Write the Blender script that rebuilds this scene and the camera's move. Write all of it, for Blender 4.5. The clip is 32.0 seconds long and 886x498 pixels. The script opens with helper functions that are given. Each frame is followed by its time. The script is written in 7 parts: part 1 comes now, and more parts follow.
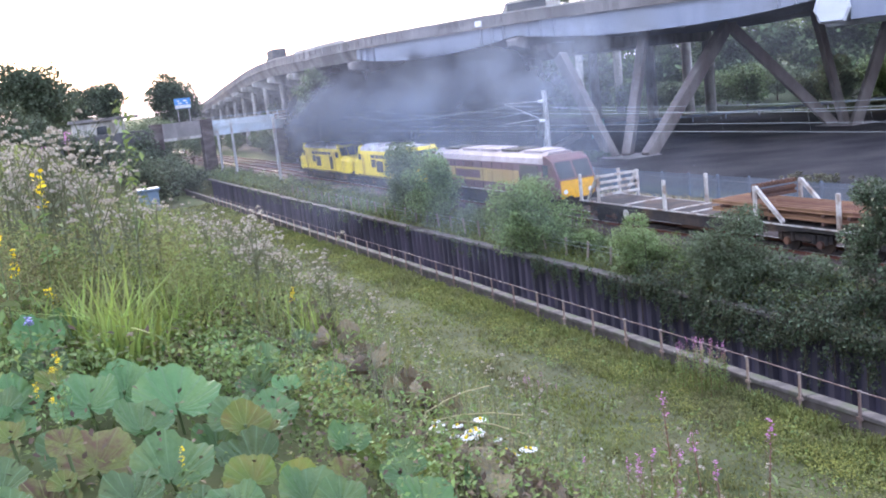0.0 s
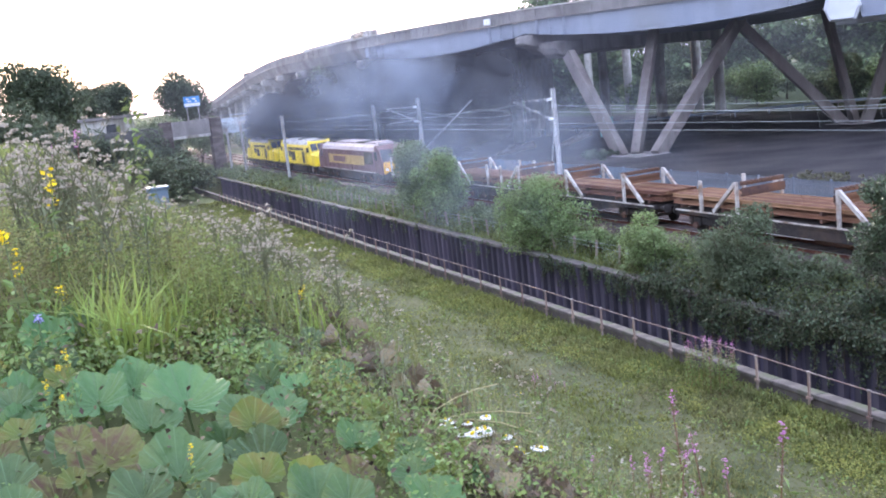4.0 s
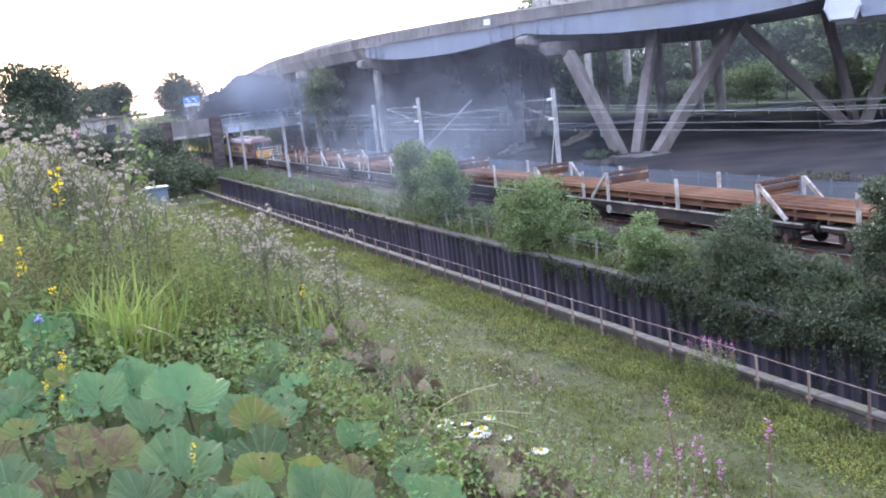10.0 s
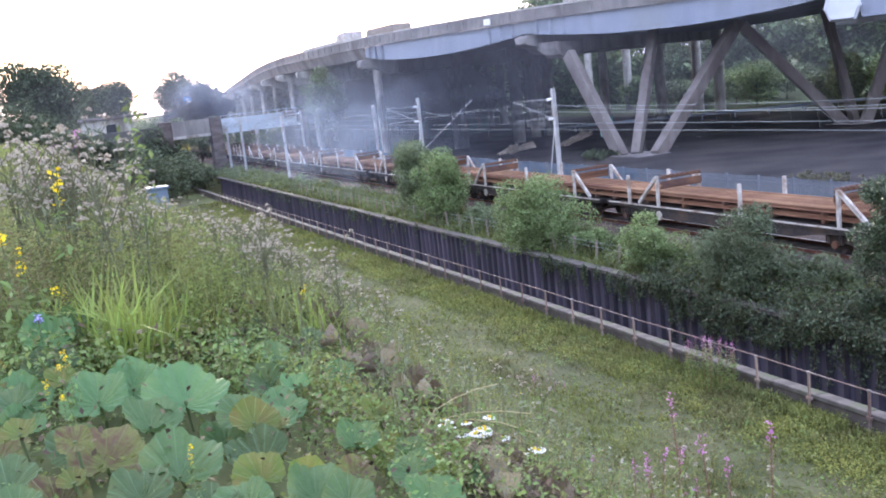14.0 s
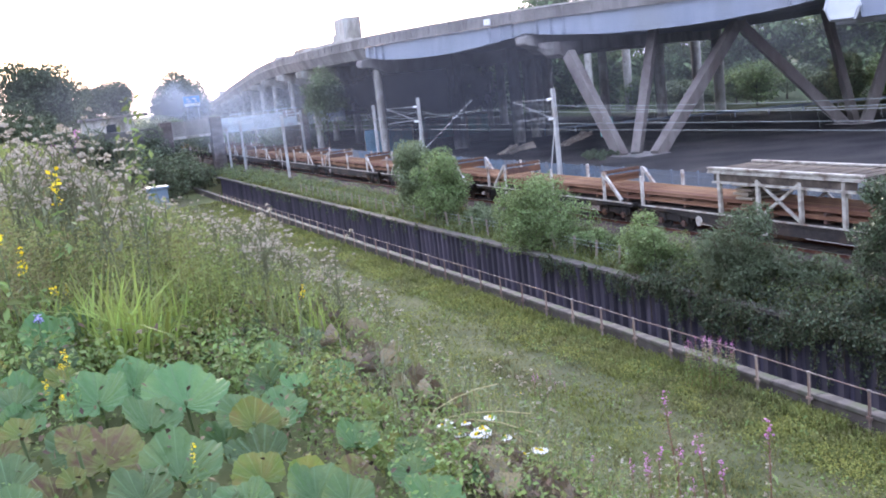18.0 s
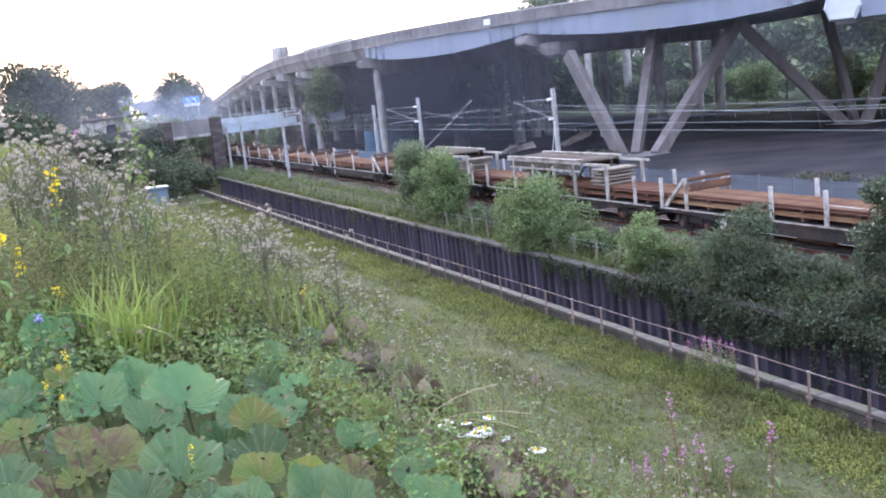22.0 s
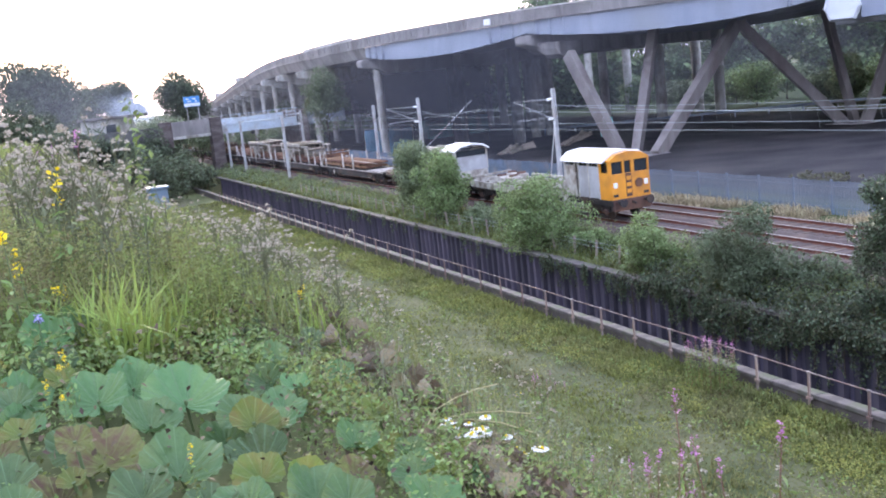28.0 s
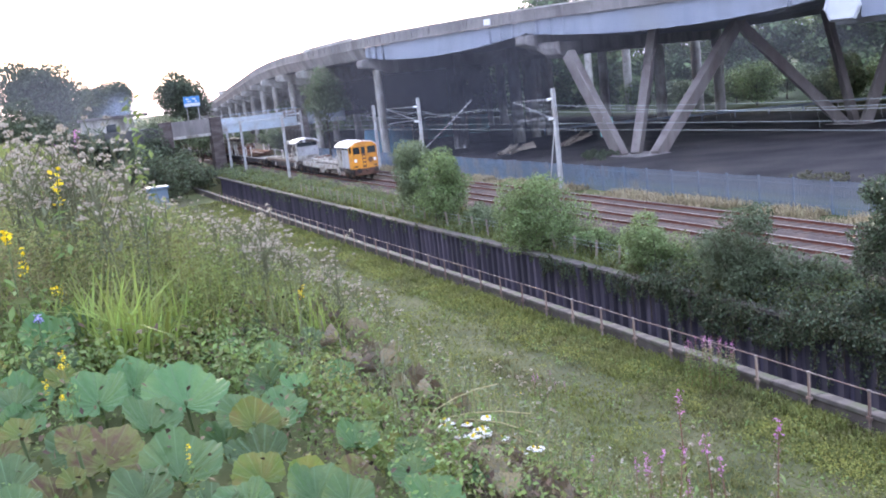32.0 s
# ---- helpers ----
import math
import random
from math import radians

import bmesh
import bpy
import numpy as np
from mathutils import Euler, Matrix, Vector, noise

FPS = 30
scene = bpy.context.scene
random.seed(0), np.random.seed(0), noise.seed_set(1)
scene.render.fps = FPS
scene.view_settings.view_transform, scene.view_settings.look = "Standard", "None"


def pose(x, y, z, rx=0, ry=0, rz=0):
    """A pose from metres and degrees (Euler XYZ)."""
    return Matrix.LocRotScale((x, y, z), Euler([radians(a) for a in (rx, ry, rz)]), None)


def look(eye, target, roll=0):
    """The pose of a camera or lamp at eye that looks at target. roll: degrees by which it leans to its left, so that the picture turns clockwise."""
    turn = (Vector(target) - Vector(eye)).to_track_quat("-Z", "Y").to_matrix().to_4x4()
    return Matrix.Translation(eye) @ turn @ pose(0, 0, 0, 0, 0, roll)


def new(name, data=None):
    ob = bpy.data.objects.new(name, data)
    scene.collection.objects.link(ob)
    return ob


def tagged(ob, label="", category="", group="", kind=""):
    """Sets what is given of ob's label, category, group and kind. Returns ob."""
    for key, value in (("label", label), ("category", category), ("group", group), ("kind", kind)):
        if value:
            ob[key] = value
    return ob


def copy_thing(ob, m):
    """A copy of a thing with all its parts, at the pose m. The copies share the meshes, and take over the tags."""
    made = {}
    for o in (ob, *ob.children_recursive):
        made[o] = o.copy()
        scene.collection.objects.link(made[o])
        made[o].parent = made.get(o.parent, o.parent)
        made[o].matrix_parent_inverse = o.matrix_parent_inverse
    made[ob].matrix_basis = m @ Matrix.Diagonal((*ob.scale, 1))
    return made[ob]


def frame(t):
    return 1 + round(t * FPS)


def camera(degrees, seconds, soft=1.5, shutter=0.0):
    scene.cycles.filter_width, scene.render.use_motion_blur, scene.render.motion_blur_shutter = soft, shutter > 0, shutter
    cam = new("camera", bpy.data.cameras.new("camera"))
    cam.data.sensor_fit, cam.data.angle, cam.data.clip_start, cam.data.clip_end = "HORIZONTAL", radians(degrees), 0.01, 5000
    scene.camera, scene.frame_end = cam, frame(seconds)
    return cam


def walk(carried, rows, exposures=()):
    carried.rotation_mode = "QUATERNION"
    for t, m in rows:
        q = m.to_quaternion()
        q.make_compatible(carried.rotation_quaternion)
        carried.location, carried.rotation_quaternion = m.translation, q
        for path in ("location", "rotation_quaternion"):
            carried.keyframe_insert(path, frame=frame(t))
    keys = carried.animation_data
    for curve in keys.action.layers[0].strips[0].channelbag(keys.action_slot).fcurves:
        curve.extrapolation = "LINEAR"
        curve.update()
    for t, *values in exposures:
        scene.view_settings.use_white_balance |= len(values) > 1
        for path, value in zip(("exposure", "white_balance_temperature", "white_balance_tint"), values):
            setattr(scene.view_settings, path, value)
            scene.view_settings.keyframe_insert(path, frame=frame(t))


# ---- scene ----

EYE = (0.0, 0.0, 8.685)
cam = camera(48.26, 32.0, soft=1.9)
STEADY = look(EYE, (14.927, 36.511, 2.043), -6.35)
PATH = [(0.0, look(EYE, (15.251, 36.383, 2.074), -6.35)), (0.5, look(EYE, (15.064, 36.465, 2.096), -6.35)),
        (1.0, STEADY), (2.0, STEADY), (32.0, STEADY)]
walk(cam, PATH)

# ---- light: hazy evening, low sun veiled behind the far trees ----
SUN_AZ, SUN_EL = radians(4), radians(16)       # azimuth from +y towards +x
world = bpy.data.worlds.new("world")
scene.world = world
world.use_nodes = True
wn = world.node_tree
wn.nodes.clear()
w_out = wn.nodes.new("ShaderNodeOutputWorld")
w_bg = wn.nodes.new("ShaderNodeBackground")
w_sky = wn.nodes.new("ShaderNodeTexSky")
w_sky.sky_type = "NISHITA"
w_sky.sun_disc = False
w_sky.sun_elevation, w_sky.sun_rotation = SUN_EL, SUN_AZ
w_sky.air_density, w_sky.dust_density, w_sky.ozone_density = 1.6, 4.0, 1.0
w_mix = wn.nodes.new("ShaderNodeMixRGB")
w_mix.inputs[0].default_value = 0.6
w_mix.inputs[2].default_value = (8.0, 8.9, 13.4, 1)
wn.links.new(w_sky.outputs[0], w_mix.inputs[1])
wn.links.new(w_mix.outputs[0], w_bg.inputs[0])
wn.links.new(w_bg.outputs[0], w_out.inputs[0])
w_bg.inputs[1].default_value = 0.15
sun = new("sun", bpy.data.lights.new("sun", "SUN"))
sun.data.energy, sun.data.angle, sun.data.color = 1.3, radians(12), (1.0, 0.93, 0.85)
sun.matrix_world = look((0, 0, 0), (-math.sin(SUN_AZ) * math.cos(SUN_EL), -math.cos(SUN_AZ) * math.cos(SUN_EL), -math.sin(SUN_EL)))
scene.view_settings.exposure = 1.42
scene.cycles.transparent_max_bounces = 64

# ---- materials ----
def mat(name, c1, c2=None, rough=0.8, metal=0.0, scale=4.0, bump=0.15, detail=6, spread=0.35, stain=None, stain_scale=0.6,
        stretch=(1, 1, 1), island=0.0, per_object=0.0, trans=0.0, spec=0.3):
    """Procedural surface: grain between c1 and c2, a slower stain colour, relief, and spread per piece."""
    m = bpy.data.materials.new(name)
    m.use_nodes = True
    t = m.node_tree
    n, l = t.nodes, t.links
    b = n["Principled BSDF"]
    b.inputs["Roughness"].default_value, b.inputs["Metallic"].default_value = rough, metal
    b.inputs["Specular IOR Level"].default_value = spec
    c2 = c2 or tuple(x * 0.7 for x in c1)
    co = n.new("ShaderNodeTexCoord")
    mp = n.new("ShaderNodeMapping")
    mp.inputs["Scale"].default_value = stretch
    l.new(co.outputs["Object"], mp.inputs[0])
    nz = n.new("ShaderNodeTexNoise")
    nz.inputs["Scale"].default_value, nz.inputs["Detail"].default_value = scale, detail
    l.new(mp.outputs[0], nz.inputs[0])
    rp = n.new("ShaderNodeValToRGB")
    rp.color_ramp.elements[0].position, rp.color_ramp.elements[1].position = 0.5 - spread / 2, 0.5 + spread / 2
    rp.color_ramp.elements[0].color, rp.color_ramp.elements[1].color = (*c1, 1), (*c2, 1)
    l.new(nz.outputs[0], rp.inputs[0])
    colour = rp.outputs[0]
    if stain:
        ns = n.new("ShaderNodeTexNoise")
        ns.inputs["Scale"].default_value, ns.inputs["Detail"].default_value = stain_scale, 5
        l.new(mp.outputs[0], ns.inputs[0])
        rs = n.new("ShaderNodeValToRGB")
        rs.color_ramp.elements[0].position, rs.color_ramp.elements[1].position = 0.48, 0.68
        l.new(ns.outputs[0], rs.inputs[0])
        mx = n.new("ShaderNodeMixRGB")
        mx.inputs[2].default_value = (*stain, 1)
        l.new(rs.outputs[0], mx.inputs[0])
        l.new(colour, mx.inputs[1])
        colour = mx.outputs[0]
    for amount, node, socket in ((island, "ShaderNodeNewGeometry", "Random Per Island"), (per_object, "ShaderNodeObjectInfo", "Random")):
        if amount:
            g = n.new(node)
            mr = n.new("ShaderNodeMapRange")
            mr.inputs[3].default_value, mr.inputs[4].default_value = 1 - amount, 1 + amount
            l.new(g.outputs[socket], mr.inputs[0])
            hs = n.new("ShaderNodeHueSaturation")
            l.new(mr.outputs[0], hs.inputs["Value"])
            mh = n.new("ShaderNodeMapRange")
            mh.inputs[3].default_value, mh.inputs[4].default_value = 0.5 - amount * 0.05, 0.5 + amount * 0.05
            l.new(g.outputs[socket], mh.inputs[0])
            l.new(mh.outputs[0], hs.inputs["Hue"])
            l.new(colour, hs.inputs["Color"])
            colour = hs.outputs[0]
    l.new(colour, b.inputs["Base Color"])
    if bump:
        bp = n.new("ShaderNodeBump")
        bp.inputs["Strength"].default_value, bp.inputs["Distance"].default_value = bump, 0.05
        l.new(nz.outputs[0], bp.inputs["Height"])
        l.new(bp.outputs[0], b.inputs["Normal"])
    if trans:
        tr = n.new("ShaderNodeBsdfTranslucent")
        l.new(colour, tr.inputs[0])
        ms = n.new("ShaderNodeMixShader")
        ms.inputs[0].default_value = trans
        l.new(b.outputs[0], ms.inputs[1])
        l.new(tr.outputs[0], ms.inputs[2])
        l.new(ms.outputs[0], n["Material Output"].inputs[0])
    return m


CONCRETE = mat("concrete", (0.265, 0.245, 0.235), (0.18, 0.167, 0.16), 0.9, scale=1.2, stain=(0.12, 0.11, 0.1), stain_scale=0.25, stretch=(1, 1, 0.35))
KERB = mat("dirty_kerb", (0.14, 0.122, 0.112), (0.075, 0.066, 0.062), 0.95, scale=3, stain=(0.09, 0.1, 0.06), stain_scale=0.8)
CONCRETE_PALE = mat("pale_concrete", (0.48, 0.46, 0.42), (0.36, 0.34, 0.31), 0.9, scale=2, stain=(0.2, 0.18, 0.15), stain_scale=0.5, stretch=(1, 1, 0.4))
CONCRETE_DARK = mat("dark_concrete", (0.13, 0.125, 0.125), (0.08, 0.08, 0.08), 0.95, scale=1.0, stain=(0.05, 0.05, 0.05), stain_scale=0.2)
GIRDER = mat("grey_girder_paint", (0.265, 0.29, 0.345), (0.225, 0.25, 0.305), 0.6, scale=0.8, stain=(0.24, 0.25, 0.27), stain_scale=0.2, stretch=(1, 1, 0.2), bump=0.03)
PILE = mat("tarred_sheet_pile", (0.045, 0.042, 0.07), (0.066, 0.058, 0.086), 0.8, scale=3, stain=(0.075, 0.064, 0.08), stain_scale=0.9, stretch=(1, 1, 0.2), per_object=0.35)
RUST = mat("rusty_rail", (0.215, 0.107, 0.062), (0.135, 0.066, 0.042), 0.85, scale=5, stain=(0.27, 0.155, 0.095), stain_scale=0.7, per_object=0.28, stretch=(1, 0.2, 1))
RUST_DARK = mat("dark_rust", (0.12, 0.065, 0.05), (0.07, 0.045, 0.04), 0.9, scale=6, stain=(0.18, 0.09, 0.05))
RAIL_RED = mat("rail_side_rust", (0.15, 0.055, 0.035), (0.10, 0.04, 0.03), 0.85, scale=4)
STEEL_WORN = mat("worn_rail_head", (0.55, 0.52, 0.5), (0.4, 0.37, 0.35), 0.35, metal=0.8, scale=8, bump=0.02)
BALLAST = mat("ballast", (0.085, 0.064, 0.064), (0.045, 0.034, 0.034), 0.95, scale=9, bump=0.8, stain=(0.14, 0.1, 0.08), stain_scale=0.4)
UNDERFRAME = mat("underframe_grime", (0.05, 0.042, 0.04), (0.03, 0.027, 0.027), 0.85, scale=5, stain=(0.09, 0.06, 0.045))
WHITE_WORN = mat("worn_white_paint", (0.56, 0.53, 0.49), (0.38, 0.34, 0.305), 0.7, scale=4, stain=(0.22, 0.155, 0.115), stain_scale=1.8, bump=0.05)
CREAM = mat("cream_machine_paint", (0.50, 0.475, 0.42), (0.32, 0.29, 0.255), 0.6, scale=3.5, stain=(0.17, 0.135, 0.11), stain_scale=1.6, bump=0.05)
TURF = mat("rough_turf", (0.185, 0.2, 0.062), (0.13, 0.155, 0.05), 0.85, scale=0.35, island=0.4, trans=0.4, bump=0, stain=(0.15, 0.14, 0.075), stain_scale=0.25)
YELLOW = mat("loco_yellow", (0.85, 0.64, 0.02), (0.78, 0.57, 0.02), 0.4, scale=1.5, stain=(0.55, 0.38, 0.04), stain_scale=0.5, bump=0.03, stretch=(1, 1, 0.3))
MAROON = mat("loco_maroon", (0.16, 0.078, 0.085), (0.12, 0.06, 0.066), 0.45, scale=1.5, stain=(0.12, 0.06, 0.05), stain_scale=0.5, bump=0.03)
GOLD = mat("loco_gold", (0.46, 0.315, 0.11), (0.38, 0.26, 0.10), 0.45, scale=1.5, stain=(0.38, 0.24, 0.08), bump=0.03)
ROOF_GREY = mat("loco_roof_grey", (0.55, 0.53, 0.52), (0.42, 0.4, 0.4), 0.6, scale=1.5, stain=(0.25, 0.23, 0.22), stain_scale=0.8)
ORANGE = mat("machine_orange", (0.72, 0.30, 0.03), (0.62, 0.25, 0.03), 0.5, scale=2, stain=(0.4, 0.17, 0.04), bump=0.03)
GLASS_DARK = mat("dark_window", (0.02, 0.025, 0.03), (0.03, 0.035, 0.04), 0.12, bump=0, spec=0.6)
BLACK = mat("black_rubber", (0.02, 0.02, 0.02), (0.03, 0.03, 0.03), 0.7)
GALV = mat("galvanised_steel", (0.165, 0.22, 0.285), (0.125, 0.17, 0.225), 0.6, metal=0.2, scale=2, stain=(0.22, 0.22, 0.23), stain_scale=0.7, bump=0.02)
MAST = mat("mast_steel", (0.5, 0.5, 0.5), (0.38, 0.38, 0.38), 0.6, scale=2, stain=(0.28, 0.25, 0.22), bump=0.03)
CERAMIC = mat("white_insulator", (0.85, 0.85, 0.83), (0.75, 0.75, 0.73), 0.3, bump=0)
WIRE = mat("contact_wire", (0.33, 0.37, 0.37), (0.27, 0.31, 0.31), 0.6, metal=0.0, bump=0)
BRIDGE_BLUE = mat("pale_blue_bridge_paint", (0.52, 0.60, 0.66), (0.44, 0.52, 0.58), 0.6, scale=1.2, stain=(0.33, 0.33, 0.32), stain_scale=0.5, bump=0.03)
BARK = mat("bark", (0.09, 0.07, 0.055), (0.05, 0.04, 0.03), 0.95, scale=12, bump=0.6, stretch=(1, 1, 0.3))
TIMBER = mat("weathered_timber", (0.3, 0.25, 0.2), (0.2, 0.165, 0.13), 0.9, scale=6, stretch=(1, 0.15, 1), per_object=0.2)
WATER = mat("dark_water", (0.015, 0.02, 0.018), (0.02, 0.025, 0.02), 0.08, bump=0.02, scale=2, spec=0.5)
TARP_BLUE = mat("blue_sheeting", (0.19, 0.37, 0.48), (0.14, 0.29, 0.39), 0.6, scale=1.5, stain=(0.3, 0.42, 0.5), stain_scale=0.6)
TEAL = mat("teal_paint", (0.16, 0.38, 0.36), (0.12, 0.3, 0.29), 0.6, scale=1.5, stain=(0.25, 0.33, 0.3))
LEAF_DARK = mat("dark_foliage", (0.108, 0.132, 0.08), (0.078, 0.1, 0.062), 0.7, scale=0.5, island=0.45, trans=0.3, bump=0)
LEAF_MID = mat("mid_foliage", (0.215, 0.275, 0.115), (0.155, 0.215, 0.09), 0.7, scale=0.6, island=0.45, trans=0.3, bump=0)
LEAF_LIGHT = mat("light_foliage", (0.19, 0.24, 0.07), (0.14, 0.19, 0.06), 0.7, scale=0.6, island=0.4, trans=0.35, bump=0)
GRASS = mat("meadow_grass", (0.215, 0.245, 0.08), (0.16, 0.2, 0.068), 0.8, scale=0.35, island=0.4, trans=0.5, bump=0, stain=(0.21, 0.19, 0.11), stain_scale=0.2)
GRASS_DRY = mat("dry_grass", (0.40, 0.34, 0.23), (0.29, 0.25, 0.155), 0.85, scale=0.5, island=0.35, trans=0.3, bump=0)


# ---- mesh helpers ----
class M:
    """A small mesh builder: boxes, bars, prisms and sweeps gathered into one mesh."""

    def __init__(self):
        self.v, self.f = [], []

    def add(self, v, f):
        k = len(self.v)
        self.v += [tuple(p) for p in v]
        self.f += [tuple(i + k for i in q) for q in f]
        return self

    def box(self, x0, x1, y0, y1, z0, z1, c=0.0):
        """A box; c chamfers its long vertical and horizontal edges."""
        if c <= 0:
            v = [(x, y, z) for z in (z0, z1) for y in (y0, y1) for x in (x0, x1)]
            return self.add(v, [(0, 2, 3, 1), (4, 5, 7, 6), (0, 1, 5, 4), (2, 6, 7, 3), (0, 4, 6, 2), (1, 3, 7, 5)])
        ring = [(x0 + c, y0), (x1 - c, y0), (x1, y0 + c), (x1, y1 - c), (x1 - c, y1), (x0 + c, y1), (x0, y1 - c), (x0, y0 + c)]
        mx, my = (x0 + x1) / 2, (y0 + y1) / 2
        inner = [(mx + (x - mx) * (1 - 2 * c / (x1 - x0)), my + (y - my) * (1 - 2 * c / (y1 - y0))) for x, y in ring]
        v = [(x, y, z0) for x, y in inner] + [(x, y, z0 + c) for x, y in ring] + [(x, y, z1 - c) for x, y in ring] + [(x, y, z1) for x, y in inner]
        f = [tuple(range(7, -1, -1)), tuple(range(24, 32))]
        for k in range(3):
            f += [(k * 8 + i, k * 8 + (i + 1) % 8, k * 8 + 8 + (i + 1) % 8, k * 8 + 8 + i) for i in range(8)]
        return self.add(v, f)

    def bar(self, a, b, w, h=None, n=4, r1=None):
        """A bar from a to b: rectangular (n=4, sides w and h) or round (n>4, radius w, end radius r1)."""
        a, b = Vector(a), Vector(b)
        d = (b - a).normalized()
        up = Vector((0, 0, 1)) if abs(d.z) < 0.95 else Vector((0, 1, 0))
        s = d.cross(up).normalized()
        u = s.cross(d)
        if n == 4:
            h = h or w
            off = [(-w / 2, -h / 2), (w / 2, -h / 2), (w / 2, h / 2), (-w / 2, h / 2)]
            offs = (off, off)
        else:
            r1 = w if r1 is None else r1
            ca = [(math.cos(2 * math.pi * i / n), math.sin(2 * math.pi * i / n)) for i in range(n)]
            offs = ([(w * x, w * y) for x, y in ca], [(r1 * x, r1 * y) for x, y in ca])
        v = [a + s * x + u * y for x, y in offs[0]] + [b + s * x + u * y for x, y in offs[1]]
        f = [(i, (i + 1) % n, n + (i + 1) % n, n + i) for i in range(n)] + [tuple(range(n - 1, -1, -1)), tuple(range(n, 2 * n))]
        return self.add(v, f)

    def sweep(self, rings, closed=True, caps=True):
        n = len(rings[0])
        v = [p for r in rings for p in r]
        f = []
        for k in range(len(rings) - 1):
            for i in range(n if closed else n - 1):
                j = (i + 1) % n
                f.append((k * n + i, k * n + j, (k + 1) * n + j, (k + 1) * n + i))
        if caps and closed:
            f += [tuple(range(n - 1, -1, -1)), tuple(range((len(rings) - 1) * n, len(rings) * n))]
        return self.add(v, f)

    def tube(self, pts, r, n=6):
        """A round bar that runs through a row of points."""
        pts = [Vector(p) for p in pts]
        rings = []
        for i, p in enumerate(pts):
            d = (pts[min(i + 1, len(pts) - 1)] - pts[max(i - 1, 0)]).normalized()
            up = Vector((0, 0, 1)) if abs(d.z) < 0.95 else Vector((0, 1, 0))
            s = d.cross(up).normalized()
            u = s.cross(d)
            rings.append([p + (s * math.cos(2 * math.pi * k / n) + u * math.sin(2 * math.pi * k / n)) * r for k in range(n)])
        return self.sweep(rings)

    def prism_y(self, profile, y0, y1):
        """An outline in x and z, drawn out along y."""
        return self.sweep([[(x, y0, z) for x, z in profile], [(x, y1, z) for x, z in profile]])

    def prism_x(self, profile, x0, x1):
        return self.sweep([[(x0, y, z) for y, z in profile], [(x1, y, z) for y, z in profile]])

    def mesh(self, name, smooth=False):
        me = bpy.data.meshes.new(name)
        me.from_pydata(self.v, [], self.f)
        bm = bmesh.new()
        bm.from_mesh(me)
        bmesh.ops.recalc_face_normals(bm, faces=bm.faces)
        bm.to_mesh(me)
        bm.free()
        if smooth:
            me.shade_smooth()
        return me


def part(name, m, material, parent=None, label="", bevel=0.0, smooth=False, at=None):
    """Links a builder's mesh (or a ready mesh) as one object, under a thing or a part when one is given."""
    me = m.mesh(name, smooth) if isinstance(m, M) else m
    if not me.materials:
        me.materials.append(material)
    ob = new(name, me)
    if parent:
        ob.parent = parent
    if at is not None:
        ob.matrix_basis = at
    if bevel:
        mod = ob.modifiers.new("bevel", "BEVEL")
        mod.width, mod.segments, mod.limit_method = bevel, 2, "ANGLE"
    if label:
        ob["label"] = label
    return ob


def thing(name, label, category, group="", kind="", at=None):
    ob = new(name)
    ob.empty_display_size = 0.2
    if at is not None:
        ob.matrix_basis = at
    return tagged(ob, label, category, group, kind)


def lerp(x, xs, ys):
    return float(np.interp(x, xs, ys))


# ---- ground ----
G_X = [-400, -60, -12, -4, 0, 1.2, 2.2, 3.2, 4.5, 7, 10, 12, 13, 19.5, 19.62, 19.7, 24.9, 24.95, 25.0, 28.0, 28.3, 36.2, 36.9, 38.5, 40, 46, 2500]
G_Z = [9.5, 8.2, 7.5, 7.2, 6.95, 6.75, 6.3, 5.5, 4.35, 2.05, -0.45, -1.5, -1.75, -1.75, -1.75, -4.6, -4.6, -4.6, -1.15, -0.55, -0.6, -0.6, -0.35, -0.3, -0.1, 0.0, 0.0]


def ground_z(x, y):
    z = lerp(x, G_X, G_Z)
    if x < 19:
        z += 0.16 * noise.noise((x * 0.35, y * 0.3, 0)) + 0.06 * noise.noise((x * 1.1, y * 1.1, 3))
    return z


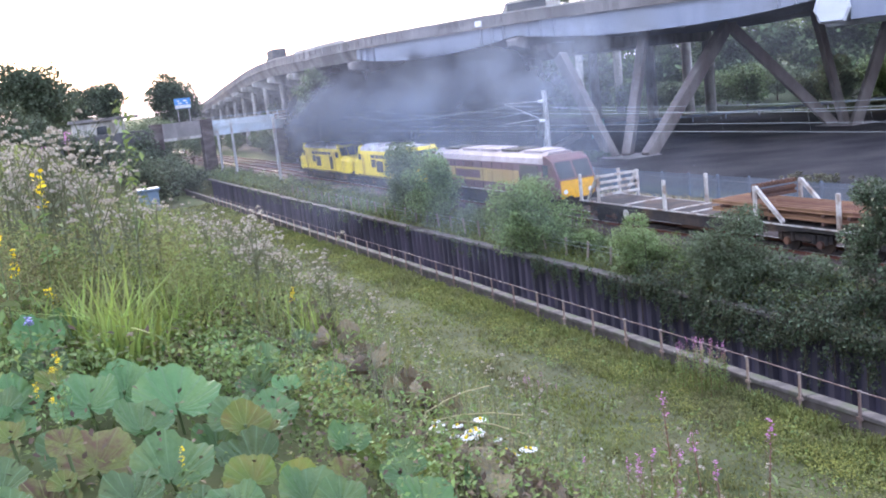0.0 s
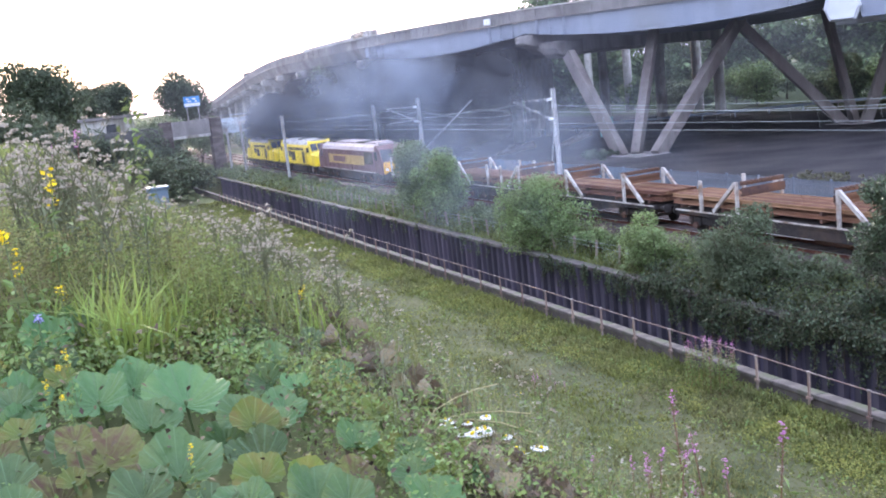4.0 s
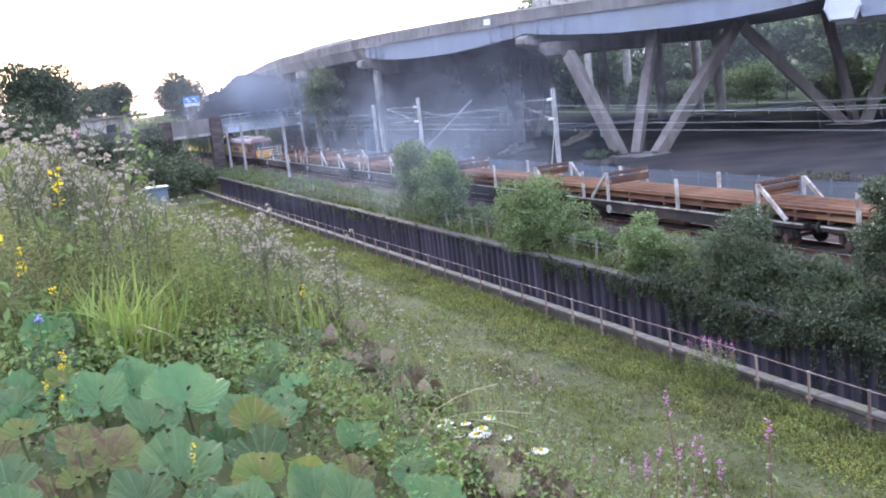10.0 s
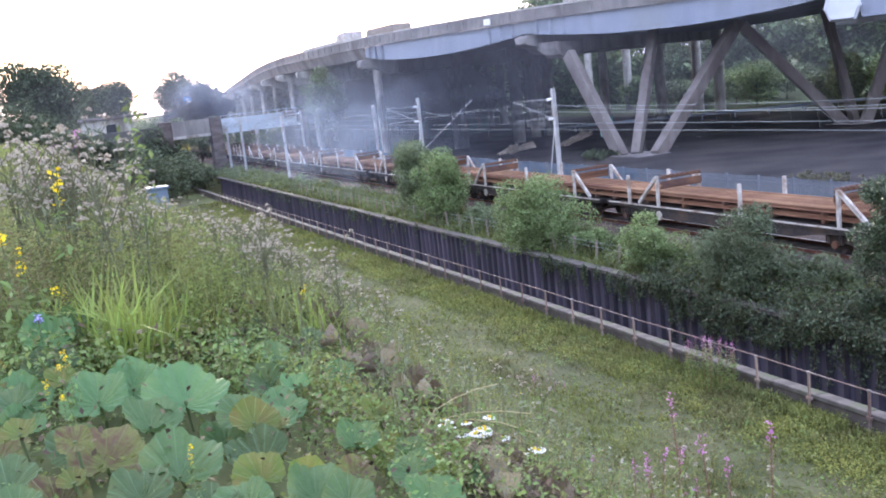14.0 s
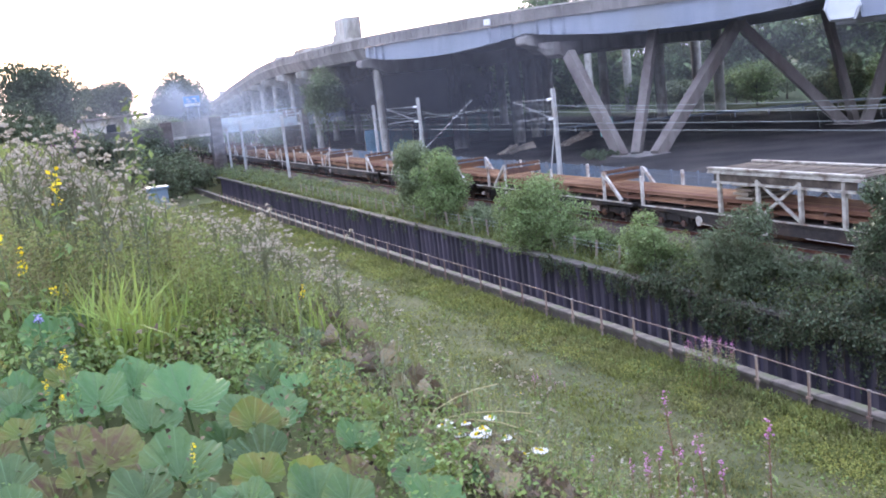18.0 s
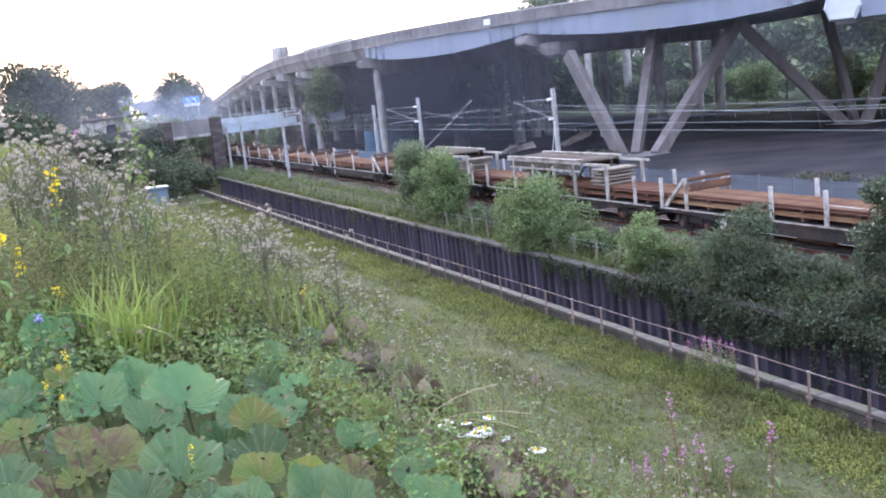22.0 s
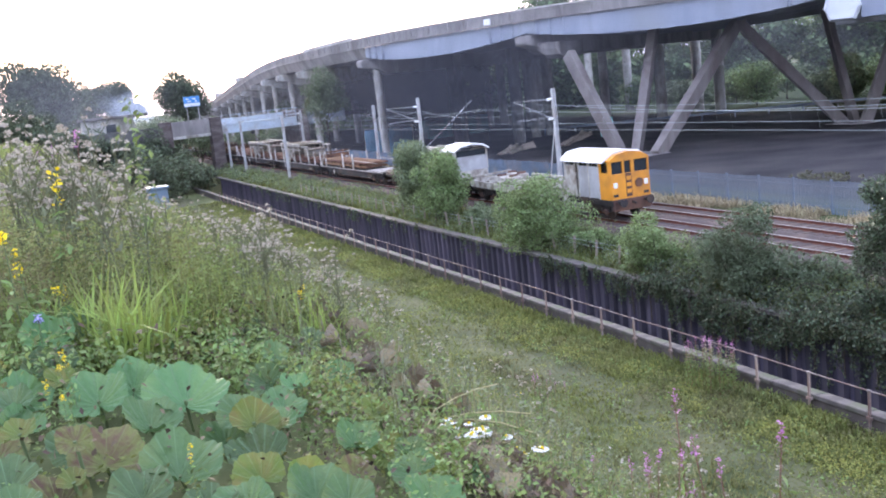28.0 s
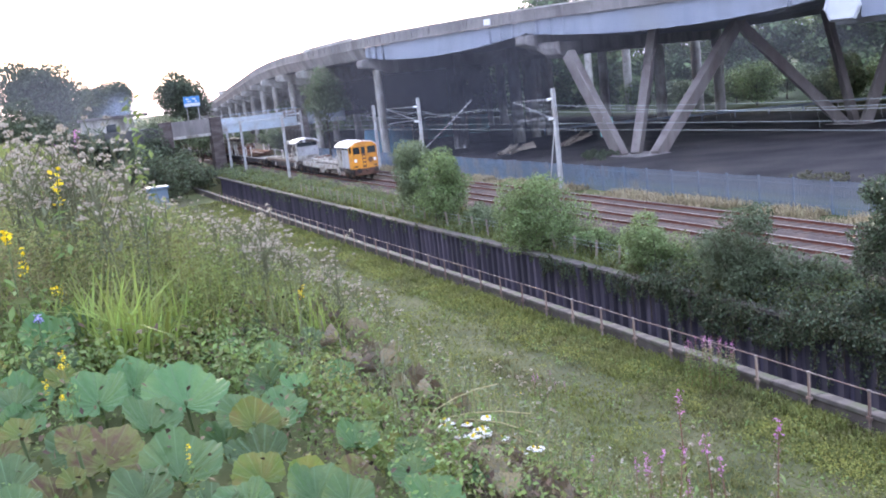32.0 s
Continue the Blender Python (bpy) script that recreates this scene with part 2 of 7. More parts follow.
def build_ground():
    xs = sorted(set([-2500, -400, -150, -60] + list(np.arange(-30, -4, 3.0)) + list(np.arange(-4, 13, 0.5)) + list(np.arange(13, 19.5, 0.65))
                    + [19.5, 19.62, 19.7, 21, 23, 24.9, 24.95, 25.0] + list(np.arange(25.6, 46, 0.8)) + [55, 70, 90, 120, 160, 220, 300, 500, 1000, 2500]))
    ys = sorted(set([-2500, -500, -100, -30] + list(np.arange(-10, 40, 0.7)) + list(np.arange(40, 100, 1.5)) + list(np.arange(100, 190, 5.0)) + [200, 220, 260, 320, 400, 600, 1200, 3500]))
    v = [(x, y, ground_z(x, y)) for y in ys for x in xs]
    n = len(xs)
    f = [(j * n + i, j * n + i + 1, (j + 1) * n + i + 1, (j + 1) * n + i) for j in range(len(ys) - 1) for i in range(n - 1)]
    m = M()
    m.v, m.f = v, f
    me = m.mesh("ground", True)
    # soil, turf and bare yard by place: the sheet is one, its surface changes across it
    g = bpy.data.materials.new("ground_cover")
    g.use_nodes = True
    t = g.node_tree
    nn, l = t.nodes, t.links
    b = nn["Principled BSDF"]
    b.inputs["Roughness"].default_value, b.inputs["Specular IOR Level"].default_value = 0.95, 0.15
    co = nn.new("ShaderNodeTexCoord")
    sep = nn.new("ShaderNodeSeparateXYZ")
    l.new(co.outputs["Object"], sep.inputs[0])
    n1, n2, n3 = (nn.new("ShaderNodeTexNoise") for _ in range(3))
    for q, s, d in ((n1, 0.35, 6), (n2, 3.0, 8), (n3, 0.16, 7)):
        q.inputs["Scale"].default_value, q.inputs["Detail"].default_value = s, d
        l.new(co.outputs["Object"], q.inputs[0])

    def ramp(src, stops):
        r = nn.new("ShaderNodeValToRGB")
        while len(r.color_ramp.elements) < len(stops):
            r.color_ramp.elements.new(0.5)
        for e, (p, c) in zip(r.color_ramp.elements, stops):
            e.position, e.color = p, (*c, 1)
        l.new(src, r.inputs[0])
        return r.outputs[0]

    def mix(fac, a, b2):
        q = nn.new("ShaderNodeMixRGB")
        l.new(fac, q.inputs[0])
        l.new(a, q.inputs[1])
        l.new(b2, q.inputs[2])
        return q.outputs[0]

    def band(src, a, b2):
        q = nn.new("ShaderNodeMapRange")
        q.inputs[1].default_value, q.inputs[2].default_value = a, b2
        l.new(src, q.inputs[0])
        return q.outputs[0]

    turf = ramp(n1.outputs[0], [(0.3, (0.05, 0.066, 0.024)), (0.45, (0.072, 0.088, 0.034)), (0.58, (0.095, 0.105, 0.042)), (0.72, (0.085, 0.078, 0.05))])
    worn = ramp(n2.outputs[0], [(0.35, (0.085, 0.082, 0.056)), (0.65, (0.135, 0.125, 0.09))])
    yard = ramp(n3.outputs[0], [(0.36, (0.021, 0.0205, 0.022)), (0.5, (0.037, 0.0345, 0.036)), (0.66, (0.056, 0.05, 0.048))])
    far = ramp(n1.outputs[0], [(0.3, (0.03, 0.045, 0.02)), (0.7, (0.055, 0.07, 0.03))])
    # a worn footpath along the strip
    wob = nn.new("ShaderNodeMath")
    wob.operation = "MULTIPLY_ADD"
    wob.inputs[1].default_value = 3.0
    l.new(n1.outputs[0], wob.inputs[0])
    l.new(sep.outputs[0], wob.inputs[2])
    pa, pb = band(wob.outputs[0], 15.6, 17.2), band(wob.outputs[0], 19.2, 17.6)
    pm = nn.new("ShaderNodeMath")
    pm.operation = "MULTIPLY"
    l.new(pa, pm.inputs[0])
    l.new(pb, pm.inputs[1])
    pf = nn.new("ShaderNodeMath")
    pf.operation = "MULTIPLY"
    pf.inputs[1].default_value = 0.4
    l.new(pm.outputs[0], pf.inputs[0])
    col = mix(pf.outputs[0], turf, worn)
    col = mix(band(sep.outputs[0], 38.5, 42.0), col, yard)
    col = mix(band(sep.outputs[0], 88.0, 95.0), col, far)
    l.new(col, b.inputs["Base Color"])
    bp = nn.new("ShaderNodeBump")
    bp.inputs["Strength"].default_value, bp.inputs["Distance"].default_value = 0.6, 0.08
    l.new(n2.outputs[0], bp.inputs["Height"])
    l.new(bp.outputs[0], b.inputs["Normal"])
    tagged(part("ground", me, g), "grassy embankment, worn strip and bare yard", "ground", kind="structure")


build_ground()

# ---- canal: near kerb wall with handrail, far sheet pile wall, water ----
WALL_X, RAIL_X = 24.87, 19.26
tagged(part("water", M().box(19.66, 24.8, -30, 152, -4.3, -4.2), WATER), "dark still water in a narrow channel", "water", kind="structure")
KERB_FACE = mat("stained_kerb_face", (0.12, 0.10, 0.092), (0.075, 0.063, 0.058), 0.95, scale=2.5, stain=(0.15, 0.13, 0.115), stain_scale=0.7, stretch=(1, 1, 0.4))
kerb = tagged(part("kerb_wall", M().box(19.36, 19.62, -20, 128, -4.55, -1.27), KERB_FACE),
              "weathered concrete kerb wall along the channel", "wall", kind="structure")

cope_me = M().box(-0.2, 0.2, -0.905, 0.905, 0, 0.15, 0.025).mesh("coping_stone")
for i in range(70):
    part("coping_stone", cope_me, KERB, kerb, at=pose(19.5 + random.uniform(-0.012, 0.012), 9.0 + i * 1.82, -1.27 + random.uniform(-0.012, 0.006), random.uniform(-0.5, 0.5), random.uniform(-1.2, 1.2), random.uniform(-0.4, 0.4)))
handrail = thing("handrail", "rusty tubular steel handrail on the channel wall", "railing")
YS = [18.86 + 2.178 * i for i in range(-5, 43)]


RAIL_TUBE = mat("weathered_tube", (0.2, 0.14, 0.125), (0.14, 0.09, 0.08), 0.8, scale=6, stain=(0.3, 0.26, 0.24), stain_scale=1.5)


def rail_top(y):
    return -0.48 - 0.004 * max(0, y - 50)


part("top_rail", M().tube([(RAIL_X, y, rail_top(y) + random.uniform(-0.012, 0.012)) for y in YS], 0.02), RAIL_TUBE, handrail, "thin rusty rail", smooth=True)
post_me = M().bar((0, 0, -1.32), (0, 0, 0.03), 0.065, 0.06).box(-0.05, 0.05, -0.09, 0.09, -0.8, -0.72).box(-0.045, 0.045, -0.05, 0.05, -0.04, 0.03, 0.01).mesh("post")
POST_PAINT = mat("post_paint", (0.33, 0.29, 0.27), (0.22, 0.19, 0.18), 0.8, stain=(0.2, 0.1, 0.06), per_object=0.3)
for y in YS:
    part("post", post_me, POST_PAINT, handrail,
         at=pose(RAIL_X, y, rail_top(y), random.uniform(-1.5, 1.5), random.uniform(-1.5, 1.5), 0))

pile_wall = thing("pile_wall", "tarred steel sheet pile retaining wall with a concrete cap", "wall", kind="structure")
pitch = 0.76
prof = [(0.0, -0.38), (0.0, -0.2), (-0.2, -0.12), (-0.2, 0.12), (0.0, 0.2), (0.0, 0.38)]
pm_ = M()
pm_.sweep([[(x, y, -4.6) for x, y in prof] + [(0.06, 0.38, -4.6), (0.06, -0.38, -4.6)],
           [(x, y, -0.02) for x, y in prof] + [(0.06, 0.38, -0.02), (0.06, -0.38, -0.02)]])
pile_me = pm_.mesh("pile")
npile = int((140 - 14) / pitch)
for i in range(npile):
    part("pile", pile_me, PILE, pile_wall, at=pose(WALL_X, 14 + i * pitch, -1.18 + random.uniform(-0.01, 0.01)))
cap_me = M().box(-0.3, 0.3, -1.24, 1.24, 0, 0.17, 0.02).mesh("cap_stone")
for i in range(51):
    part("cap_stone", cap_me, KERB, pile_wall, at=pose(WALL_X - 0.02, 15.2 + i * 2.5, -1.22, random.uniform(-0.3, 0.3), 0, random.uniform(-0.3, 0.3)))

# ---- railway ----
TB, TA = 30.636, 34.135
ballast = M().prism_y([(TB - 2.35, -0.62), (TB - 1.6, -0.16), (TB + 1.5, -0.16), (TB + 1.75, -0.24), (TA - 1.5, -0.16), (TA + 1.6, -0.16), (TA + 2.35, -0.62)], -60, 520)
tagged(part("ballast", ballast, BALLAST), "brown stone ballast under two tracks", "ballast", kind="structure")
RAIL_PROFILE = [(-0.07, -0.15), (0.07, -0.15), (0.07, -0.135), (0.012, -0.12), (0.012, -0.04), (0.036, -0.03), (0.036, 0.0), (-0.036, 0.0), (-0.036, -0.03), (-0.012, -0.04), (-0.012, -0.12), (-0.07, -0.135)]
sleeper_me = M().box(-1.25, 1.25, -0.13, 0.13, -0.18, -0.13, 0.015).mesh("sleeper")
SLEEPER = mat("stained_sleeper", (0.085, 0.065, 0.06), (0.06, 0.046, 0.043), 0.95, scale=6, stain=(0.15, 0.11, 0.09), per_object=0.3)
for x in (TB, TA):
    track = thing("railway_track", "rusty running rails on concrete sleepers in ballast", "track", "railway tracks", kind="structure")
    for s in (-0.755, 0.755):
        part("rail", M().prism_y([(x + s + a, z) for a, z in RAIL_PROFILE], -60, 520), RAIL_RED, track)
        part("rail_head", M().box(x + s - 0.034, x + s + 0.034, -60, 520, 0.002, 0.006), STEEL_WORN, track, "polished rail head")
    for i in range(150):
        part("sleeper", sleeper_me, SLEEPER, track, at=pose(x, 14 + i * 0.68, 0, 0, 0, random.uniform(-0.6, 0.6)))

wire_fence = thing("wire_fence", "old timber post and wire fence on the railway bank", "fence")
wp = M().box(-0.05, 0.05, -0.05, 0.05, -0.3, 1.0, 0.01).mesh("fence_post")
WY = [38.4 + 2.1 * i for i in range(30)]
for y in WY:
    part("fence_post", wp, TIMBER, wire_fence, at=pose(25.7, y, -1.0, random.uniform(-5, 5), random.uniform(-5, 5), random.uniform(0, 90)))
for z in (-0.35, -0.1):
    part("wire", M().tube([(25.7, y, z + random.uniform(-0.03, 0.03)) for y in WY], 0.008, 4), WIRE, wire_fence)

# palisade fence behind the tracks
FENCE_X = 38.0
fence = thing("palisade_fence", "galvanised steel palisade fence between tracks and yard", "fence")
fpost = M().box(-0.05, 0.05, -0.05, 0.05, -1.9, 0.02).mesh("post")
y = 20.0
FY = []
while y < 136:
    FY.append(y)
    part("post", fpost, GALV, fence, at=pose(FENCE_X + 0.06, y, 1.5))
    y += 2.75
pm2 = M()
for a in FY[:-1]:
    for z in (0.05, 1.15):
        pm2.box(FENCE_X + 0.0, FENCE_X + 0.05, a, a + 2.75, z, z + 0.05)
part("cross_rail", pm2, GALV, fence)
pale_me = M().add([(-0.02, -0.035, -1.85), (-0.045, 0, -1.85), (-0.02, 0.035, -1.85), (-0.02, -0.035, -0.08), (-0.045, 0, 0), (-0.02, 0.035, -0.08)], [(0, 1, 4, 3), (1, 2, 5, 4)]).mesh("pale")
pl = M()
k = 20.0
while k < 135:
    if 25.0 < k < 56.5:
        part("pale", pale_me, GALV, fence, at=pose(FENCE_X, k, 1.5 + random.uniform(-0.02, 0.02), random.uniform(-0.6, 0.6), 0, 0))
        k += 0.105
        continue
    t = random.uniform(-0.015, 0.015)
    z = 1.5 + random.uniform(-0.02, 0.02)
    pl.add([(FENCE_X - 0.02, k - 0.035, -0.35), (FENCE_X - 0.045, k, -0.35), (FENCE_X - 0.02, k + 0.035, -0.35), (FENCE_X - 0.02, k - 0.035 + t, z - 0.08), (FENCE_X - 0.045, k + t, z), (FENCE_X - 0.02, k + 0.035 + t, z - 0.08)],
           [(0, 1, 4, 3), (1, 2, 5, 4)])
    k += 0.105
tagged(part("pale", pl, GALV, fence), kind="stuff")


# ---- overhead line ----
def line_mast(x, y, h, arm=0.0, brace=False, z0=-0.4):
    g = thing("catenary_mast", "grey steel overhead line mast beside the tracks", "mast", "overhead line masts", at=pose(x, y, z0))
    H = h - z0
    part("post", M().box(-0.14, -0.11, -0.13, 0.13, 0, H).box(0.11, 0.14, -0.13, 0.13, 0, H).box(-0.11, 0.11, -0.012, 0.012, 0, H), MAST, g)
    part("base", M().box(-0.35, 0.35, -0.35, 0.35, -0.3, 0.18, 0.03), CONCRETE, g)
    if brace:
        part("back_stay", M().bar((0.05, 0.1, H * 0.72), (0.1, 2.0, 0.0), 0.05, n=6), MAST, g)
    if arm:
        s = 1 if arm > 0 else -1
        part("cantilever_tube", M().bar((s * 0.1, 0, 5.0 - z0), (arm, 0, 6.6 - z0), 0.03, n=6), MAST, g)
        part("stay_tube", M().bar((s * 0.1, 0, 6.5 - z0), (arm, 0, 6.6 - z0), 0.025, n=6), MAST, g)
        part("registration_tube", M().bar((s * 0.1, 0, 5.2 - z0), (arm * 0.95, 0, 5.15 - z0), 0.025, n=6), MAST, g)
        for zz in (5.05, 6.5):
            ins = M()
            for q in range(5):
                ins.bar((s * (0.2 + q * 0.08), 0, zz - z0), (s * (0.24 + q * 0.08), 0, zz - z0), 0.11, n=8)
            part("insulator", ins, CERAMIC, g, "white ribbed insulator")
    return g


line_mast(37.0, 65.5, 7.28, -3.4, True)
m2 = line_mast(37.0, 92.8, 7.35, -3.4, True)
part("raised_arm", M().bar((1.4, 0, 3.5), (5.9, 0, 6.9), 0.04, n=6).bar((0.1, 0, 2.6), (1.4, 0, 3.5), 0.04, n=6), MAST, m2, "raking tubular arm")
line_mast(37.0, 106.5, 6.9)
line_mast(37.0, 138.0, 6.9, -3.4)
line_mast(27.8, 112.0, 6.85)
line_mast(27.6, 144.6, 5.4)
line_mast(27.6, 134.6, 6.4)
wires = thing("overhead_wires", "thin overhead contact wires above the two tracks", "wire")
for x in (TB, TA):
    spans = [-46, 10, 65.5, 92.8, 138, 200, 330]
    for a, b2 in zip(spans[:-1], spans[1:]):
        con, cat = [], []
        n = 10
        for i in range(n + 1):
            u = i / n
            yy = a + (b2 - a) * u
            con.append((x + 0.15, yy, 4.95))
            cat.append((x, yy, 6.4 - 0.5 * 4 * u * (1 - u)))
            if 0 < i < n:
                part("dropper", M().bar(con[-1], cat[-1], 0.0035, n=3), WIRE, wires)
        part("contact_wire", M().tube(con, 0.0095, 5), WIRE, wires)
        part("catenary_wire", M().tube(cat, 0.0095, 5), WIRE, wires)
for z, x in ((6.0, 37.2),):
    for a, b2 in ((-46, 10), (10, 65.5), (65.5, 92.8), (92.8, 138), (138, 220)):
        part("feeder_wire", M().tube([(x, a + (b2 - a) * i / 8, z - 3.2 * (i / 8) * (1 - i / 8)) for i in range(9)], 0.013, 5), WIRE, wires)

# ---- viaduct ----
GIRDER_PALE = mat("pale_girder_paint", (0.62, 0.64, 0.66), (0.54, 0.56, 0.58), 0.6, scale=0.8, stain=(0.42, 0.42, 0.42), stain_scale=0.4, bump=0.03)
# stained leg concrete, darkened overall to carry the shade of the deck
LEG_SHADED = mat("shaded_leg_concrete", (0.2, 0.178, 0.165), (0.135, 0.118, 0.11), 0.9, scale=1.0, stain=(0.12, 0.098, 0.09), stain_scale=0.35, stretch=(1, 1, 0.3))
EDGE = [(150, -45), (104, 22), (92, 38), (80, 52), (71, 63), (63, 73), (55, 82), (50, 87), (46.3, 94), (43.5, 101.5), (41, 109), (39.5, 118), (39.3, 140), (44.2, 199), (49.3, 245), (54.2, 284), (58.5, 330), (66, 411), (84, 600)]


def spline(pts, step):
    """A smooth line through points, sampled at an even step; returns places and headings."""
    out = []
    P = [Vector(p) for p in pts]
    P = [2 * P[0] - P[1]] + P + [2 * P[-1] - P[-2]]
    for i in range(1, len(P) - 2):
        a, b2, c, d = P[i - 1:i + 3]
        for k in range(20):
            u = k / 20
            out.append(0.5 * ((2 * b2) + (c - a) * u + (2 * a - 5 * b2 + 4 * c - d) * u * u + (3 * b2 - a - 3 * c + d) * u ** 3))
    out.append(P[-2])
    for _ in range(6):
        out = [out[0]] + [(out[i - 1] + 2 * out[i] + out[i + 1]) / 4 for i in range(1, len(out) - 1)] + [out[-1]]
    res, acc = [out[0]], 0.0
    for a, b2 in zip(out[:-1], out[1:]):
        seg = (b2 - a).length
        while acc + seg >= step:
            u = (step - acc) / seg
            a = a + (b2 - a) * u
            seg = (b2 - a).length
            res.append(a.copy())
            acc = 0.0
        acc += seg
    return res


LINE = spline(EDGE, 1.5)
HEAD = [((LINE[min(i + 1, len(LINE) - 1)] - LINE[max(i - 1, 0)]).normalized()) for i in range(len(LINE))]
SIDE = [Vector((h.y, -h.x)) for h in HEAD]      # away from the tracks


def near(x, y):
    return min(range(len(LINE)), key=lambda i: (LINE[i] - Vector((x, y))).length)


def at_line(i, off, z):
    p = LINE[i] + SIDE[i] * off
    return (p.x, p.y, z - FALL[i])


I1 = near(48.2, 90.0)
I2 = I1 + 18
# the road falls away beyond the bridge
FALL = [lerp(i - I1, [30, 46, 58, 68, 74, 80, 88, 104, 120, 136, 180], [0.0, -0.33, -0.25, 0.05, 0.35, 0.75, 1.15, 1.8, 2.45, 3.25, 6.0]) for i in range(len(LINE))]
SPAN = 18
PIERS = [I1 + k for k in (-80, -60, -40, -20, 0, 18, 37, 49, 61, 72, 84, 97, 112, 129)] + [I1 + 148 + 19 * k for k in range(20) if I1 + 148 + 19 * k < len(LINE) - 1]
viaduct = thing("viaduct", "long curving concrete motorway viaduct with grey steel girders", "viaduct")
DECK_W = 46.0


def strip(name, rows, material, label="", i0=0, i1=None):
    """A part of the deck that follows its edge: an outline of (offset, height)."""
    i1 = len(LINE) - 1 if i1 is None else i1
    idx = list(range(i0, i1 + 1))
    return part(name, M().sweep([[at_line(i, o, z) for o, z in (rows(i) if callable(rows) else rows)] for i in idx]), material, viaduct, label)


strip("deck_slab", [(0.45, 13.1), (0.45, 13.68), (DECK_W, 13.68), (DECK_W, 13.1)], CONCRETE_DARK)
for k in range(0, len(LINE) - 1, SPAN):
    e = min(k + SPAN, len(LINE) - 1)
    strip("edge_beam", [(0.0, 13.68), (0.0, 14.0), (0.4, 14.0), (0.4, 13.68)], CONCRETE, i0=k, i1=e)
    strip("parapet", [(0.08, 14.0), (0.08, 14.8), (0.3, 14.8), (0.3, 14.0)], CONCRETE, i0=k, i1=e)
    strip("coping", [(0.0, 14.8), (0.0, 14.95), (0.38, 14.95), (0.38, 14.8)], CONCRETE_PALE, i0=k, i1=e)
# parapet panels: shallow posts along the outer face, and a white marker plate
pp = M().box(-0.09, 0.09, 0.0, 0.07, -0.8, 0.0).mesh("parapet_post")
for i in range(0, min(len(LINE) - 1, I1 + 130), 2):
    p = LINE[i]
    part("parapet_post", pp, CONCRETE, viaduct, at=pose(p.x - SIDE[i].x * 0.0, p.y, 14.8 - FALL[i], 0, 0, math.degrees(math.atan2(SIDE[i].y, SIDE[i].x)) - 90))
for i, z in ((I1 - 11, 14.35), (I1 + 3, 14.2)):
    part("marker_plate", M().box(-0.45, 0.45, -0.09, -0.04, -0.3, 0.3, 0.01), CERAMIC, viaduct, "small white plate", at=pose(LINE[i].x, LINE[i].y, z, 0, 0, math.degrees(math.atan2(SIDE[i].y, SIDE[i].x)) - 90))
strip("noise_barrier", [(0.05, 14.95), (0.05, 15.22), (0.2, 15.22), (0.2, 14.95)], CONCRETE_PALE, "taller screen on the parapet", i0=I1 + 20, i1=I1 + 35)
strip("far_parapet", [(DECK_W - 0.3, 13.68), (DECK_W - 0.3, 14.6), (DECK_W, 14.6), (DECK_W, 13.68)], CONCRETE)


def belly(i, a, b2):
    u = (i - a) / max(1, b2 - a)
    return 12.55 - (1.0 if b2 > I1 else 1.18) * (4 * u * (1 - u)) ** 0.9


for a, b2 in zip(PIERS[:-1], PIERS[1:]):
    steel = b2 <= I2
    for off in ((0.35, 9, 18, 27, 36) if a < I2 + 60 else (0.35, 15)):
        if steel:
            strip("girder", lambda i: [(off, belly(i, a, b2)), (off, 13.67 if off < 1 else 13.08), (off + 0.08 if off < 1 else off + 0.5, 13.67 if off < 1 else 13.08), (off + 0.5, belly(i, a, b2))], GIRDER, "grey painted fish-bellied girder", i0=a, i1=b2)
        else:
            strip("beam", lambda i: [(off + 0.3, 12.4), (off - 0.25, 13.66), (off + 0.05, 13.66), (off + 1.2, 13.09), (off + 1.15, 12.4)], CONCRETE, "", i0=a, i1=b2)
    if steel:
        for k in range(3):
            for j, s in ((a + 1 + k, 1), (b2 - 1 - k, -1)):
                q = M()
                p0, p1 = at_line(j, 0.2, belly(j, a, b2)), at_line(j, 0.2, 13.6)
                q.bar(p0, p1, 0.3, 0.1)
                part("stiffener", q, GIRDER, viaduct)


def cross_head(i, z0=10.3, z1=12.3, w=DECK_W - 2):
    """A hammerhead: bulbous ends that swell past the deck edge, tapering in to a deep middle."""
    h, s = HEAD[i], SIDE[i]
    z0, z1 = z0 - FALL[i], z1 - FALL[i]
    rings = []
    for o, zb, zt, k in ((-0.75, z1 - 0.75, z1 - 0.3, 0.55), (-0.6, z1 - 0.95, z1 - 0.1, 0.72), (-0.1, z1 - 1.05, z1, 0.8), (0.9, z1 - 1.15, z1, 0.8), (2.2, z0 + 0.25, z1, 0.8), (3.0, z0, z1, 0.8), (w, z0, z1, 0.8), (w + 1.4, z1 - 0.55, z1, 0.8)):
        c = LINE[i] + s * o
        rings.append([(c.x - h.x * k, c.y - h.y * k, zb), (c.x + h.x * k, c.y + h.y * k, zb), (c.x + h.x * k, c.y + h.y * k, zt), (c.x - h.x * k, c.y - h.y * k, zt)])
    head = part("crosshead", M().sweep(rings), CONCRETE_PALE if i > I2 else CONCRETE, viaduct, "pale rounded hammerhead" if i > I2 else "", bevel=0.06)
    for a in (-0.35, 0.35):
        c = LINE[i] + s * 0.6
        part("bearing", M().box(c.x + h.x * a - 0.2, c.x + h.x * a + 0.2, c.y + h.y * a - 0.2, c.y + h.y * a + 0.2, z1 - 0.02, z1 + 0.14), CONCRETE_DARK, head)


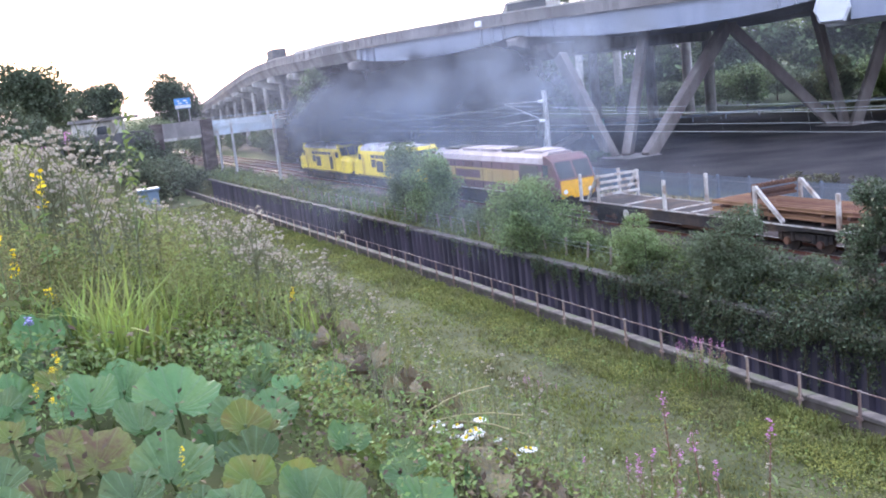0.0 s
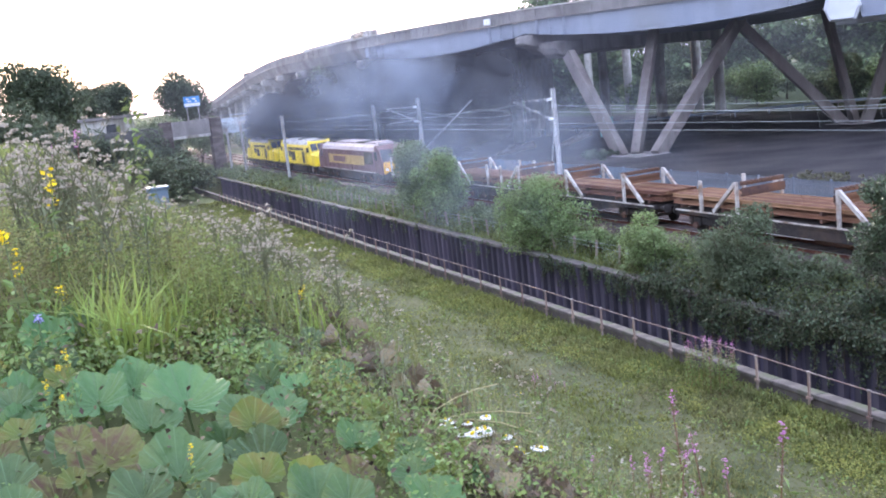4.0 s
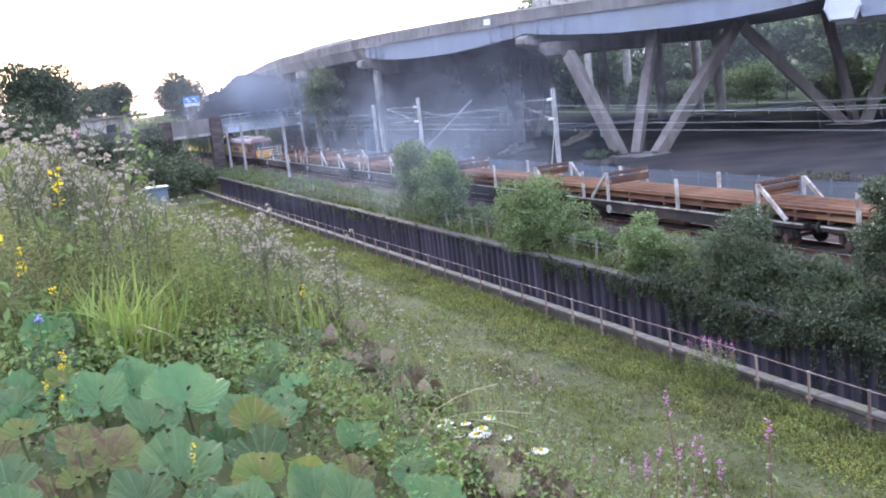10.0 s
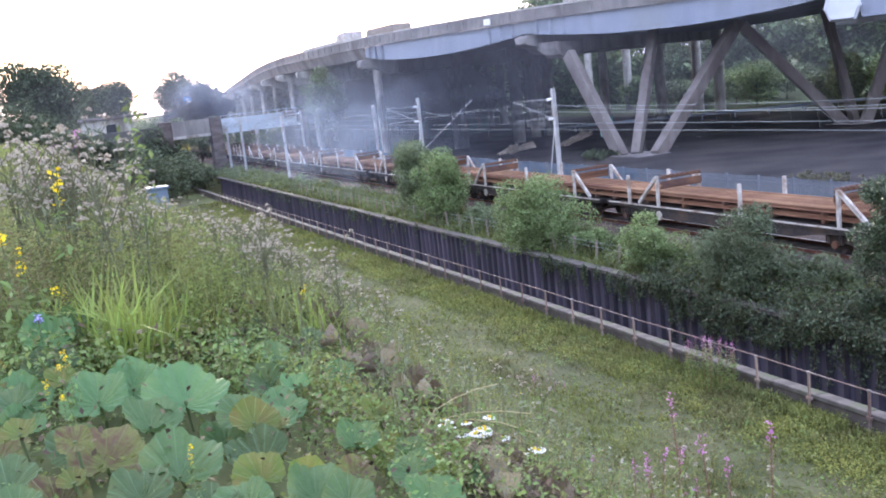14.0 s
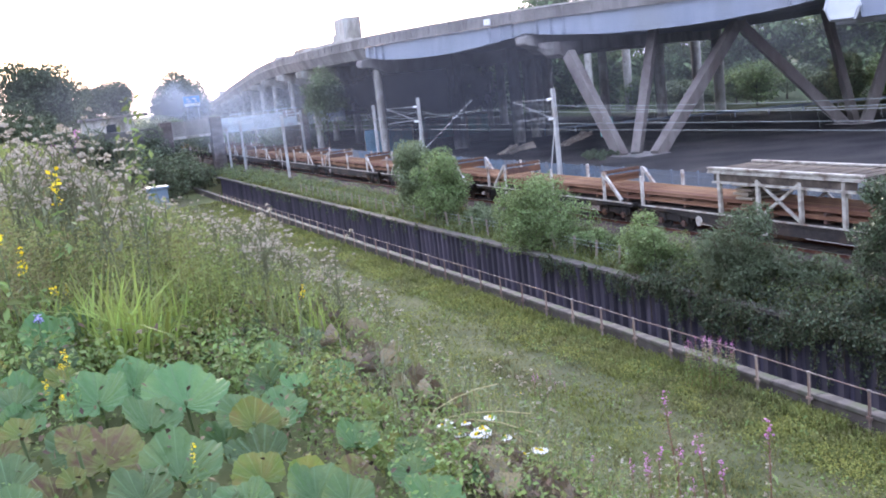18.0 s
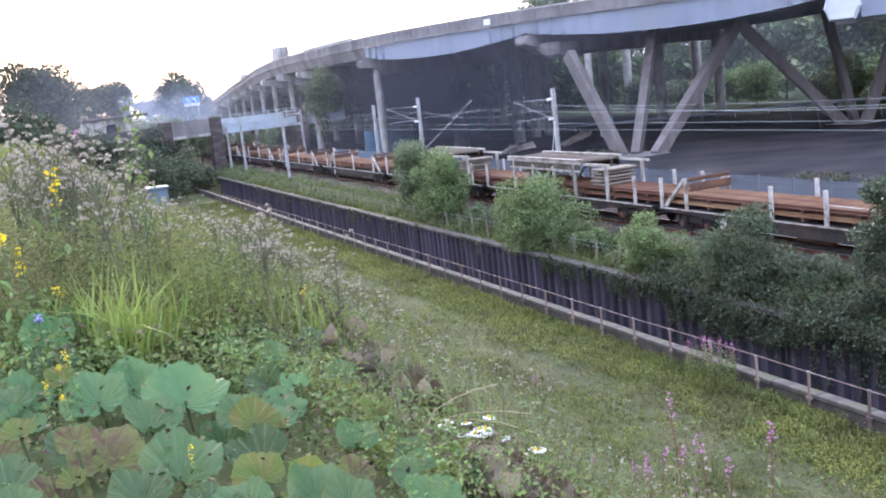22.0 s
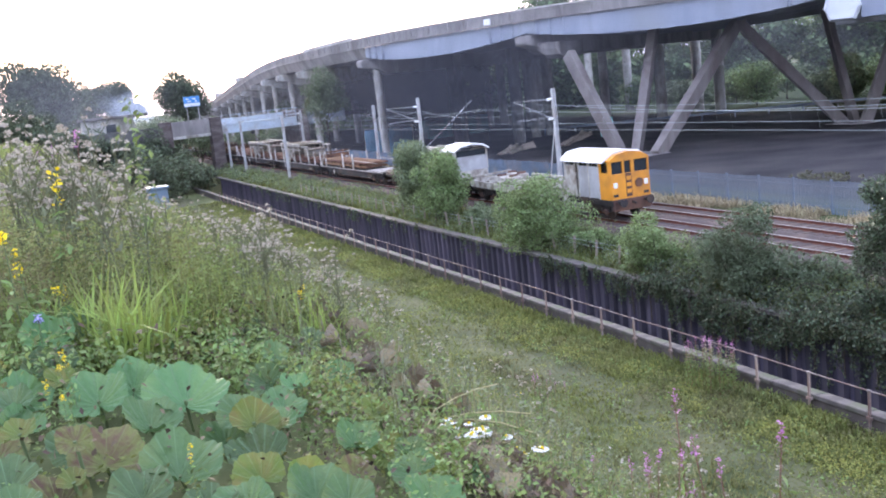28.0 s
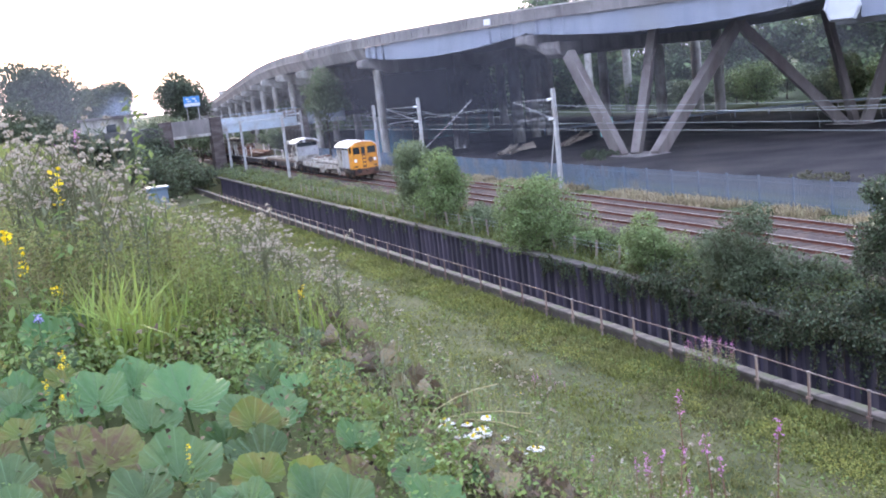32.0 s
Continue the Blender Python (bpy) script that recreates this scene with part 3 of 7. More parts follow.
# the bearing end of the next pier, a chamfered pale box under the girder joint
bi = I1 - 20
bh, bs = HEAD[bi], SIDE[bi]
rings = []
for o in (-1.6, -1.3, 4.0):
    c = LINE[bi] + bs * o
    k = 0.86 if o < -1.5 else 1.0
    rings.append([(c.x + bh.x * a * k, c.y + bh.y * a * k, 11.1 + (z - 11.1) * k) for a, z in ((-1.1, 10.1), (1.0, 10.1), (1.45, 11.2), (1.1, 12.4), (-1.3, 12.4), (-1.6, 11.2))])
part("bearing_block", M().sweep(rings), GIRDER_PALE, viaduct, "pale chamfered bearing block")
strip("lower_girder", [(-0.6, 10.2), (-0.6, 12.3), (2.6, 12.3), (2.6, 10.2)], GIRDER, "grey box girder", i0=bi - 20, i1=bi - 1)


def column(x, y, r=0.7, top=11.2):
    # the paler concrete makes up for light missing under the deck
    part("column", M().bar((x, y, -0.2), (x, y, top), r, n=18), CONCRETE_PALE, viaduct, smooth=False)


for i in PIERS:
    if i < I1:
        continue
    cross_head(i)
    if i > I1:
        offs = (1.6, 12, 24, 36) if i < I2 + 5 * SPAN else (1.6, 16)
        for o in offs:
            c = LINE[i] + SIDE[i] * o
            column(c.x, c.y, 0.5 if o < 2 else 0.62, 11.3 - FALL[i])
for x, y in ((52.2, 116.6), (58.4, 112.9), (53.6, 140.5), (66, 118), (72, 132), (63, 150), (84, 118), (95, 124), (91.8, 115), (100, 150), (112, 140), (110, 179), (60, 170), (70, 175), (80, 160)):
    column(x, y, 0.75, 13.1)


def splayed_pier(foot, tops, w=1.0):
    """Legs that spread from one footing to the deck."""
    part("footing", M().box(foot[0] - 1.9, foot[0] + 1.9, foot[1] - 2.6, foot[1] + 2.2, -0.4, 0.06, 0.05), CONCRETE, viaduct)
    for fx, fy, x, y, z in tops:
        part("raking_leg", M().bar((foot[0] + fx, foot[1] + fy, -0.2), (x, y, z), w, w * 1.5), LEG_SHADED, viaduct, "raking concrete leg", bevel=0.08)


splayed_pier((52.6, 78.2), [(-0.9, 1.3, 50.9, 86.3, 10.0), (0.2, 0.6, 61.0, 86.1, 11.8), (0.7, -1.9, 69.5, 82.5, 12.4)], 0.86)
splayed_pier((78.3, 77.1), [(0.3, 1.7, 68.2, 82.6, 11.8), (0.4, 0.4, 80.3, 82.6, 11.8), (-0.8, -2.0, 82.6, 73.8, 12.4)], 0.72)
# the pier head over the first leg: a deep rounded haunch under the crosshead
hh_, hs_ = HEAD[I1], SIDE[I1]
rings = []
for o, zb, k in ((1.3, 10.75, 0.7), (1.6, 10.1, 0.95), (2.4, 9.75, 1.05), (4.4, 9.75, 1.05), (6.0, 10.3, 1.05)):
    c = LINE[I1] + hs_ * o - hh_ * 2.2
    rings.append([(c.x - hh_.x * k, c.y - hh_.y * k, zb), (c.x + hh_.x * k, c.y + hh_.y * k, zb), (c.x + hh_.x * 2.6, c.y + hh_.y * 2.6, 11.4), (c.x - hh_.x * k, c.y - hh_.y * k, 11.4)])
part("leg_head", M().sweep(rings), CONCRETE, viaduct, "rounded concrete haunch over the leg", bevel=0.12)
# wider decks behind, carrying the other carriageways
for k, (o0, o1, z) in enumerate(((45.4, 54.0, 12.1),)):
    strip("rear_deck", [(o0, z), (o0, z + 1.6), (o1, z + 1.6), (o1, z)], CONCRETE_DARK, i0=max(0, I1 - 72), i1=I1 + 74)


# ---- yard clutter beyond the palisade fence ----
hoarding = thing("blue_hoarding", "weathered blue sheeted hoarding among the piers", "hoarding", at=pose(45.2, 125.0, 0))
for k in range(4):
    part("sheet", M().box(-3.4 + k * 1.7, -1.74 + k * 1.7, -0.04, 0.04, 0.0, 3.4 - 0.25 * (k % 2), 0.01), TARP_BLUE, hoarding)
for k in range(5):
    part("hoarding_post", M().box(-3.45 + k * 1.7, -3.33 + k * 1.7, 0.05, 0.17, -0.2, 3.5), TIMBER, hoarding)
container = thing("site_container", "pale teal steel container in the yard", "container", at=pose(55.5, 126, 0, 0, 0, -4))
part("body", M().box(-4.4, 4.4, -1.2, 1.2, 1.2, 3.6, 0.05), TEAL, container)
for k in range(20):
    part("rib", M().box(-4.2 + k * 0.43, -4.0 + k * 0.43, -1.25, -1.19, 1.3, 3.5), TEAL, container)
part("skid", M().box(-4.3, 4.3, -1.0, 1.0, -0.1, 1.2), CONCRETE_DARK, container)
for x, y, n in ((50.5, 99.5, 9), (57.5, 98.5, 8), (62, 104, 7)):
    pile_t = thing("timber_heap", "heap of broken timbers and rubble on the yard", "rubble", "rubble heaps", at=pose(x, y, 0))
    for k in range(n):
        a = random.uniform(-0.8, 0.8)
        L = random.uniform(0.9, 2.0)
        c = (random.uniform(-0.9, 0.9), random.uniform(-0.7, 0.7), random.uniform(0.1, 0.7))
        part("timber", M().bar((c[0] - L * math.cos(a), c[1] - L * math.sin(a), 0.06), (c[0] + L * math.cos(a), c[1] + L * math.sin(a), c[2] + 0.3), 0.24, 0.26), TIMBER, pile_t)
hut = thing("portable_toilet", "small green portable cabin under the viaduct", "cabin", at=pose(64.5, 102, 0))
part("body", M().box(-0.6, 0.6, -0.6, 0.6, 0.1, 2.1, 0.05), TEAL, hut)
part("roof", M().box(-0.65, 0.65, -0.65, 0.65, 2.1, 2.35, 0.08), TEAL, hut)
barrier = thing("road_barrier", "long low steel barrier across the yard", "barrier", at=pose(0, 0, 0))
for k in range(14):
    u0, u1 = k / 14, (k + 1) / 14
    a, b2 = Vector((66, 120, 0.75)).lerp(Vector((112, 84, 0.75)), u0), Vector((66, 120, 0.75)).lerp(Vector((112, 84, 0.75)), u1)
    part("beam", M().bar(a, b2, 0.08, 0.32), GALV, barrier)
    part("barrier_post", M().box(a.x - 0.07, a.x + 0.07, a.y - 0.07, a.y + 0.07, -0.1, 0.85), GALV, barrier)


box_beam = thing("box_beam", "white faceted steel box beam under the deck edge", "beam", at=pose(72.35, 70.8, 10.0))
bb = M()
bb.sweep([[(-0.6, 2.05, 1.0), (-0.3, 1.9, 1.75), (1.6, 1.2, 1.9), (2.2, 1.0, 0.9), (1.5, 1.3, -0.2), (-0.1, 1.75, -0.15)], [(0.0, -1.15, 1.0), (0.2, -1.25, 1.75), (2.1, -2.0, 1.9), (2.7, -2.2, 0.9), (2.0, -1.9, -0.2), (0.3, -1.35, -0.15)], [(14.0, -22.0, 1.4), (14.2, -22.1, 2.0), (16.1, -22.8, 2.1), (16.7, -23.0, 1.2), (16.0, -22.7, 0.1), (14.3, -22.2, 0.15)]])
bb.v = [(x * 1.2, y * 1.2, z * 1.2) for x, y, z in bb.v]
part("casing", bb, GIRDER_PALE, box_beam)
part("hanger", M().box(0.6, 0.9, -0.3, 0.3, 1.6, 2.75), GALV, box_beam)


# ---- road traffic on the viaduct ----
def road_at(arc, lane, ahead=0.0):
    """A place and heading on the carriageway, arc metres on from the first pier."""
    f = I1 + (arc + ahead) / 1.5
    i = int(max(0, min(len(LINE) - 2, math.floor(f))))
    p = LINE[i] + (LINE[i + 1] - LINE[i]) * (f - i) + SIDE[i] * lane
    return pose(p.x, p.y, 13.68 - FALL[i], 0, 0, math.degrees(math.atan2(-HEAD[i].x, HEAD[i].y)))


def lorry(label, length, height, body, cab=None):
    g = thing("lorry", label, "lorry", "viaduct traffic")
    part("box_body", M().box(-1.25, 1.25, -length, -2.2, 1.0, height, 0.04), body, g)
    part("cab", M().prism_x([(0, 0.6), (0, 1.9), (-0.35, min(height, 2.9)), (-2.0, min(height, 3.0)), (-2.0, 0.6)], -1.2, 1.2), cab or body, g, bevel=0.05)
    part("windscreen", M().add([(-1.05, 0.02, 1.75), (1.05, 0.02, 1.75), (1.05, -0.3, 2.6), (-1.05, -0.3, 2.6)], [(0, 1, 2, 3)]), GLASS_DARK, g)
    part("chassis", M().box(-1.0, 1.0, -length, 0, 0.55, 1.0), UNDERFRAME, g)
    for y in (-1.1, -length + 1.2, -length + 2.4):
        for x in (-1.1, 1.1):
            part("wheel", M().bar((x - 0.14, y, 0.5), (x + 0.14, y, 0.5), 0.5, n=14), BLACK, g)
    return g


def van(label, paint, length=5.2, height=2.1):
    g = thing("van", label, "van", "viaduct traffic")
    part("body", M().prism_x([(0, 0.4), (0, 0.95), (-0.9, 1.15), (-1.7, height - 0.1), (-2.1, height), (-length + 0.1, height), (-length, height - 0.2), (-length, 0.4)], -0.95, 0.95), paint, g, bevel=0.06)
    part("windscreen", M().add([(-0.8, -0.92, 1.2), (0.8, -0.92, 1.2), (0.75, -1.64, height - 0.16), (-0.75, -1.64, height - 0.16)], [(0, 1, 2, 3)]), GLASS_DARK, g)
    for s in (-0.96, 0.96):
        part("side_window", M().box(s - 0.01, s + 0.01, -length + 0.5, -1.9, 1.25, height - 0.25), GLASS_DARK, g)
    for y in (-0.95, -length + 1.0):
        for x in (-0.85, 0.85):
            part("wheel", M().bar((x - 0.1, y, 0.33), (x + 0.1, y, 0.33), 0.33, n=14), BLACK, g)
    return g


TRAFFIC = [
    (lorry("tall dark grey box lorry on the viaduct", 9.0, 4.3, CONCRETE_DARK), 5.0, 4.5, [(0, 96), (3.5, 152), (6, 188), (12, 262), (26, 410), (32, 440)]),
    (van("pale red coach-bodied van on the viaduct", CREAM, 7.5, 2.6), 5.0, 3.7, [(0, 2), (0.5, 7), (1, 12), (1.5, 17), (2.5, 25), (3, 30), (5, 50), (10, 120), (32, 420)]),
    (lorry("flat lorry with a white back board on the viaduct", 5.0, 3.0, WHITE_WORN), 5.0, 2.5, [(0, -110), (9, -12), (11, 10), (11.5, 15), (12, 20), (13, 32), (14, 45), (14.5, 51), (18, 100), (32, 300)]),
    (lorry("tan sheeted lorry on the viaduct", 8.5, 2.5, TIMBER), 5.0, 4.2, [(0, -120), (9.5, -16), (11.5, 4), (12, 10), (12.5, 15), (13, 20), (13.5, 25), (14, 30), (18, 75), (32, 240)]),
    (lorry("tall pale box lorry on the viaduct", 7.0, 4.9, CONCRETE_PALE), 5.0, 3.5, [(0, -150), (12, -30), (16.5, 27), (17, 33), (18, 46), (19, 60), (20, 74), (21, 87), (22, 102), (24, 131), (28, 187), (31.5, 236), (32, 243)]),
]

# ---- the train: two yellow locomotives, one maroon, rail wagons, crane and cab machine ----
TRAIN = []          # (thing, distance of its front behind the train's nose)


def arc_roof(hw, z0, z1, n=8):
    """Half-rounded roof outline from one side to the other."""
    return [(-hw * math.cos(math.pi * i / n), z0 + (z1 - z0) * math.sin(math.pi * i / n) ** 0.75) for i in range(n + 1)]


def wheelset(g, y, r=0.48, parent=None):
    w = M()
    for s in (-1, 1):
        w.bar((s * 0.70, y, r), (s * 0.82, y, r), r, n=16)
    w.bar((-0.7, y, r), (0.7, y, r), 0.08, n=8)
    return part("wheelset", w, UNDERFRAME, g)


def bogie(g, y, axles, r=0.48, width=1.08):
    b = part("bogie", M().box(-width - 0.06, -width + 0.06, y - axles[-1] - 0.6, y + axles[-1] + 0.6, r + 0.05, r + 0.42, 0.03)
             .box(width - 0.06, width + 0.06, y - axles[-1] - 0.6, y + axles[-1] + 0.6, r + 0.05, r + 0.42, 0.03)
             .box(-width, width, y - 0.25, y + 0.25, r, r + 0.35), UNDERFRAME, g)
    for a in axles:
        for s in ((1, -1) if a else (1,)):
            wheelset(g, y + s * a, r, b)
            for x in (-width - 0.1, width + 0.1):
                part("axlebox", M().bar((x - 0.08, y + s * a, r), (x + 0.08, y + s * a, r), 0.17, n=8), RUST_DARK, b)
                for q in (-0.32, 0.32):
                    part("spring", M().bar((x, y + s * a + q, r + 0.02), (x, y + s * a + q, r + 0.4), 0.09, n=6), UNDERFRAME, b)


def buffers(g, y, d):
    for x in (-0.87, 0.87):
        part("buffer", M().bar((x, y, 1.05), (x, y + d * 0.45, 1.05), 0.11, n=8).bar((x, y + d * 0.45, 1.05), (x, y + d * 0.52, 1.05), 0.24, n=12), UNDERFRAME, g)
    part("coupling_hook", M().bar((0, y, 1.0), (0, y + d * 0.4, 0.95), 0.09, 0.12), UNDERFRAME, g)


def diesel_yellow(off):
    """A nosed diesel locomotive, 18.75 m over buffers, all yellow with a pale grey roof."""
    g = thing("diesel_locomotive", "bright yellow nosed diesel locomotive with grey roof", "locomotive", "train")
    L, hw = 18.75, 1.33
    y0, y1 = -0.55, -L + 0.55
    roof = arc_roof(hw - 0.06, 3.34, 3.9)
    cy0, cy1 = y0 - 2.0, y1 + 2.0
    part("body", M().prism_y([(-hw, 1.02), (-hw - 0.02, 1.5), (-hw, 2.56), (hw, 2.56), (hw + 0.02, 1.5), (hw, 1.02)], cy1, cy0), YELLOW, g)
    part("upper_body", M().prism_y([(-hw, 2.56), (-hw, 3.0), (-hw + 0.06, 3.34), (hw - 0.06, 3.34), (hw, 3.0), (hw, 2.56)], cy1 + 1.15, cy0 - 1.15), YELLOW, g)
    part("roof", M().prism_y(roof, cy1 - 0.05 + 0.9, cy0 - 0.9), ROOF_GREY, g, "pale grey rounded roof", smooth=False)
    for s, c, e in ((1, cy0, y0), (-1, cy1, y1)):
        nose = []
        for u, w, zt in ((0.0, hw, 2.62), (0.55, hw - 0.06, 2.6), (0.85, hw - 0.2, 2.5), (1.0, hw - 0.38, 2.3)):
            y = c + (e - c) * u
            nose.append([(-w, y, 1.02), (-w, y, zt - 0.35), (-w + 0.3, y, zt), (w - 0.3, y, zt), (w, y, zt - 0.35), (w, y, 1.02)])
        part("nose", M().sweep(nose), YELLOW, g, bevel=0.03)
        # cab with raked screen
        part("cab_front", M().prism_x([(c, 2.55), (c - s * 0.55, 3.55), (c - s * 1.0, 3.8), (c - s * 1.2, 2.55)], -hw + 0.06, hw - 0.06), YELLOW, g)
        for x0, x1 in ((-1.16, -0.45), (-0.36, 0.36), (0.45, 1.16)):
            part("windscreen", M().add([(x0, c + s * 0.02, 2.68), (x1, c + s * 0.02, 2.68), (x1, c - s * 0.44, 3.45), (x0, c - s * 0.44, 3.45), (x0, c - s * 0.04, 2.68), (x1, c - s * 0.04, 2.68), (x1, c - s * 0.5, 3.45), (x0, c - s * 0.5, 3.45)],
                                       [(0, 1, 2, 3), (7, 6, 5, 4), (0, 4, 5, 1), (1, 5, 6, 2), (2, 6, 7, 3), (3, 7, 4, 0)]), GLASS_DARK, g)
        part("headcode_box", M().box(-0.5, 0.5, min(e, e + s * 0.05), max(e, e + s * 0.05), 1.75, 2.2, 0.01), GLASS_DARK, g)
        part("headlight", M().bar((0, e, 1.5), (0, e + s * 0.07, 1.5), 0.14, n=10), CERAMIC, g)
        for x in (-0.62, 0.62):
            part("marker_light", M().bar((x, e, 1.4), (x, e + s * 0.06, 1.4), 0.08, n=8), RUST, g)
        part("buffer_beam", M().box(-1.25, 1.25, min(e, e + s * 0.1), max(e, e + s * 0.1), 0.75, 1.02), UNDERFRAME, g)
        buffers(g, e + s * 0.05, s)
        for x in (-hw - 0.03, hw + 0.03):
            part("cab_window", M().box(x - 0.02, x + 0.02, c - s * 0.95 - 0.35, c - s * 0.95 + 0.35, 2.5, 3.05), GLASS_DARK, g)
            # no recess is cut; the darker yellow paints its shade
            part("cab_door", M().box(x - 0.02, x + 0.02, c - s * 1.85 - 0.3, c - s * 1.85 + 0.3, 1.15, 3.0), mat_door, g, "flush door, recess shade painted as darker yellow")
    for x in (-hw - 0.03, hw + 0.03):
        for k in range(6):
            y = cy1 + 3.4 + k * 1.15
            part("grille", M().box(x - 0.02, x + 0.02, y - 0.45, y + 0.45, 2.72, 3.02), GRILLE, g)
        for y, w, z0, z1 in ((cy0 - 4.6, 0.55, 1.9, 2.6), (cy0 - 6.2, 0.8, 1.5, 2.5), (cy1 + 3.0, 0.5, 1.3, 2.6)):
            part("side_grille", M().box(x - 0.018, x + 0.018, y - w, y + w, z0, z1), GRILLE, g)
        part("body_stripe", M().box(x - 0.012, x + 0.012, cy1, cy0, 1.06, 1.14), UNDERFRAME, g)
    for k, (a, b2) in enumerate(((0.25, 0.36), (0.5, 0.6), (0.68, 0.74))):
        ya, yb = cy0 + (cy1 - cy0) * a, cy0 + (cy1 - cy0) * b2
        part("roof_hatch", M().box(-0.75, 0.75, yb, ya, 3.8, 3.95, 0.02), GRILLE if k == 1 else ROOF_GREY, g)
    part("exhaust_port", M().bar((0, cy0 - 6.5, 3.85), (0, cy0 - 6.5, 4.02), 0.2, n=10), UNDERFRAME, g)
    part("fuel_tank", M().box(-1.15, 1.15, -L / 2 - 2.0, -L / 2 + 2.0, 0.3, 0.98, 0.06), UNDERFRAME, g)
    for y in (-4.2, -L + 4.2):
        bogie(g, y, (0, 1.95), 0.55)
    TRAIN.append((g, off))


def diesel_maroon(off):
    """A modern twin-cab freight diesel, 21.4 m, maroon with a gold band and grey-pink roof."""
    g = thing("diesel_locomotive", "maroon freight diesel locomotive with a broad gold band", "locomotive", "train")
    L, hw = 21.4, 1.32
    y0, y1 = -0.6, -L + 0.6
    ya, yb = y0 - 1.7, y1 + 1.7
    part("body", M().prism_y([(-hw, 1.15), (-hw, 3.1), (hw, 3.1), (hw, 1.15)], yb, ya), MAROON, g)
    part("sole_bar", M().box(-hw - 0.05, hw + 0.05, yb - 0.8, ya + 0.8, 0.95, 1.15), UNDERFRAME, g)
    part("sole_stripe", M().box(-hw - 0.065, hw + 0.065, yb, ya, 1.12, 1.19), WHITE_WORN, g)
    part("roof", M().prism_y([(-hw, 3.1), (-hw + 0.12, 3.45), (-0.7, 3.78), (0.7, 3.78), (hw - 0.12, 3.45), (hw, 3.1)], yb, ya), ROOF_PINK, g, "pale grey roof with hatches", bevel=0.02)
    for x in (-hw - 0.012, hw + 0.012):
        part("gold_band", M().box(x - 0.01, x + 0.01, yb + 3.2, ya - 2.2, 1.72, 2.62), GOLD, g, "gold band with a plain block")
        part("name_block", M().box(x - 0.018, x + 0.018, -10.2, -6.2, 1.9, 2.45), MAROON, g)
        for k in range(9):
            y = yb + 4.0 + k * 1.5
            part("body_door", M().box(x - 0.014, x + 0.014, y - 0.02, y + 0.02, 1.2, 3.05), UNDERFRAME, g)
        part("radiator_grille", M().box(x - 0.02, x + 0.02, yb + 0.6, yb + 3.0, 1.9, 3.0), GRILLE, g)
    for k in range(5):
        y = yb + 2.0 + k * 3.1
        part("roof_hatch", M().box(-0.85, 0.85, y - 1.2, y + 1.2, 3.74, 3.88, 0.03), (ROOF_PINK, GRILLE, ROOF_PINK, ROOF_PINK, GRILLE)[k], g)
    for s, c, e in ((1, ya, y0), (-1, yb, y1)):
        part("cab", M().prism_x([(c, 1.0), (e, 1.0), (e, 2.15), (c + (e - c) * 0.62, 3.3), (c + (e - c) * 0.2, 3.6), (c, 3.62)], -hw + 0.02, hw - 0.02), MAROON, g, bevel=0.04)
        part("end_panel", M().box(-1.15, 1.15, min(e, e + s * 0.015), max(e, e + s * 0.015), 1.05, 2.12), ORANGE_Y, g, "warning-yellow end panel")
        for x0, x1 in ((-1.15, -0.08), (0.08, 1.15)):
            u0, u1 = 1.0, 0.66
            p = lambda u, z, d: (c + (e - c) * u + s * d, z)
            a0, a1 = p(0.97, 2.24, 0.02), p(0.66, 3.22, 0.02)
            b0, b1 = p(0.97, 2.24, -0.05), p(0.66, 3.22, -0.05)
            part("windscreen", M().add([(x0, *a0), (x1, *a0), (x1, *a1), (x0, *a1), (x0, *b0), (x1, *b0), (x1, *b1), (x0, *b1)],
                                       [(0, 1, 2, 3), (7, 6, 5, 4), (0, 4, 5, 1), (1, 5, 6, 2), (2, 6, 7, 3), (3, 7, 4, 0)]), GLASS_DARK, g)
        for x in (-hw, hw):
            part("cab_window", M().box(x - 0.025, x + 0.025, c + s * 0.25 - 0.3, c + s * 0.25 + 0.3, 2.3, 3.05), GLASS_DARK, g)
        for x in (-0.85, 0.85):
            part("headlight", M().bar((x, e, 1.45), (x, e + s * 0.05, 1.45), 0.13, n=10), CERAMIC, g)
        part("valance", M().box(-1.2, 1.2, min(e, e + s * 0.12), max(e, e + s * 0.12), 0.45, 1.0), UNDERFRAME, g)
        buffers(g, e + s * 0.08, s)
    part("fuel_tank", M().box(-1.2, 1.2, -L / 2 - 3.2, -L / 2 + 3.2, 0.28, 0.95, 0.08), UNDERFRAME, g)
    for y in (-4.3, -L + 4.3):
        bogie(g, y, (0, 2.05), 0.53)
    TRAIN.append((g, off))


GRILLE = mat("grille_dark", (0.10, 0.085, 0.06), (0.05, 0.045, 0.04), 0.8, scale=30, stretch=(1, 1, 3), bump=0.4)
mat_door = mat("door_recess_shade", (0.62, 0.42, 0.03), (0.5, 0.34, 0.03), 0.5)
ROOF_PINK = mat("dusty_roof", (0.42, 0.355, 0.36), (0.33, 0.28, 0.285), 0.6, scale=1.5, stain=(0.3, 0.25, 0.25), stain_scale=0.7)
ORANGE_Y = mat("warning_panel", (0.8, 0.42, 0.03), (0.7, 0.36, 0.03), 0.5, stain=(0.45, 0.25, 0.05))

diesel_yellow(-1.0)
diesel_yellow(-19.75)
diesel_maroon(-38.5)

WAGON = 20.5


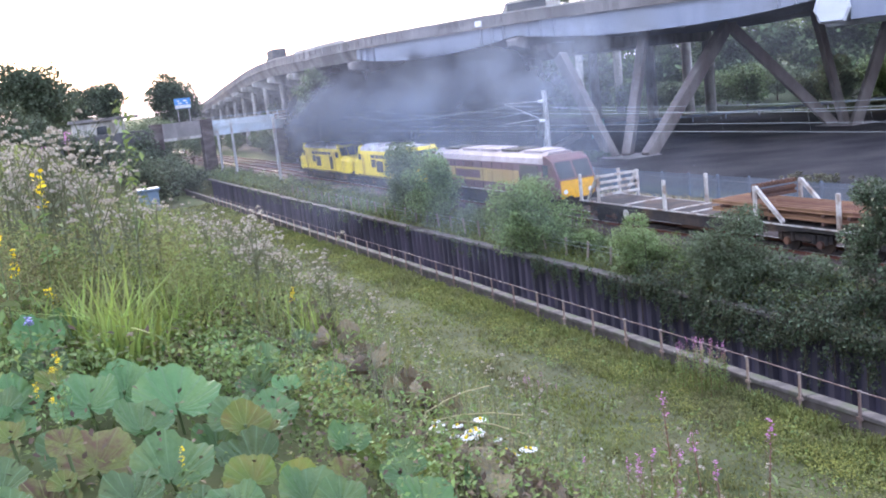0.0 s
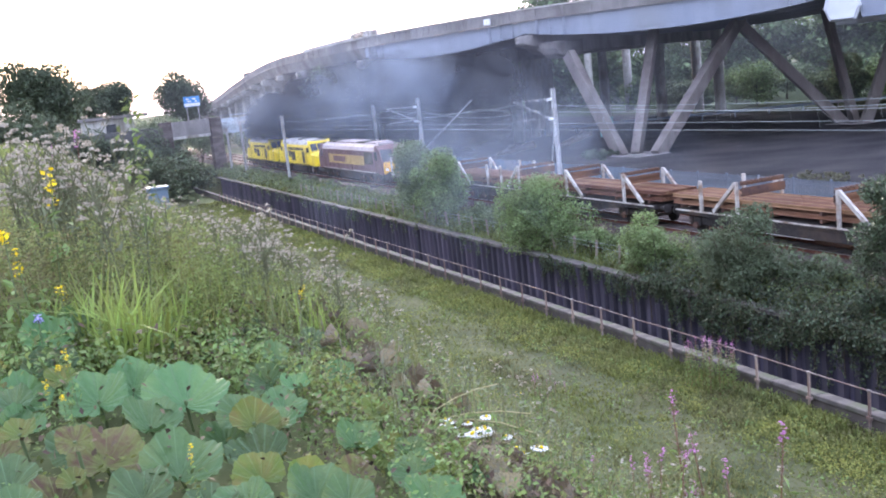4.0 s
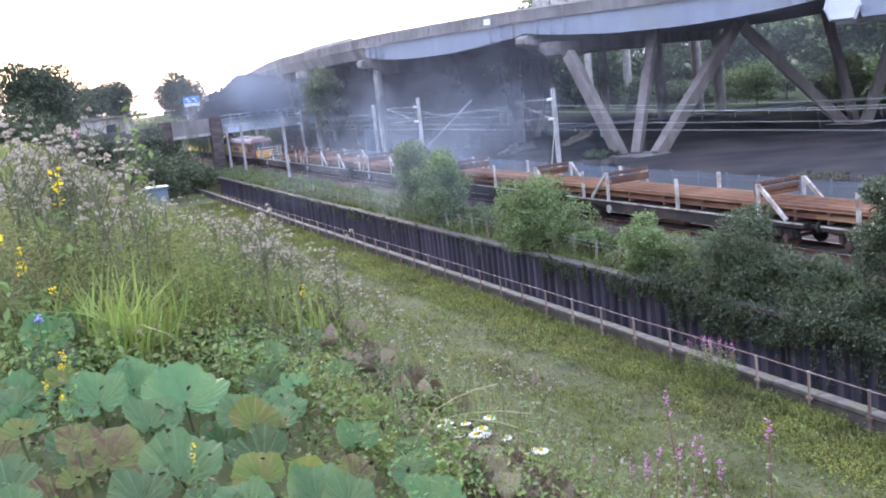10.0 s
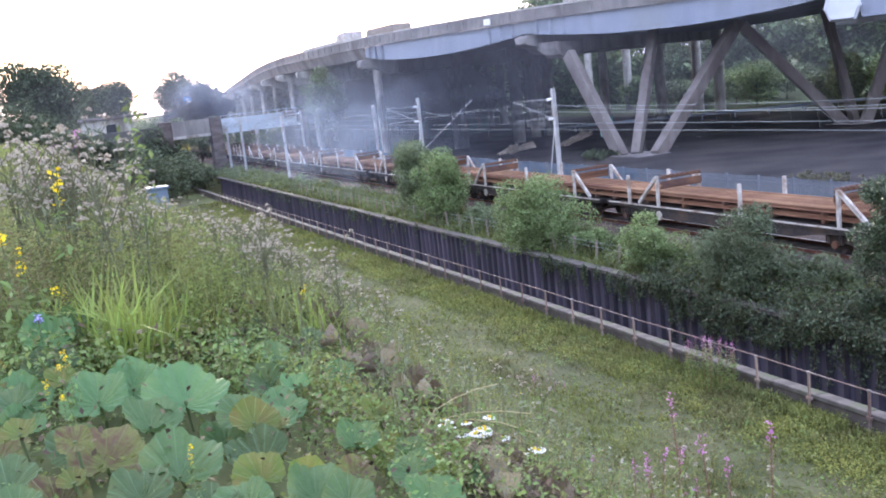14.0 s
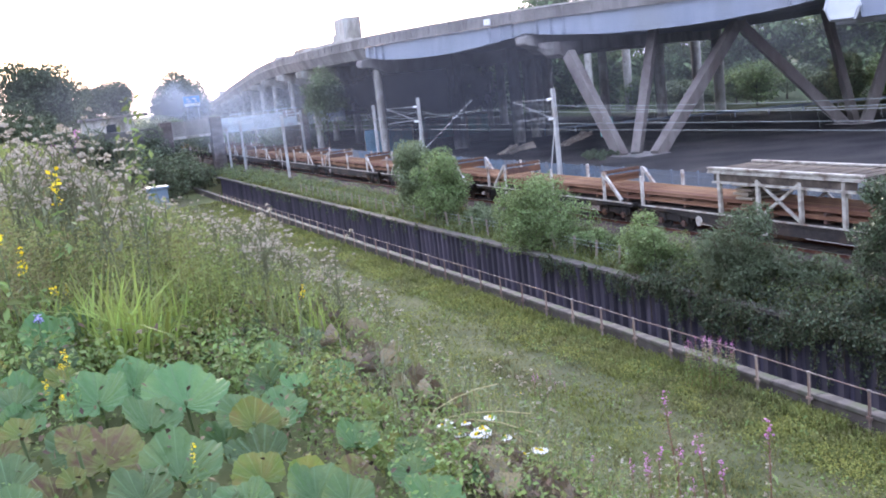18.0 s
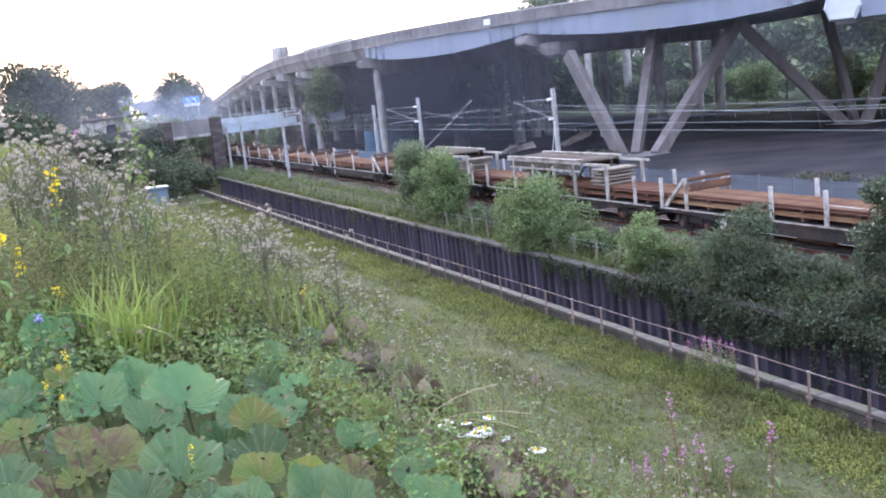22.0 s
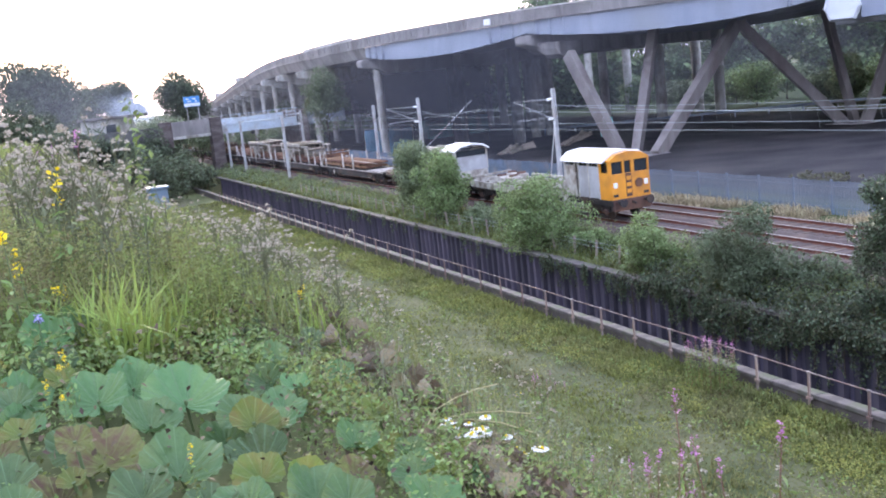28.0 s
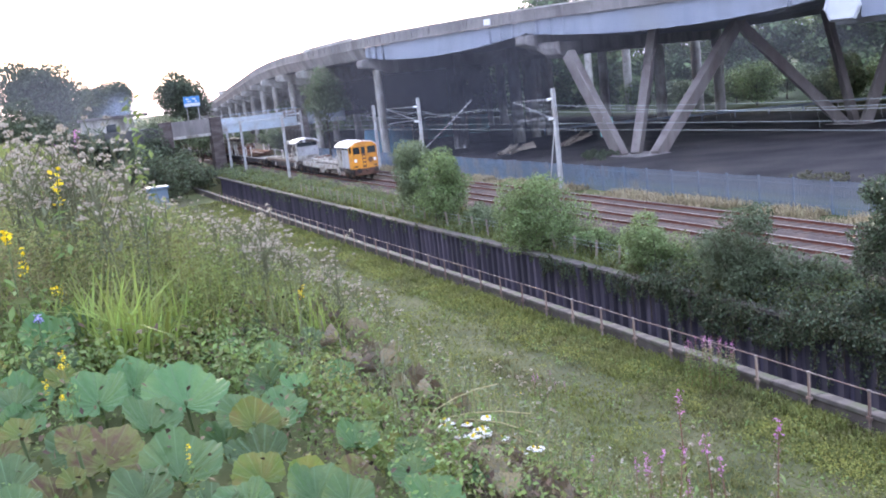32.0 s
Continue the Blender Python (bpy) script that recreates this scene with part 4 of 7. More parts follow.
def wagon_base(label, deck=WHITE_WORN, z=1.2, category="wagon", length=None):
    g = thing("rail_wagon", label, category, "train")
    L = length or WAGON
    part("deck", M().box(-1.3, 1.3, -L + 0.5, -0.5, z - 0.22, z, 0.02), UNDERFRAME, g)
    for x in (-1.33, 1.33):
        part("side_sill", M().box(x - 0.035, x + 0.035, -L + 0.5, -0.5, z - 0.045, z + 0.015), deck, g, "worn sill edge")
        part("side_girder", M().prism_x([(-0.6, z - 0.1), (-4.6, z - 0.1 - 0.3), (-6, z - 0.62), (-L + 6, z - 0.62), (-L + 4.6, z - 0.4), (-L + 0.6, z - 0.1)], x * 0.93 - 0.03, x * 0.93 + 0.03), UNDERFRAME, g)
    for y in (-2.7, -L + 2.7):
        bogie(g, y, (0.95,), 0.46, 1.0)
    buffers(g, -0.45, 1)
    buffers(g, -L + 0.45, -1)
    part("brake_gear", M().box(-1.0, -0.6, -L / 2 - 1.2, -L / 2 + 0.8, 0.35, 0.75, 0.04), RUST_DARK, g)
    part("hand_wheel", M().bar((-1.36, -5.2, 0.75), (-1.4, -5.2, 0.75), 0.24, n=14), WHITE_WORN, g)
    return g


def rail_bundle(g, y0, y1, layers=2, z=1.42, rows=12):
    """Long rails stacked in tiers on bearers, each a flat-bottomed section."""
    me = M().prism_y([(a * 1.05, 0.17 + h * 1.12) for a, h in RAIL_PROFILE], y1, y0).mesh("rail")
    for k in range(layers):
        zb = z + k * 0.33
        for i in range(rows):
            part("rail", me, RUST, g, at=pose(-1.05 + i * 2.1 / (rows - 1) + random.uniform(-0.012, 0.012), 0, zb + random.uniform(0, 0.008)))
        if k < layers:
            yy = y0 - 0.8
            while yy > y1:
                part("bearer", M().box(-1.2, 1.2, yy - 0.07, yy + 0.07, zb - 0.14, zb + 0.0), RUST_DARK, g)
                yy -= 3.1


def stanchion(g, y, h=1.5, z=1.2, sides=(-1.3, 1.3)):
    for x in sides:
        part("stanchion", M().box(x - 0.07, x + 0.07, y - 0.085, y + 0.085, z - 0.05, z + h, 0.012), WHITE_WORN, g, "white steel stanchion")


ROLLER = M().bar((0, -0.12, 0), (0, 0.12, 0), 0.07, n=8).mesh("roller")


def a_frame(g, y, way, z=1.2, h=1.55):
    """A roller rack: an upright with a raking strut each side and cross members between."""
    for x in (-1.3, 1.3):
        part("upright", M().box(x - 0.06, x + 0.06, y - 0.075, y + 0.075, z - 0.05, z + h), WHITE_WORN, g)
        part("strut", M().bar((x, y + way * 0.05, z + h - 0.05), (x, y + way * 1.7, z + 0.08), 0.13, 0.17), WHITE_WORN, g, "raking white strut")
    for zz in (0.95, 1.2, 1.45):
        part("cross_member", M().box(-1.24, 1.24, y - way * 0.22 - 0.05, y - way * 0.22 + 0.05, z + zz - 0.05, z + zz + 0.06), RUST_DARK, g)
    for i in range(9):
        part("roller", ROLLER, RUST_DARK, g, at=pose(-1.1 + i * 0.275, y - way * 0.22, z + h - 0.02))
    part("side_plate", M().box(-1.24, 1.24, y - way * 0.3 - 0.02, y - way * 0.3 + 0.02, z + 1.0, z + 1.3), RUST_DARK, g)


def rack_wagon(off, racks=True):
    g = wagon_base("long flat rail wagon carrying tiers of rusty rails")
    rail_bundle(g, 0.0, -WAGON + 0.02)
    stanchion(g, -2.5)
    a_frame(g, -5.1, 1)
    if racks:
        stanchion(g, -11.4)
    else:
        a_frame(g, -11.2, -1)
    a_frame(g, -17.3, -1)
    TRAIN.append((g, off))


def lead_wagon(off):
    g = wagon_base("flat wagon with an end rack, rails only over its tail")
    rail_bundle(g, -12.0, -WAGON + 0.02)
    stanchion(g, -0.7, 1.5, sides=(-1.3, 1.3))
    for x in (-1.3, 1.3):
        part("upright", M().box(x - 0.06, x + 0.06, -2.6, -2.45, 1.15, 2.7), WHITE_WORN, g)
        part("strut", M().bar((x, -2.5, 2.65), (x, -1.4, 1.25), 0.12, 0.14), WHITE_WORN, g)
    for zz in (1.5, 1.85, 2.2, 2.55):
        part("slat", M().box(-1.3, 1.3, -2.75, -2.65, zz, zz + 0.14), WHITE_WORN, g)
    for y in (-5.0, -9.0, -10.6):
        part("floor_bar", M().box(-1.2, 1.2, y - 0.09, y + 0.09, 1.2, 1.25), WHITE_WORN, g)
    stanchion(g, -8.6)
    a_frame(g, -15.2, -1)
    stanchion(g, -20.0)
    TRAIN.append((g, off))


GANTRY_BROWN = mat("stained_board", (0.075, 0.058, 0.047), (0.042, 0.033, 0.028), 0.9, scale=4, stain=(0.13, 0.105, 0.085), stain_scale=2.0, per_object=0.3)


def gantry_wagon(off, y0=-6.0):
    """A wagon with a low travelling gantry straddling the rails."""
    g = wagon_base("rail wagon with a white braced travelling gantry over its load")
    rail_bundle(g, 0.0, -WAGON + 0.02)
    stanchion(g, -0.5)
    for y in (y0 - 0.8, y0 - 8.4):
        for x in (-1.3, 1.3):
            part("gantry_leg", M().box(x - 0.08, x + 0.08, y - 0.1, y + 0.1, 1.15, 3.1, 0.015), CREAM, g)
    for y in (y0 - 3.4, y0 - 6.0):
        for x in (-1.3, 1.3):
            part("gantry_leg", M().box(x - 0.08, x + 0.08, y - 0.1, y + 0.1, 1.15, 2.95, 0.015), CREAM, g)
    for x in (-1.32, 1.32):
        part("brace", M().bar((x, y0 - 3.5, 2.85), (x, y0 - 5.9, 1.3), 0.1, 0.12).bar((x, y0 - 3.5, 1.3), (x, y0 - 5.9, 2.85), 0.1, 0.12), CREAM, g, "white cross brace")
        part("side_rail", M().box(x * 1.04 - 0.04, x * 1.04 + 0.04, y0 - 9.2, y0 - 0.4, 2.66, 2.76), CREAM, g)
        part("running_beam", M().box(x - 0.11, x + 0.11, y0 - 9.4, y0 - 0.1, 3.12, 3.22).box(x - 0.03, x + 0.03, y0 - 9.4, y0 - 0.1, 3.2, 3.34).box(x - 0.12, x + 0.12, y0 - 9.4, y0 - 0.1, 3.33, 3.4), CREAM, g)
        part("extension_beam", M().box(x - 0.08, x + 0.08, y0 - 12.2, y0 - 9.45, 3.08, 3.2), CREAM, g)
    tie = M().box(-1.2, 1.2, -0.17, 0.17, 0, 0.12, 0.01).mesh("deck_board")
    for k in range(24):
        part("deck_board", tie, (TIMBER, GANTRY_BROWN)[k % 5 != 1], g, at=pose(0, y0 - 0.35 - k * 0.385, 3.16 + random.uniform(0, 0.04), 0, 0, random.uniform(-1.5, 1.5)))
    for x in (-1.34, 1.34):
        part("side_board", M().box(x - 0.02, x + 0.02, y0 - 9.1, y0 - 0.5, 2.78, 3.1), GANTRY_BROWN, g, "brown weathered side board")
    for y in (y0 - 2.2, y0 - 10.6):
        for k in range(5):
            part("clamp_beam", M().box(-1.15, 1.15, y - 0.6 + (k % 2) * 0.25, y + 0.5 + (k % 2) * 0.2, 1.95 + k * 0.2, 2.06 + k * 0.2, 0.01), TIMBER, g)
    for x in (-1.2, 1.2):
        part("end_post", M().box(x - 0.07, x + 0.07, y0 - 11.8, y0 - 11.6, 1.2, 3.1), CREAM, g)
    part("ladder", M().box(-1.42, -1.38, y0 - 4.0, y0 - 3.94, 0.45, 1.2).box(-1.42, -1.38, y0 - 3.62, y0 - 3.56, 0.45, 1.2).box(-1.42, -1.38, y0 - 4.0, y0 - 3.56, 0.5, 0.55).box(-1.42, -1.38, y0 - 4.0, y0 - 3.56, 0.78, 0.83).box(-1.42, -1.38, y0 - 4.0, y0 - 3.56, 1.05, 1.1), CREAM, g)
    stanchion(g, -WAGON + 2.0)
    TRAIN.append((g, off))


def tail_rail_wagon(off):
    g = wagon_base("rail wagon whose rusty rails end over a bare deck")
    rail_bundle(g, 0.0, -15.0)
    stanchion(g, -0.4)
    a_frame(g, -2.4, 1)
    stanchion(g, -8.4)
    stanchion(g, -11.6)
    for x in (-1.3, 1.3):
        part("guard_bar", M().bar((x, -11.6, 2.1), (x, -19, 2.0), 0.03, n=6), WHITE_WORN, g)
    part("guard_post", M().box(1.2, 1.3, -19.1, -19.0, 1.2, 2.1), WHITE_WORN, g)
    for y in (-15.6, -16.6, -17.6, -18.6):
        part("floor_bar", M().box(-1.2, 1.2, y - 0.12, y + 0.12, 1.2, 1.27), WHITE_WORN, g)
    TRAIN.append((g, off))


def crane_wagon(off):
    """A works wagon with stacked side beams and a roofed crane cab at its tail."""
    g = wagon_base("cream works wagon with a knuckle crane and roofed cab", TIMBER, length=18.4)
    L = 16.6
    for x in (-1.28, 1.28):
        for k in range(3):
            part("side_beam", M().box(x - 0.1, x + 0.1, -L + 2.2, -0.9, 1.22 + k * 0.12, 1.32 + k * 0.12, 0.01), (RUST_DARK, TIMBER, TIMBER)[k], g)
    part("deck_plate", M().box(-1.15, 1.15, -L + 2.2, -0.9, 1.2, 1.3), GANTRY_BROWN, g)
    for x, y, h in ((-0.9, -3.6, 0.75), (-0.5, -6.2, 0.6), (0.2, -5.0, 0.7), (0.9, -7.0, 0.7)):
        part("deck_post", M().box(x - 0.09, x + 0.09, y - 0.09, y + 0.09, 1.3, 1.3 + h + 0.4, 0.01), CREAM, g)
        part("post_cap", M().box(x - 0.12, x + 0.12, y - 0.16, y + 0.1, 1.68 + h, 1.8 + h, 0.02), WHITE_WORN, g)
    part("grab", M().bar((-0.3, -8.1, 1.32), (-0.3, -9.5, 1.7), 0.2, 0.3).bar((0.3, -7.9, 1.32), (0.2, -9.5, 1.75), 0.2, 0.25).box(-0.6, 0.6, -9.4, -7.5, 1.32, 1.55, 0.05), RUST_DARK, g, "rusty rail grab")
    for k in range(7):
        part("pad", M().box(-0.9, 0.9, -10.1 - k * 0.55, -9.75 - k * 0.55, 1.5, 1.62, 0.01), CREAM, g)
    # knuckle crane
    part("jib", M().bar((-0.4, -14.6, 3.32), (-0.4, -8.9, 3.42), 0.32, 0.42), CREAM, g, "cream crane jib", bevel=0.03)
    part("jib_inner", M().bar((-0.4, -10.8, 3.7), (-0.4, -14.6, 3.7), 0.2, 0.14), CREAM, g)
    part("drop_arm", M().bar((-0.5, -8.8, 3.4), (-0.5, -7.9, 1.6), 0.12, 0.16), CREAM, g)
    part("ram", M().bar((-0.3, -11.1, 3.2), (-0.3, -10.5, 1.7), 0.07, n=8), RUST_DARK, g)
    part("crane_column", M().bar((0.0, -14.4, 1.3), (0.0, -14.4, 3.3), 0.35, n=12), CREAM, g)
    cab_body = M().box(-1.3, 1.3, -L + 0.5, -14.5, 1.3, 2.0, 0.03)
    part("cab_base", cab_body, CREAM, g)
    part("cab_back_panel", M().box(-1.2, 1.25, -L + 0.45, -L + 0.52, 1.95, 3.0), PANEL_GREY, g, "grey end panel")
    # a solid dark block stands for the shade within the open cab
    part("cab_opening_shade", M().box(-1.2, 1.2, -L + 0.55, -14.8, 2.0, 3.45), GLASS_DARK, g)
    for x in (-1.28, 1.28):
        for y in (-14.6, -L + 0.55):
            part("cab_pillar", M().box(x - 0.06, x + 0.06, y - 0.06, y + 0.06, 2.0, 3.5), CREAM, g)
        part("cab_side", M().box(x - 0.03, x + 0.03, -L + 0.7, -15.5, 2.1, 3.3), CREAM, g)
    roofp = [(-1.45, 3.42), (-1.4, 3.55), (-0.9, 3.85), (0, 3.97), (0.9, 3.85), (1.4, 3.55), (1.45, 3.42), (0.85, 3.72), (0, 3.84), (-0.85, 3.72)]
    part("cab_roof", M().prism_y(roofp, -L + 0.2, -13.7), WHITE_ROOF, g, "white arched roof")
    for k in range(4):
        part("control_box", M().box(-1.42, -1.2, -13.8 - k * 0.22, -13.6 - k * 0.22, 1.5 + (k % 3) * 0.5, 1.9 + (k % 3) * 0.5, 0.02), CREAM, g)
    part("steps", M().box(-1.45, -1.2, -15.4, -14.9, 0.5, 1.25, 0.02), CREAM, g)
    TRAIN.append((g, off))



def cab_machine(off):
    """A long cream frame with chutes, ending in an orange driving cab."""
    g = thing("works_vehicle", "cream rail chute vehicle with an orange cab end", "wagon", "train")
    L = 20.0
    c0, c1 = -L + 6.0, -L + 1.05
    part("underframe", M().box(-1.25, 1.25, -L + 1.0, -0.6, 0.85, 1.12, 0.02), UNDERFRAME, g)
    for x in (-1.3, 1.3):
        part("side_frame", M().prism_x([(-0.5, 1.05), (-0.5, 1.5), (-6.0, 1.42), (c0 + 0.3, 1.42), (c0 + 0.3, 1.08), (-9.4, 0.95), (-8.6, 0.5), (-7.7, 0.5), (-7.0, 0.95), (-3, 1.0)], x - 0.06, x + 0.06), CREAM, g)
        part("upper_rail", M().bar((x * 0.95, -5.2, 1.78), (x * 0.95, c0 + 0.4, 1.7), 0.14, 0.16), CREAM, g)
        part("upper_rail", M().bar((x * 0.6, -5.2, 1.62), (x * 0.6, c0 + 0.4, 1.55), 0.12, 0.14), CREAM, g)
    for k in range(9):
        y = -0.9 - k * 1.3
        part("cross_frame", M().box(-1.25, 1.25, y - 0.08, y + 0.08, 1.42, 1.58, 0.01), CREAM, g)
    part("chute_boom", M().bar((-1.2, -0.6, 1.65), (1.1, -2.2, 1.95), 0.16, 0.14), CREAM, g)
    part("chute_boom", M().bar((-1.0, -3.0, 1.6), (0.9, -4.6, 1.85), 0.14, 0.12), CREAM, g)
    for x, y, z in ((-0.7, -4.4, 1.62), (0.3, -5.4, 1.7), (-0.9, -6.6, 1.72), (0.7, -3.2, 1.62)):
        part("roller_block", M().box(x - 0.35, x + 0.35, y - 0.4, y + 0.4, z - 0.15, z + 0.25, 0.04), CREAM, g)
        part("roller", M().bar((x - 0.3, y, z + 0.28), (x + 0.3, y, z + 0.28), 0.12, n=10), RUST_DARK, g)
    # cab unit
    part("cab_floor", M().box(-1.3, 1.3, c1, c0, 1.05, 1.25), UNDERFRAME, g)
    for x, lab in ((-1.27, "grey panelled side"), (1.27, "grey panelled side")):
        part("side_panel", M().box(x - 0.03, x + 0.03, c1 + 1.1, c1 + 3.3, 1.25, 3.05), PANEL_GREY, g, lab)
        part("side_panel", M().box(x - 0.03, x + 0.03, c0 - 1.3, c0 - 0.1, 1.25, 3.05), CREAM, g)
        for y in (c1 + 1.1, c1 + 2.2, c1 + 3.3, c0 - 1.3, c0 - 0.1):
            part("pillar", M().box(x - 0.05, x + 0.05, y - 0.05, y + 0.05, 1.2, 3.3), CREAM, g)
        part("orange_side", M().box(x - 0.04, x + 0.04, c1, c1 + 1.05, 1.2, 2.7), ORANGE, g)
        part("orange_window_post", M().box(x - 0.04, x + 0.04, c1, c1 + 0.16, 2.7, 3.35).box(x - 0.04, x + 0.04, c1 + 0.9, c1 + 1.05, 2.7, 3.35), ORANGE, g)
    # dark filling drawn in place of the cab's shaded interior
    part("inside_shade", M().box(-1.1, 1.1, c1 + 0.5, c0 - 0.3, 1.3, 3.2), GLASS_DARK, g)
    part("end_wall", M().box(-1.27, 1.27, c1 - 0.05, c1 + 0.05, 1.2, 2.62), ORANGE, g, "orange cab end", bevel=0.02)
    for x0, x1 in ((-1.27, -1.17), (-0.46, -0.34), (0.1, 0.3), (1.2, 1.27)):
        part("end_pillar", M().box(x0, x1, c1 - 0.05, c1 + 0.05, 2.62, 3.4), ORANGE, g)
    part("end_header", M().prism_y([(-1.3, 3.3), (-1.3, 3.4), (-0.8, 3.7), (0, 3.82), (0.8, 3.7), (1.3, 3.4), (1.3, 3.3)], c1 - 0.06, c1 + 0.35), ORANGE, g)
    part("end_window", M().box(-1.2, 1.2, c1 + 0.06, c1 + 0.09, 2.6, 3.32), GLASS_DARK, g)
    part("door_recess", M().box(-0.3, 0.08, c1 - 0.062, c1 - 0.05, 1.3, 2.6), RUST_DARK, g)
    part("round_plate", M().bar((0.55, c1 - 0.05, 2.0), (0.55, c1 - 0.1, 2.0), 0.26, n=16), RUST_DARK, g)
    for k in range(3):
        part("vent", M().box(-0.26, 0.04, c1 - 0.08, c1 - 0.06, 1.5 + k * 0.36, 1.72 + k * 0.36), ORANGE, g)
    for x in (-1.0, 1.0):
        part("tail_light", M().box(x - 0.12, x + 0.12, c1 - 0.1, c1 - 0.05, 1.85, 2.15, 0.01), CERAMIC, g)
        part("lamp_bracket", M().box(x - 0.16, x + 0.16, c1 - 0.08, c1 - 0.04, 1.35, 1.5), UNDERFRAME, g)
    part("end_skirt", M().box(-1.2, 1.2, c1 - 0.12, c1 + 0.1, 0.55, 1.2, 0.03), RUST_DARK, g)
    roofp = [(-1.48, 3.28), (-1.42, 3.45), (-0.9, 3.78), (0, 3.9), (0.9, 3.78), (1.42, 3.45), (1.48, 3.28), (0.85, 3.66), (0, 3.78), (-0.85, 3.66)]
    part("cab_roof", M().prism_y(roofp, c1 + 0.35, c0 + 0.1), WHITE_ROOF, g, "white arched roof")
    part("steps", M().box(-1.42, -1.2, c0 - 0.3, c0 + 0.1, 0.45, 1.3, 0.02), CREAM, g)
    for y in (-2.7, -L + 2.9):
        bogie(g, y, (0.95,), 0.46, 1.0)
    buffers(g, -L + 0.95, -1)
    TRAIN.append((g, off))


PANEL_GREY = mat("grey_panel", (0.42, 0.42, 0.43), (0.35, 0.35, 0.36), 0.6, stain=(0.25, 0.24, 0.23), scale=2)
WHITE_ROOF = mat("white_roof_paint", (0.82, 0.81, 0.8), (0.74, 0.73, 0.72), 0.6, scale=1.5, stain=(0.55, 0.53, 0.5), stain_scale=0.6, bump=0.04)
J0 = -61.1
lead_wagon(J0)
for k in range(1, 8):
    rack_wagon(J0 - WAGON * k + (0.9 if k == 1 else 0), k > 2)
gantry_wagon(J0 - WAGON * 8, -6.0)
gantry_wagon(J0 - WAGON * 9, -4.0)
tail_rail_wagon(J0 - WAGON * 10)
crane_wagon(J0 - WAGON * 11)
cab_machine(-304.6)

# ---- foliage helpers ----
def stuffed(name, me, material, parent, label=""):
    """A part made of more small pieces than anyone could count."""
    return tagged(part(name, me, material, parent, label), kind="stuff")



RNG = np.random.default_rng(7)


def items(name, V, faces):
    """One mesh of many small like shapes: V is (count, corners, 3), faces index the corners of one shape."""
    V = np.asarray(V, dtype=np.float32)
    n, k, _ = V.shape
    idx, start, total = [], [], []
    per = sum(len(f) for f in faces)
    flat = np.concatenate([np.array(f) for f in faces])
    loops = (np.arange(n)[:, None] * k + flat[None, :]).ravel().astype(np.int32)
    st, acc = [], 0
    for f in faces:
        st.append(acc)
        acc += len(f)
    starts = (np.arange(n)[:, None] * per + np.array(st)[None, :]).ravel().astype(np.int32)
    me = bpy.data.meshes.new(name)
    me.vertices.add(n * k)
    me.vertices.foreach_set("co", V.ravel())
    me.loops.add(len(loops))
    me.loops.foreach_set("vertex_index", loops)
    me.polygons.add(len(starts))
    me.polygons.foreach_set("loop_start", starts)
    me.update(calc_edges=True)
    return me


def kites(P, size, droop=0.3, slim=0.55, rng=RNG):
    """Leaves at places P: folded kites of about that size, turned every way."""
    n = len(P)
    a = rng.uniform(0, 2 * np.pi, n)
    e = rng.normal(droop, 0.5, n)
    d = np.stack([np.cos(a) * np.cos(e), np.sin(a) * np.cos(e), -np.sin(e)], 1)
    s = np.stack([-np.sin(a), np.cos(a), np.zeros(n)], 1)
    r = rng.normal(0, 0.6, n)[:, None]
    up = np.cross(d, s)
    s = s * np.cos(r) + up * np.sin(r)
    up = np.cross(d, s)
    L = (size * rng.uniform(0.6, 1.35, n))[:, None]
    W = L * slim * 0.5
    P = np.asarray(P)
    V = np.stack([P - d * L * 0.5, P - s * W + up * L * 0.1, P + d * L * 0.5, P + s * W + up * L * 0.1], 1)
    return V


KITE = [(0, 1, 2), (0, 2, 3)]


def in_clumps(clumps, n, rng=RNG, shell=0.55):
    """Places in a set of ellipsoids (x, y, z, rx, ry, rz), thicker towards their skins."""
    c = np.array(clumps, dtype=float)
    vol = (c[:, 3] * c[:, 4] * c[:, 5]) ** 0.7
    k = rng.choice(len(c), n, p=vol / vol.sum())
    d = rng.normal(size=(n, 3))
    d /= np.linalg.norm(d, axis=1)[:, None]
    r = rng.uniform(shell, 1.0, n) ** 0.8 * (1 + rng.normal(0, 0.09, n))
    return c[k, :3] + d * r[:, None] * c[k, 3:]


def clump_cloud(cx, cy, cz, rx, ry, rz, count, size, rng=RNG, flat=0.8):
    out = []
    for _ in range(count):
        d = rng.normal(size=3)
        d /= np.linalg.norm(d)
        r = rng.uniform(0.35, 0.95)
        s = size * rng.uniform(0.6, 1.3)
        out.append((cx + d[0] * r * rx, cy + d[1] * r * ry, cz + d[2] * r * rz, s, s, s * flat))
    return out


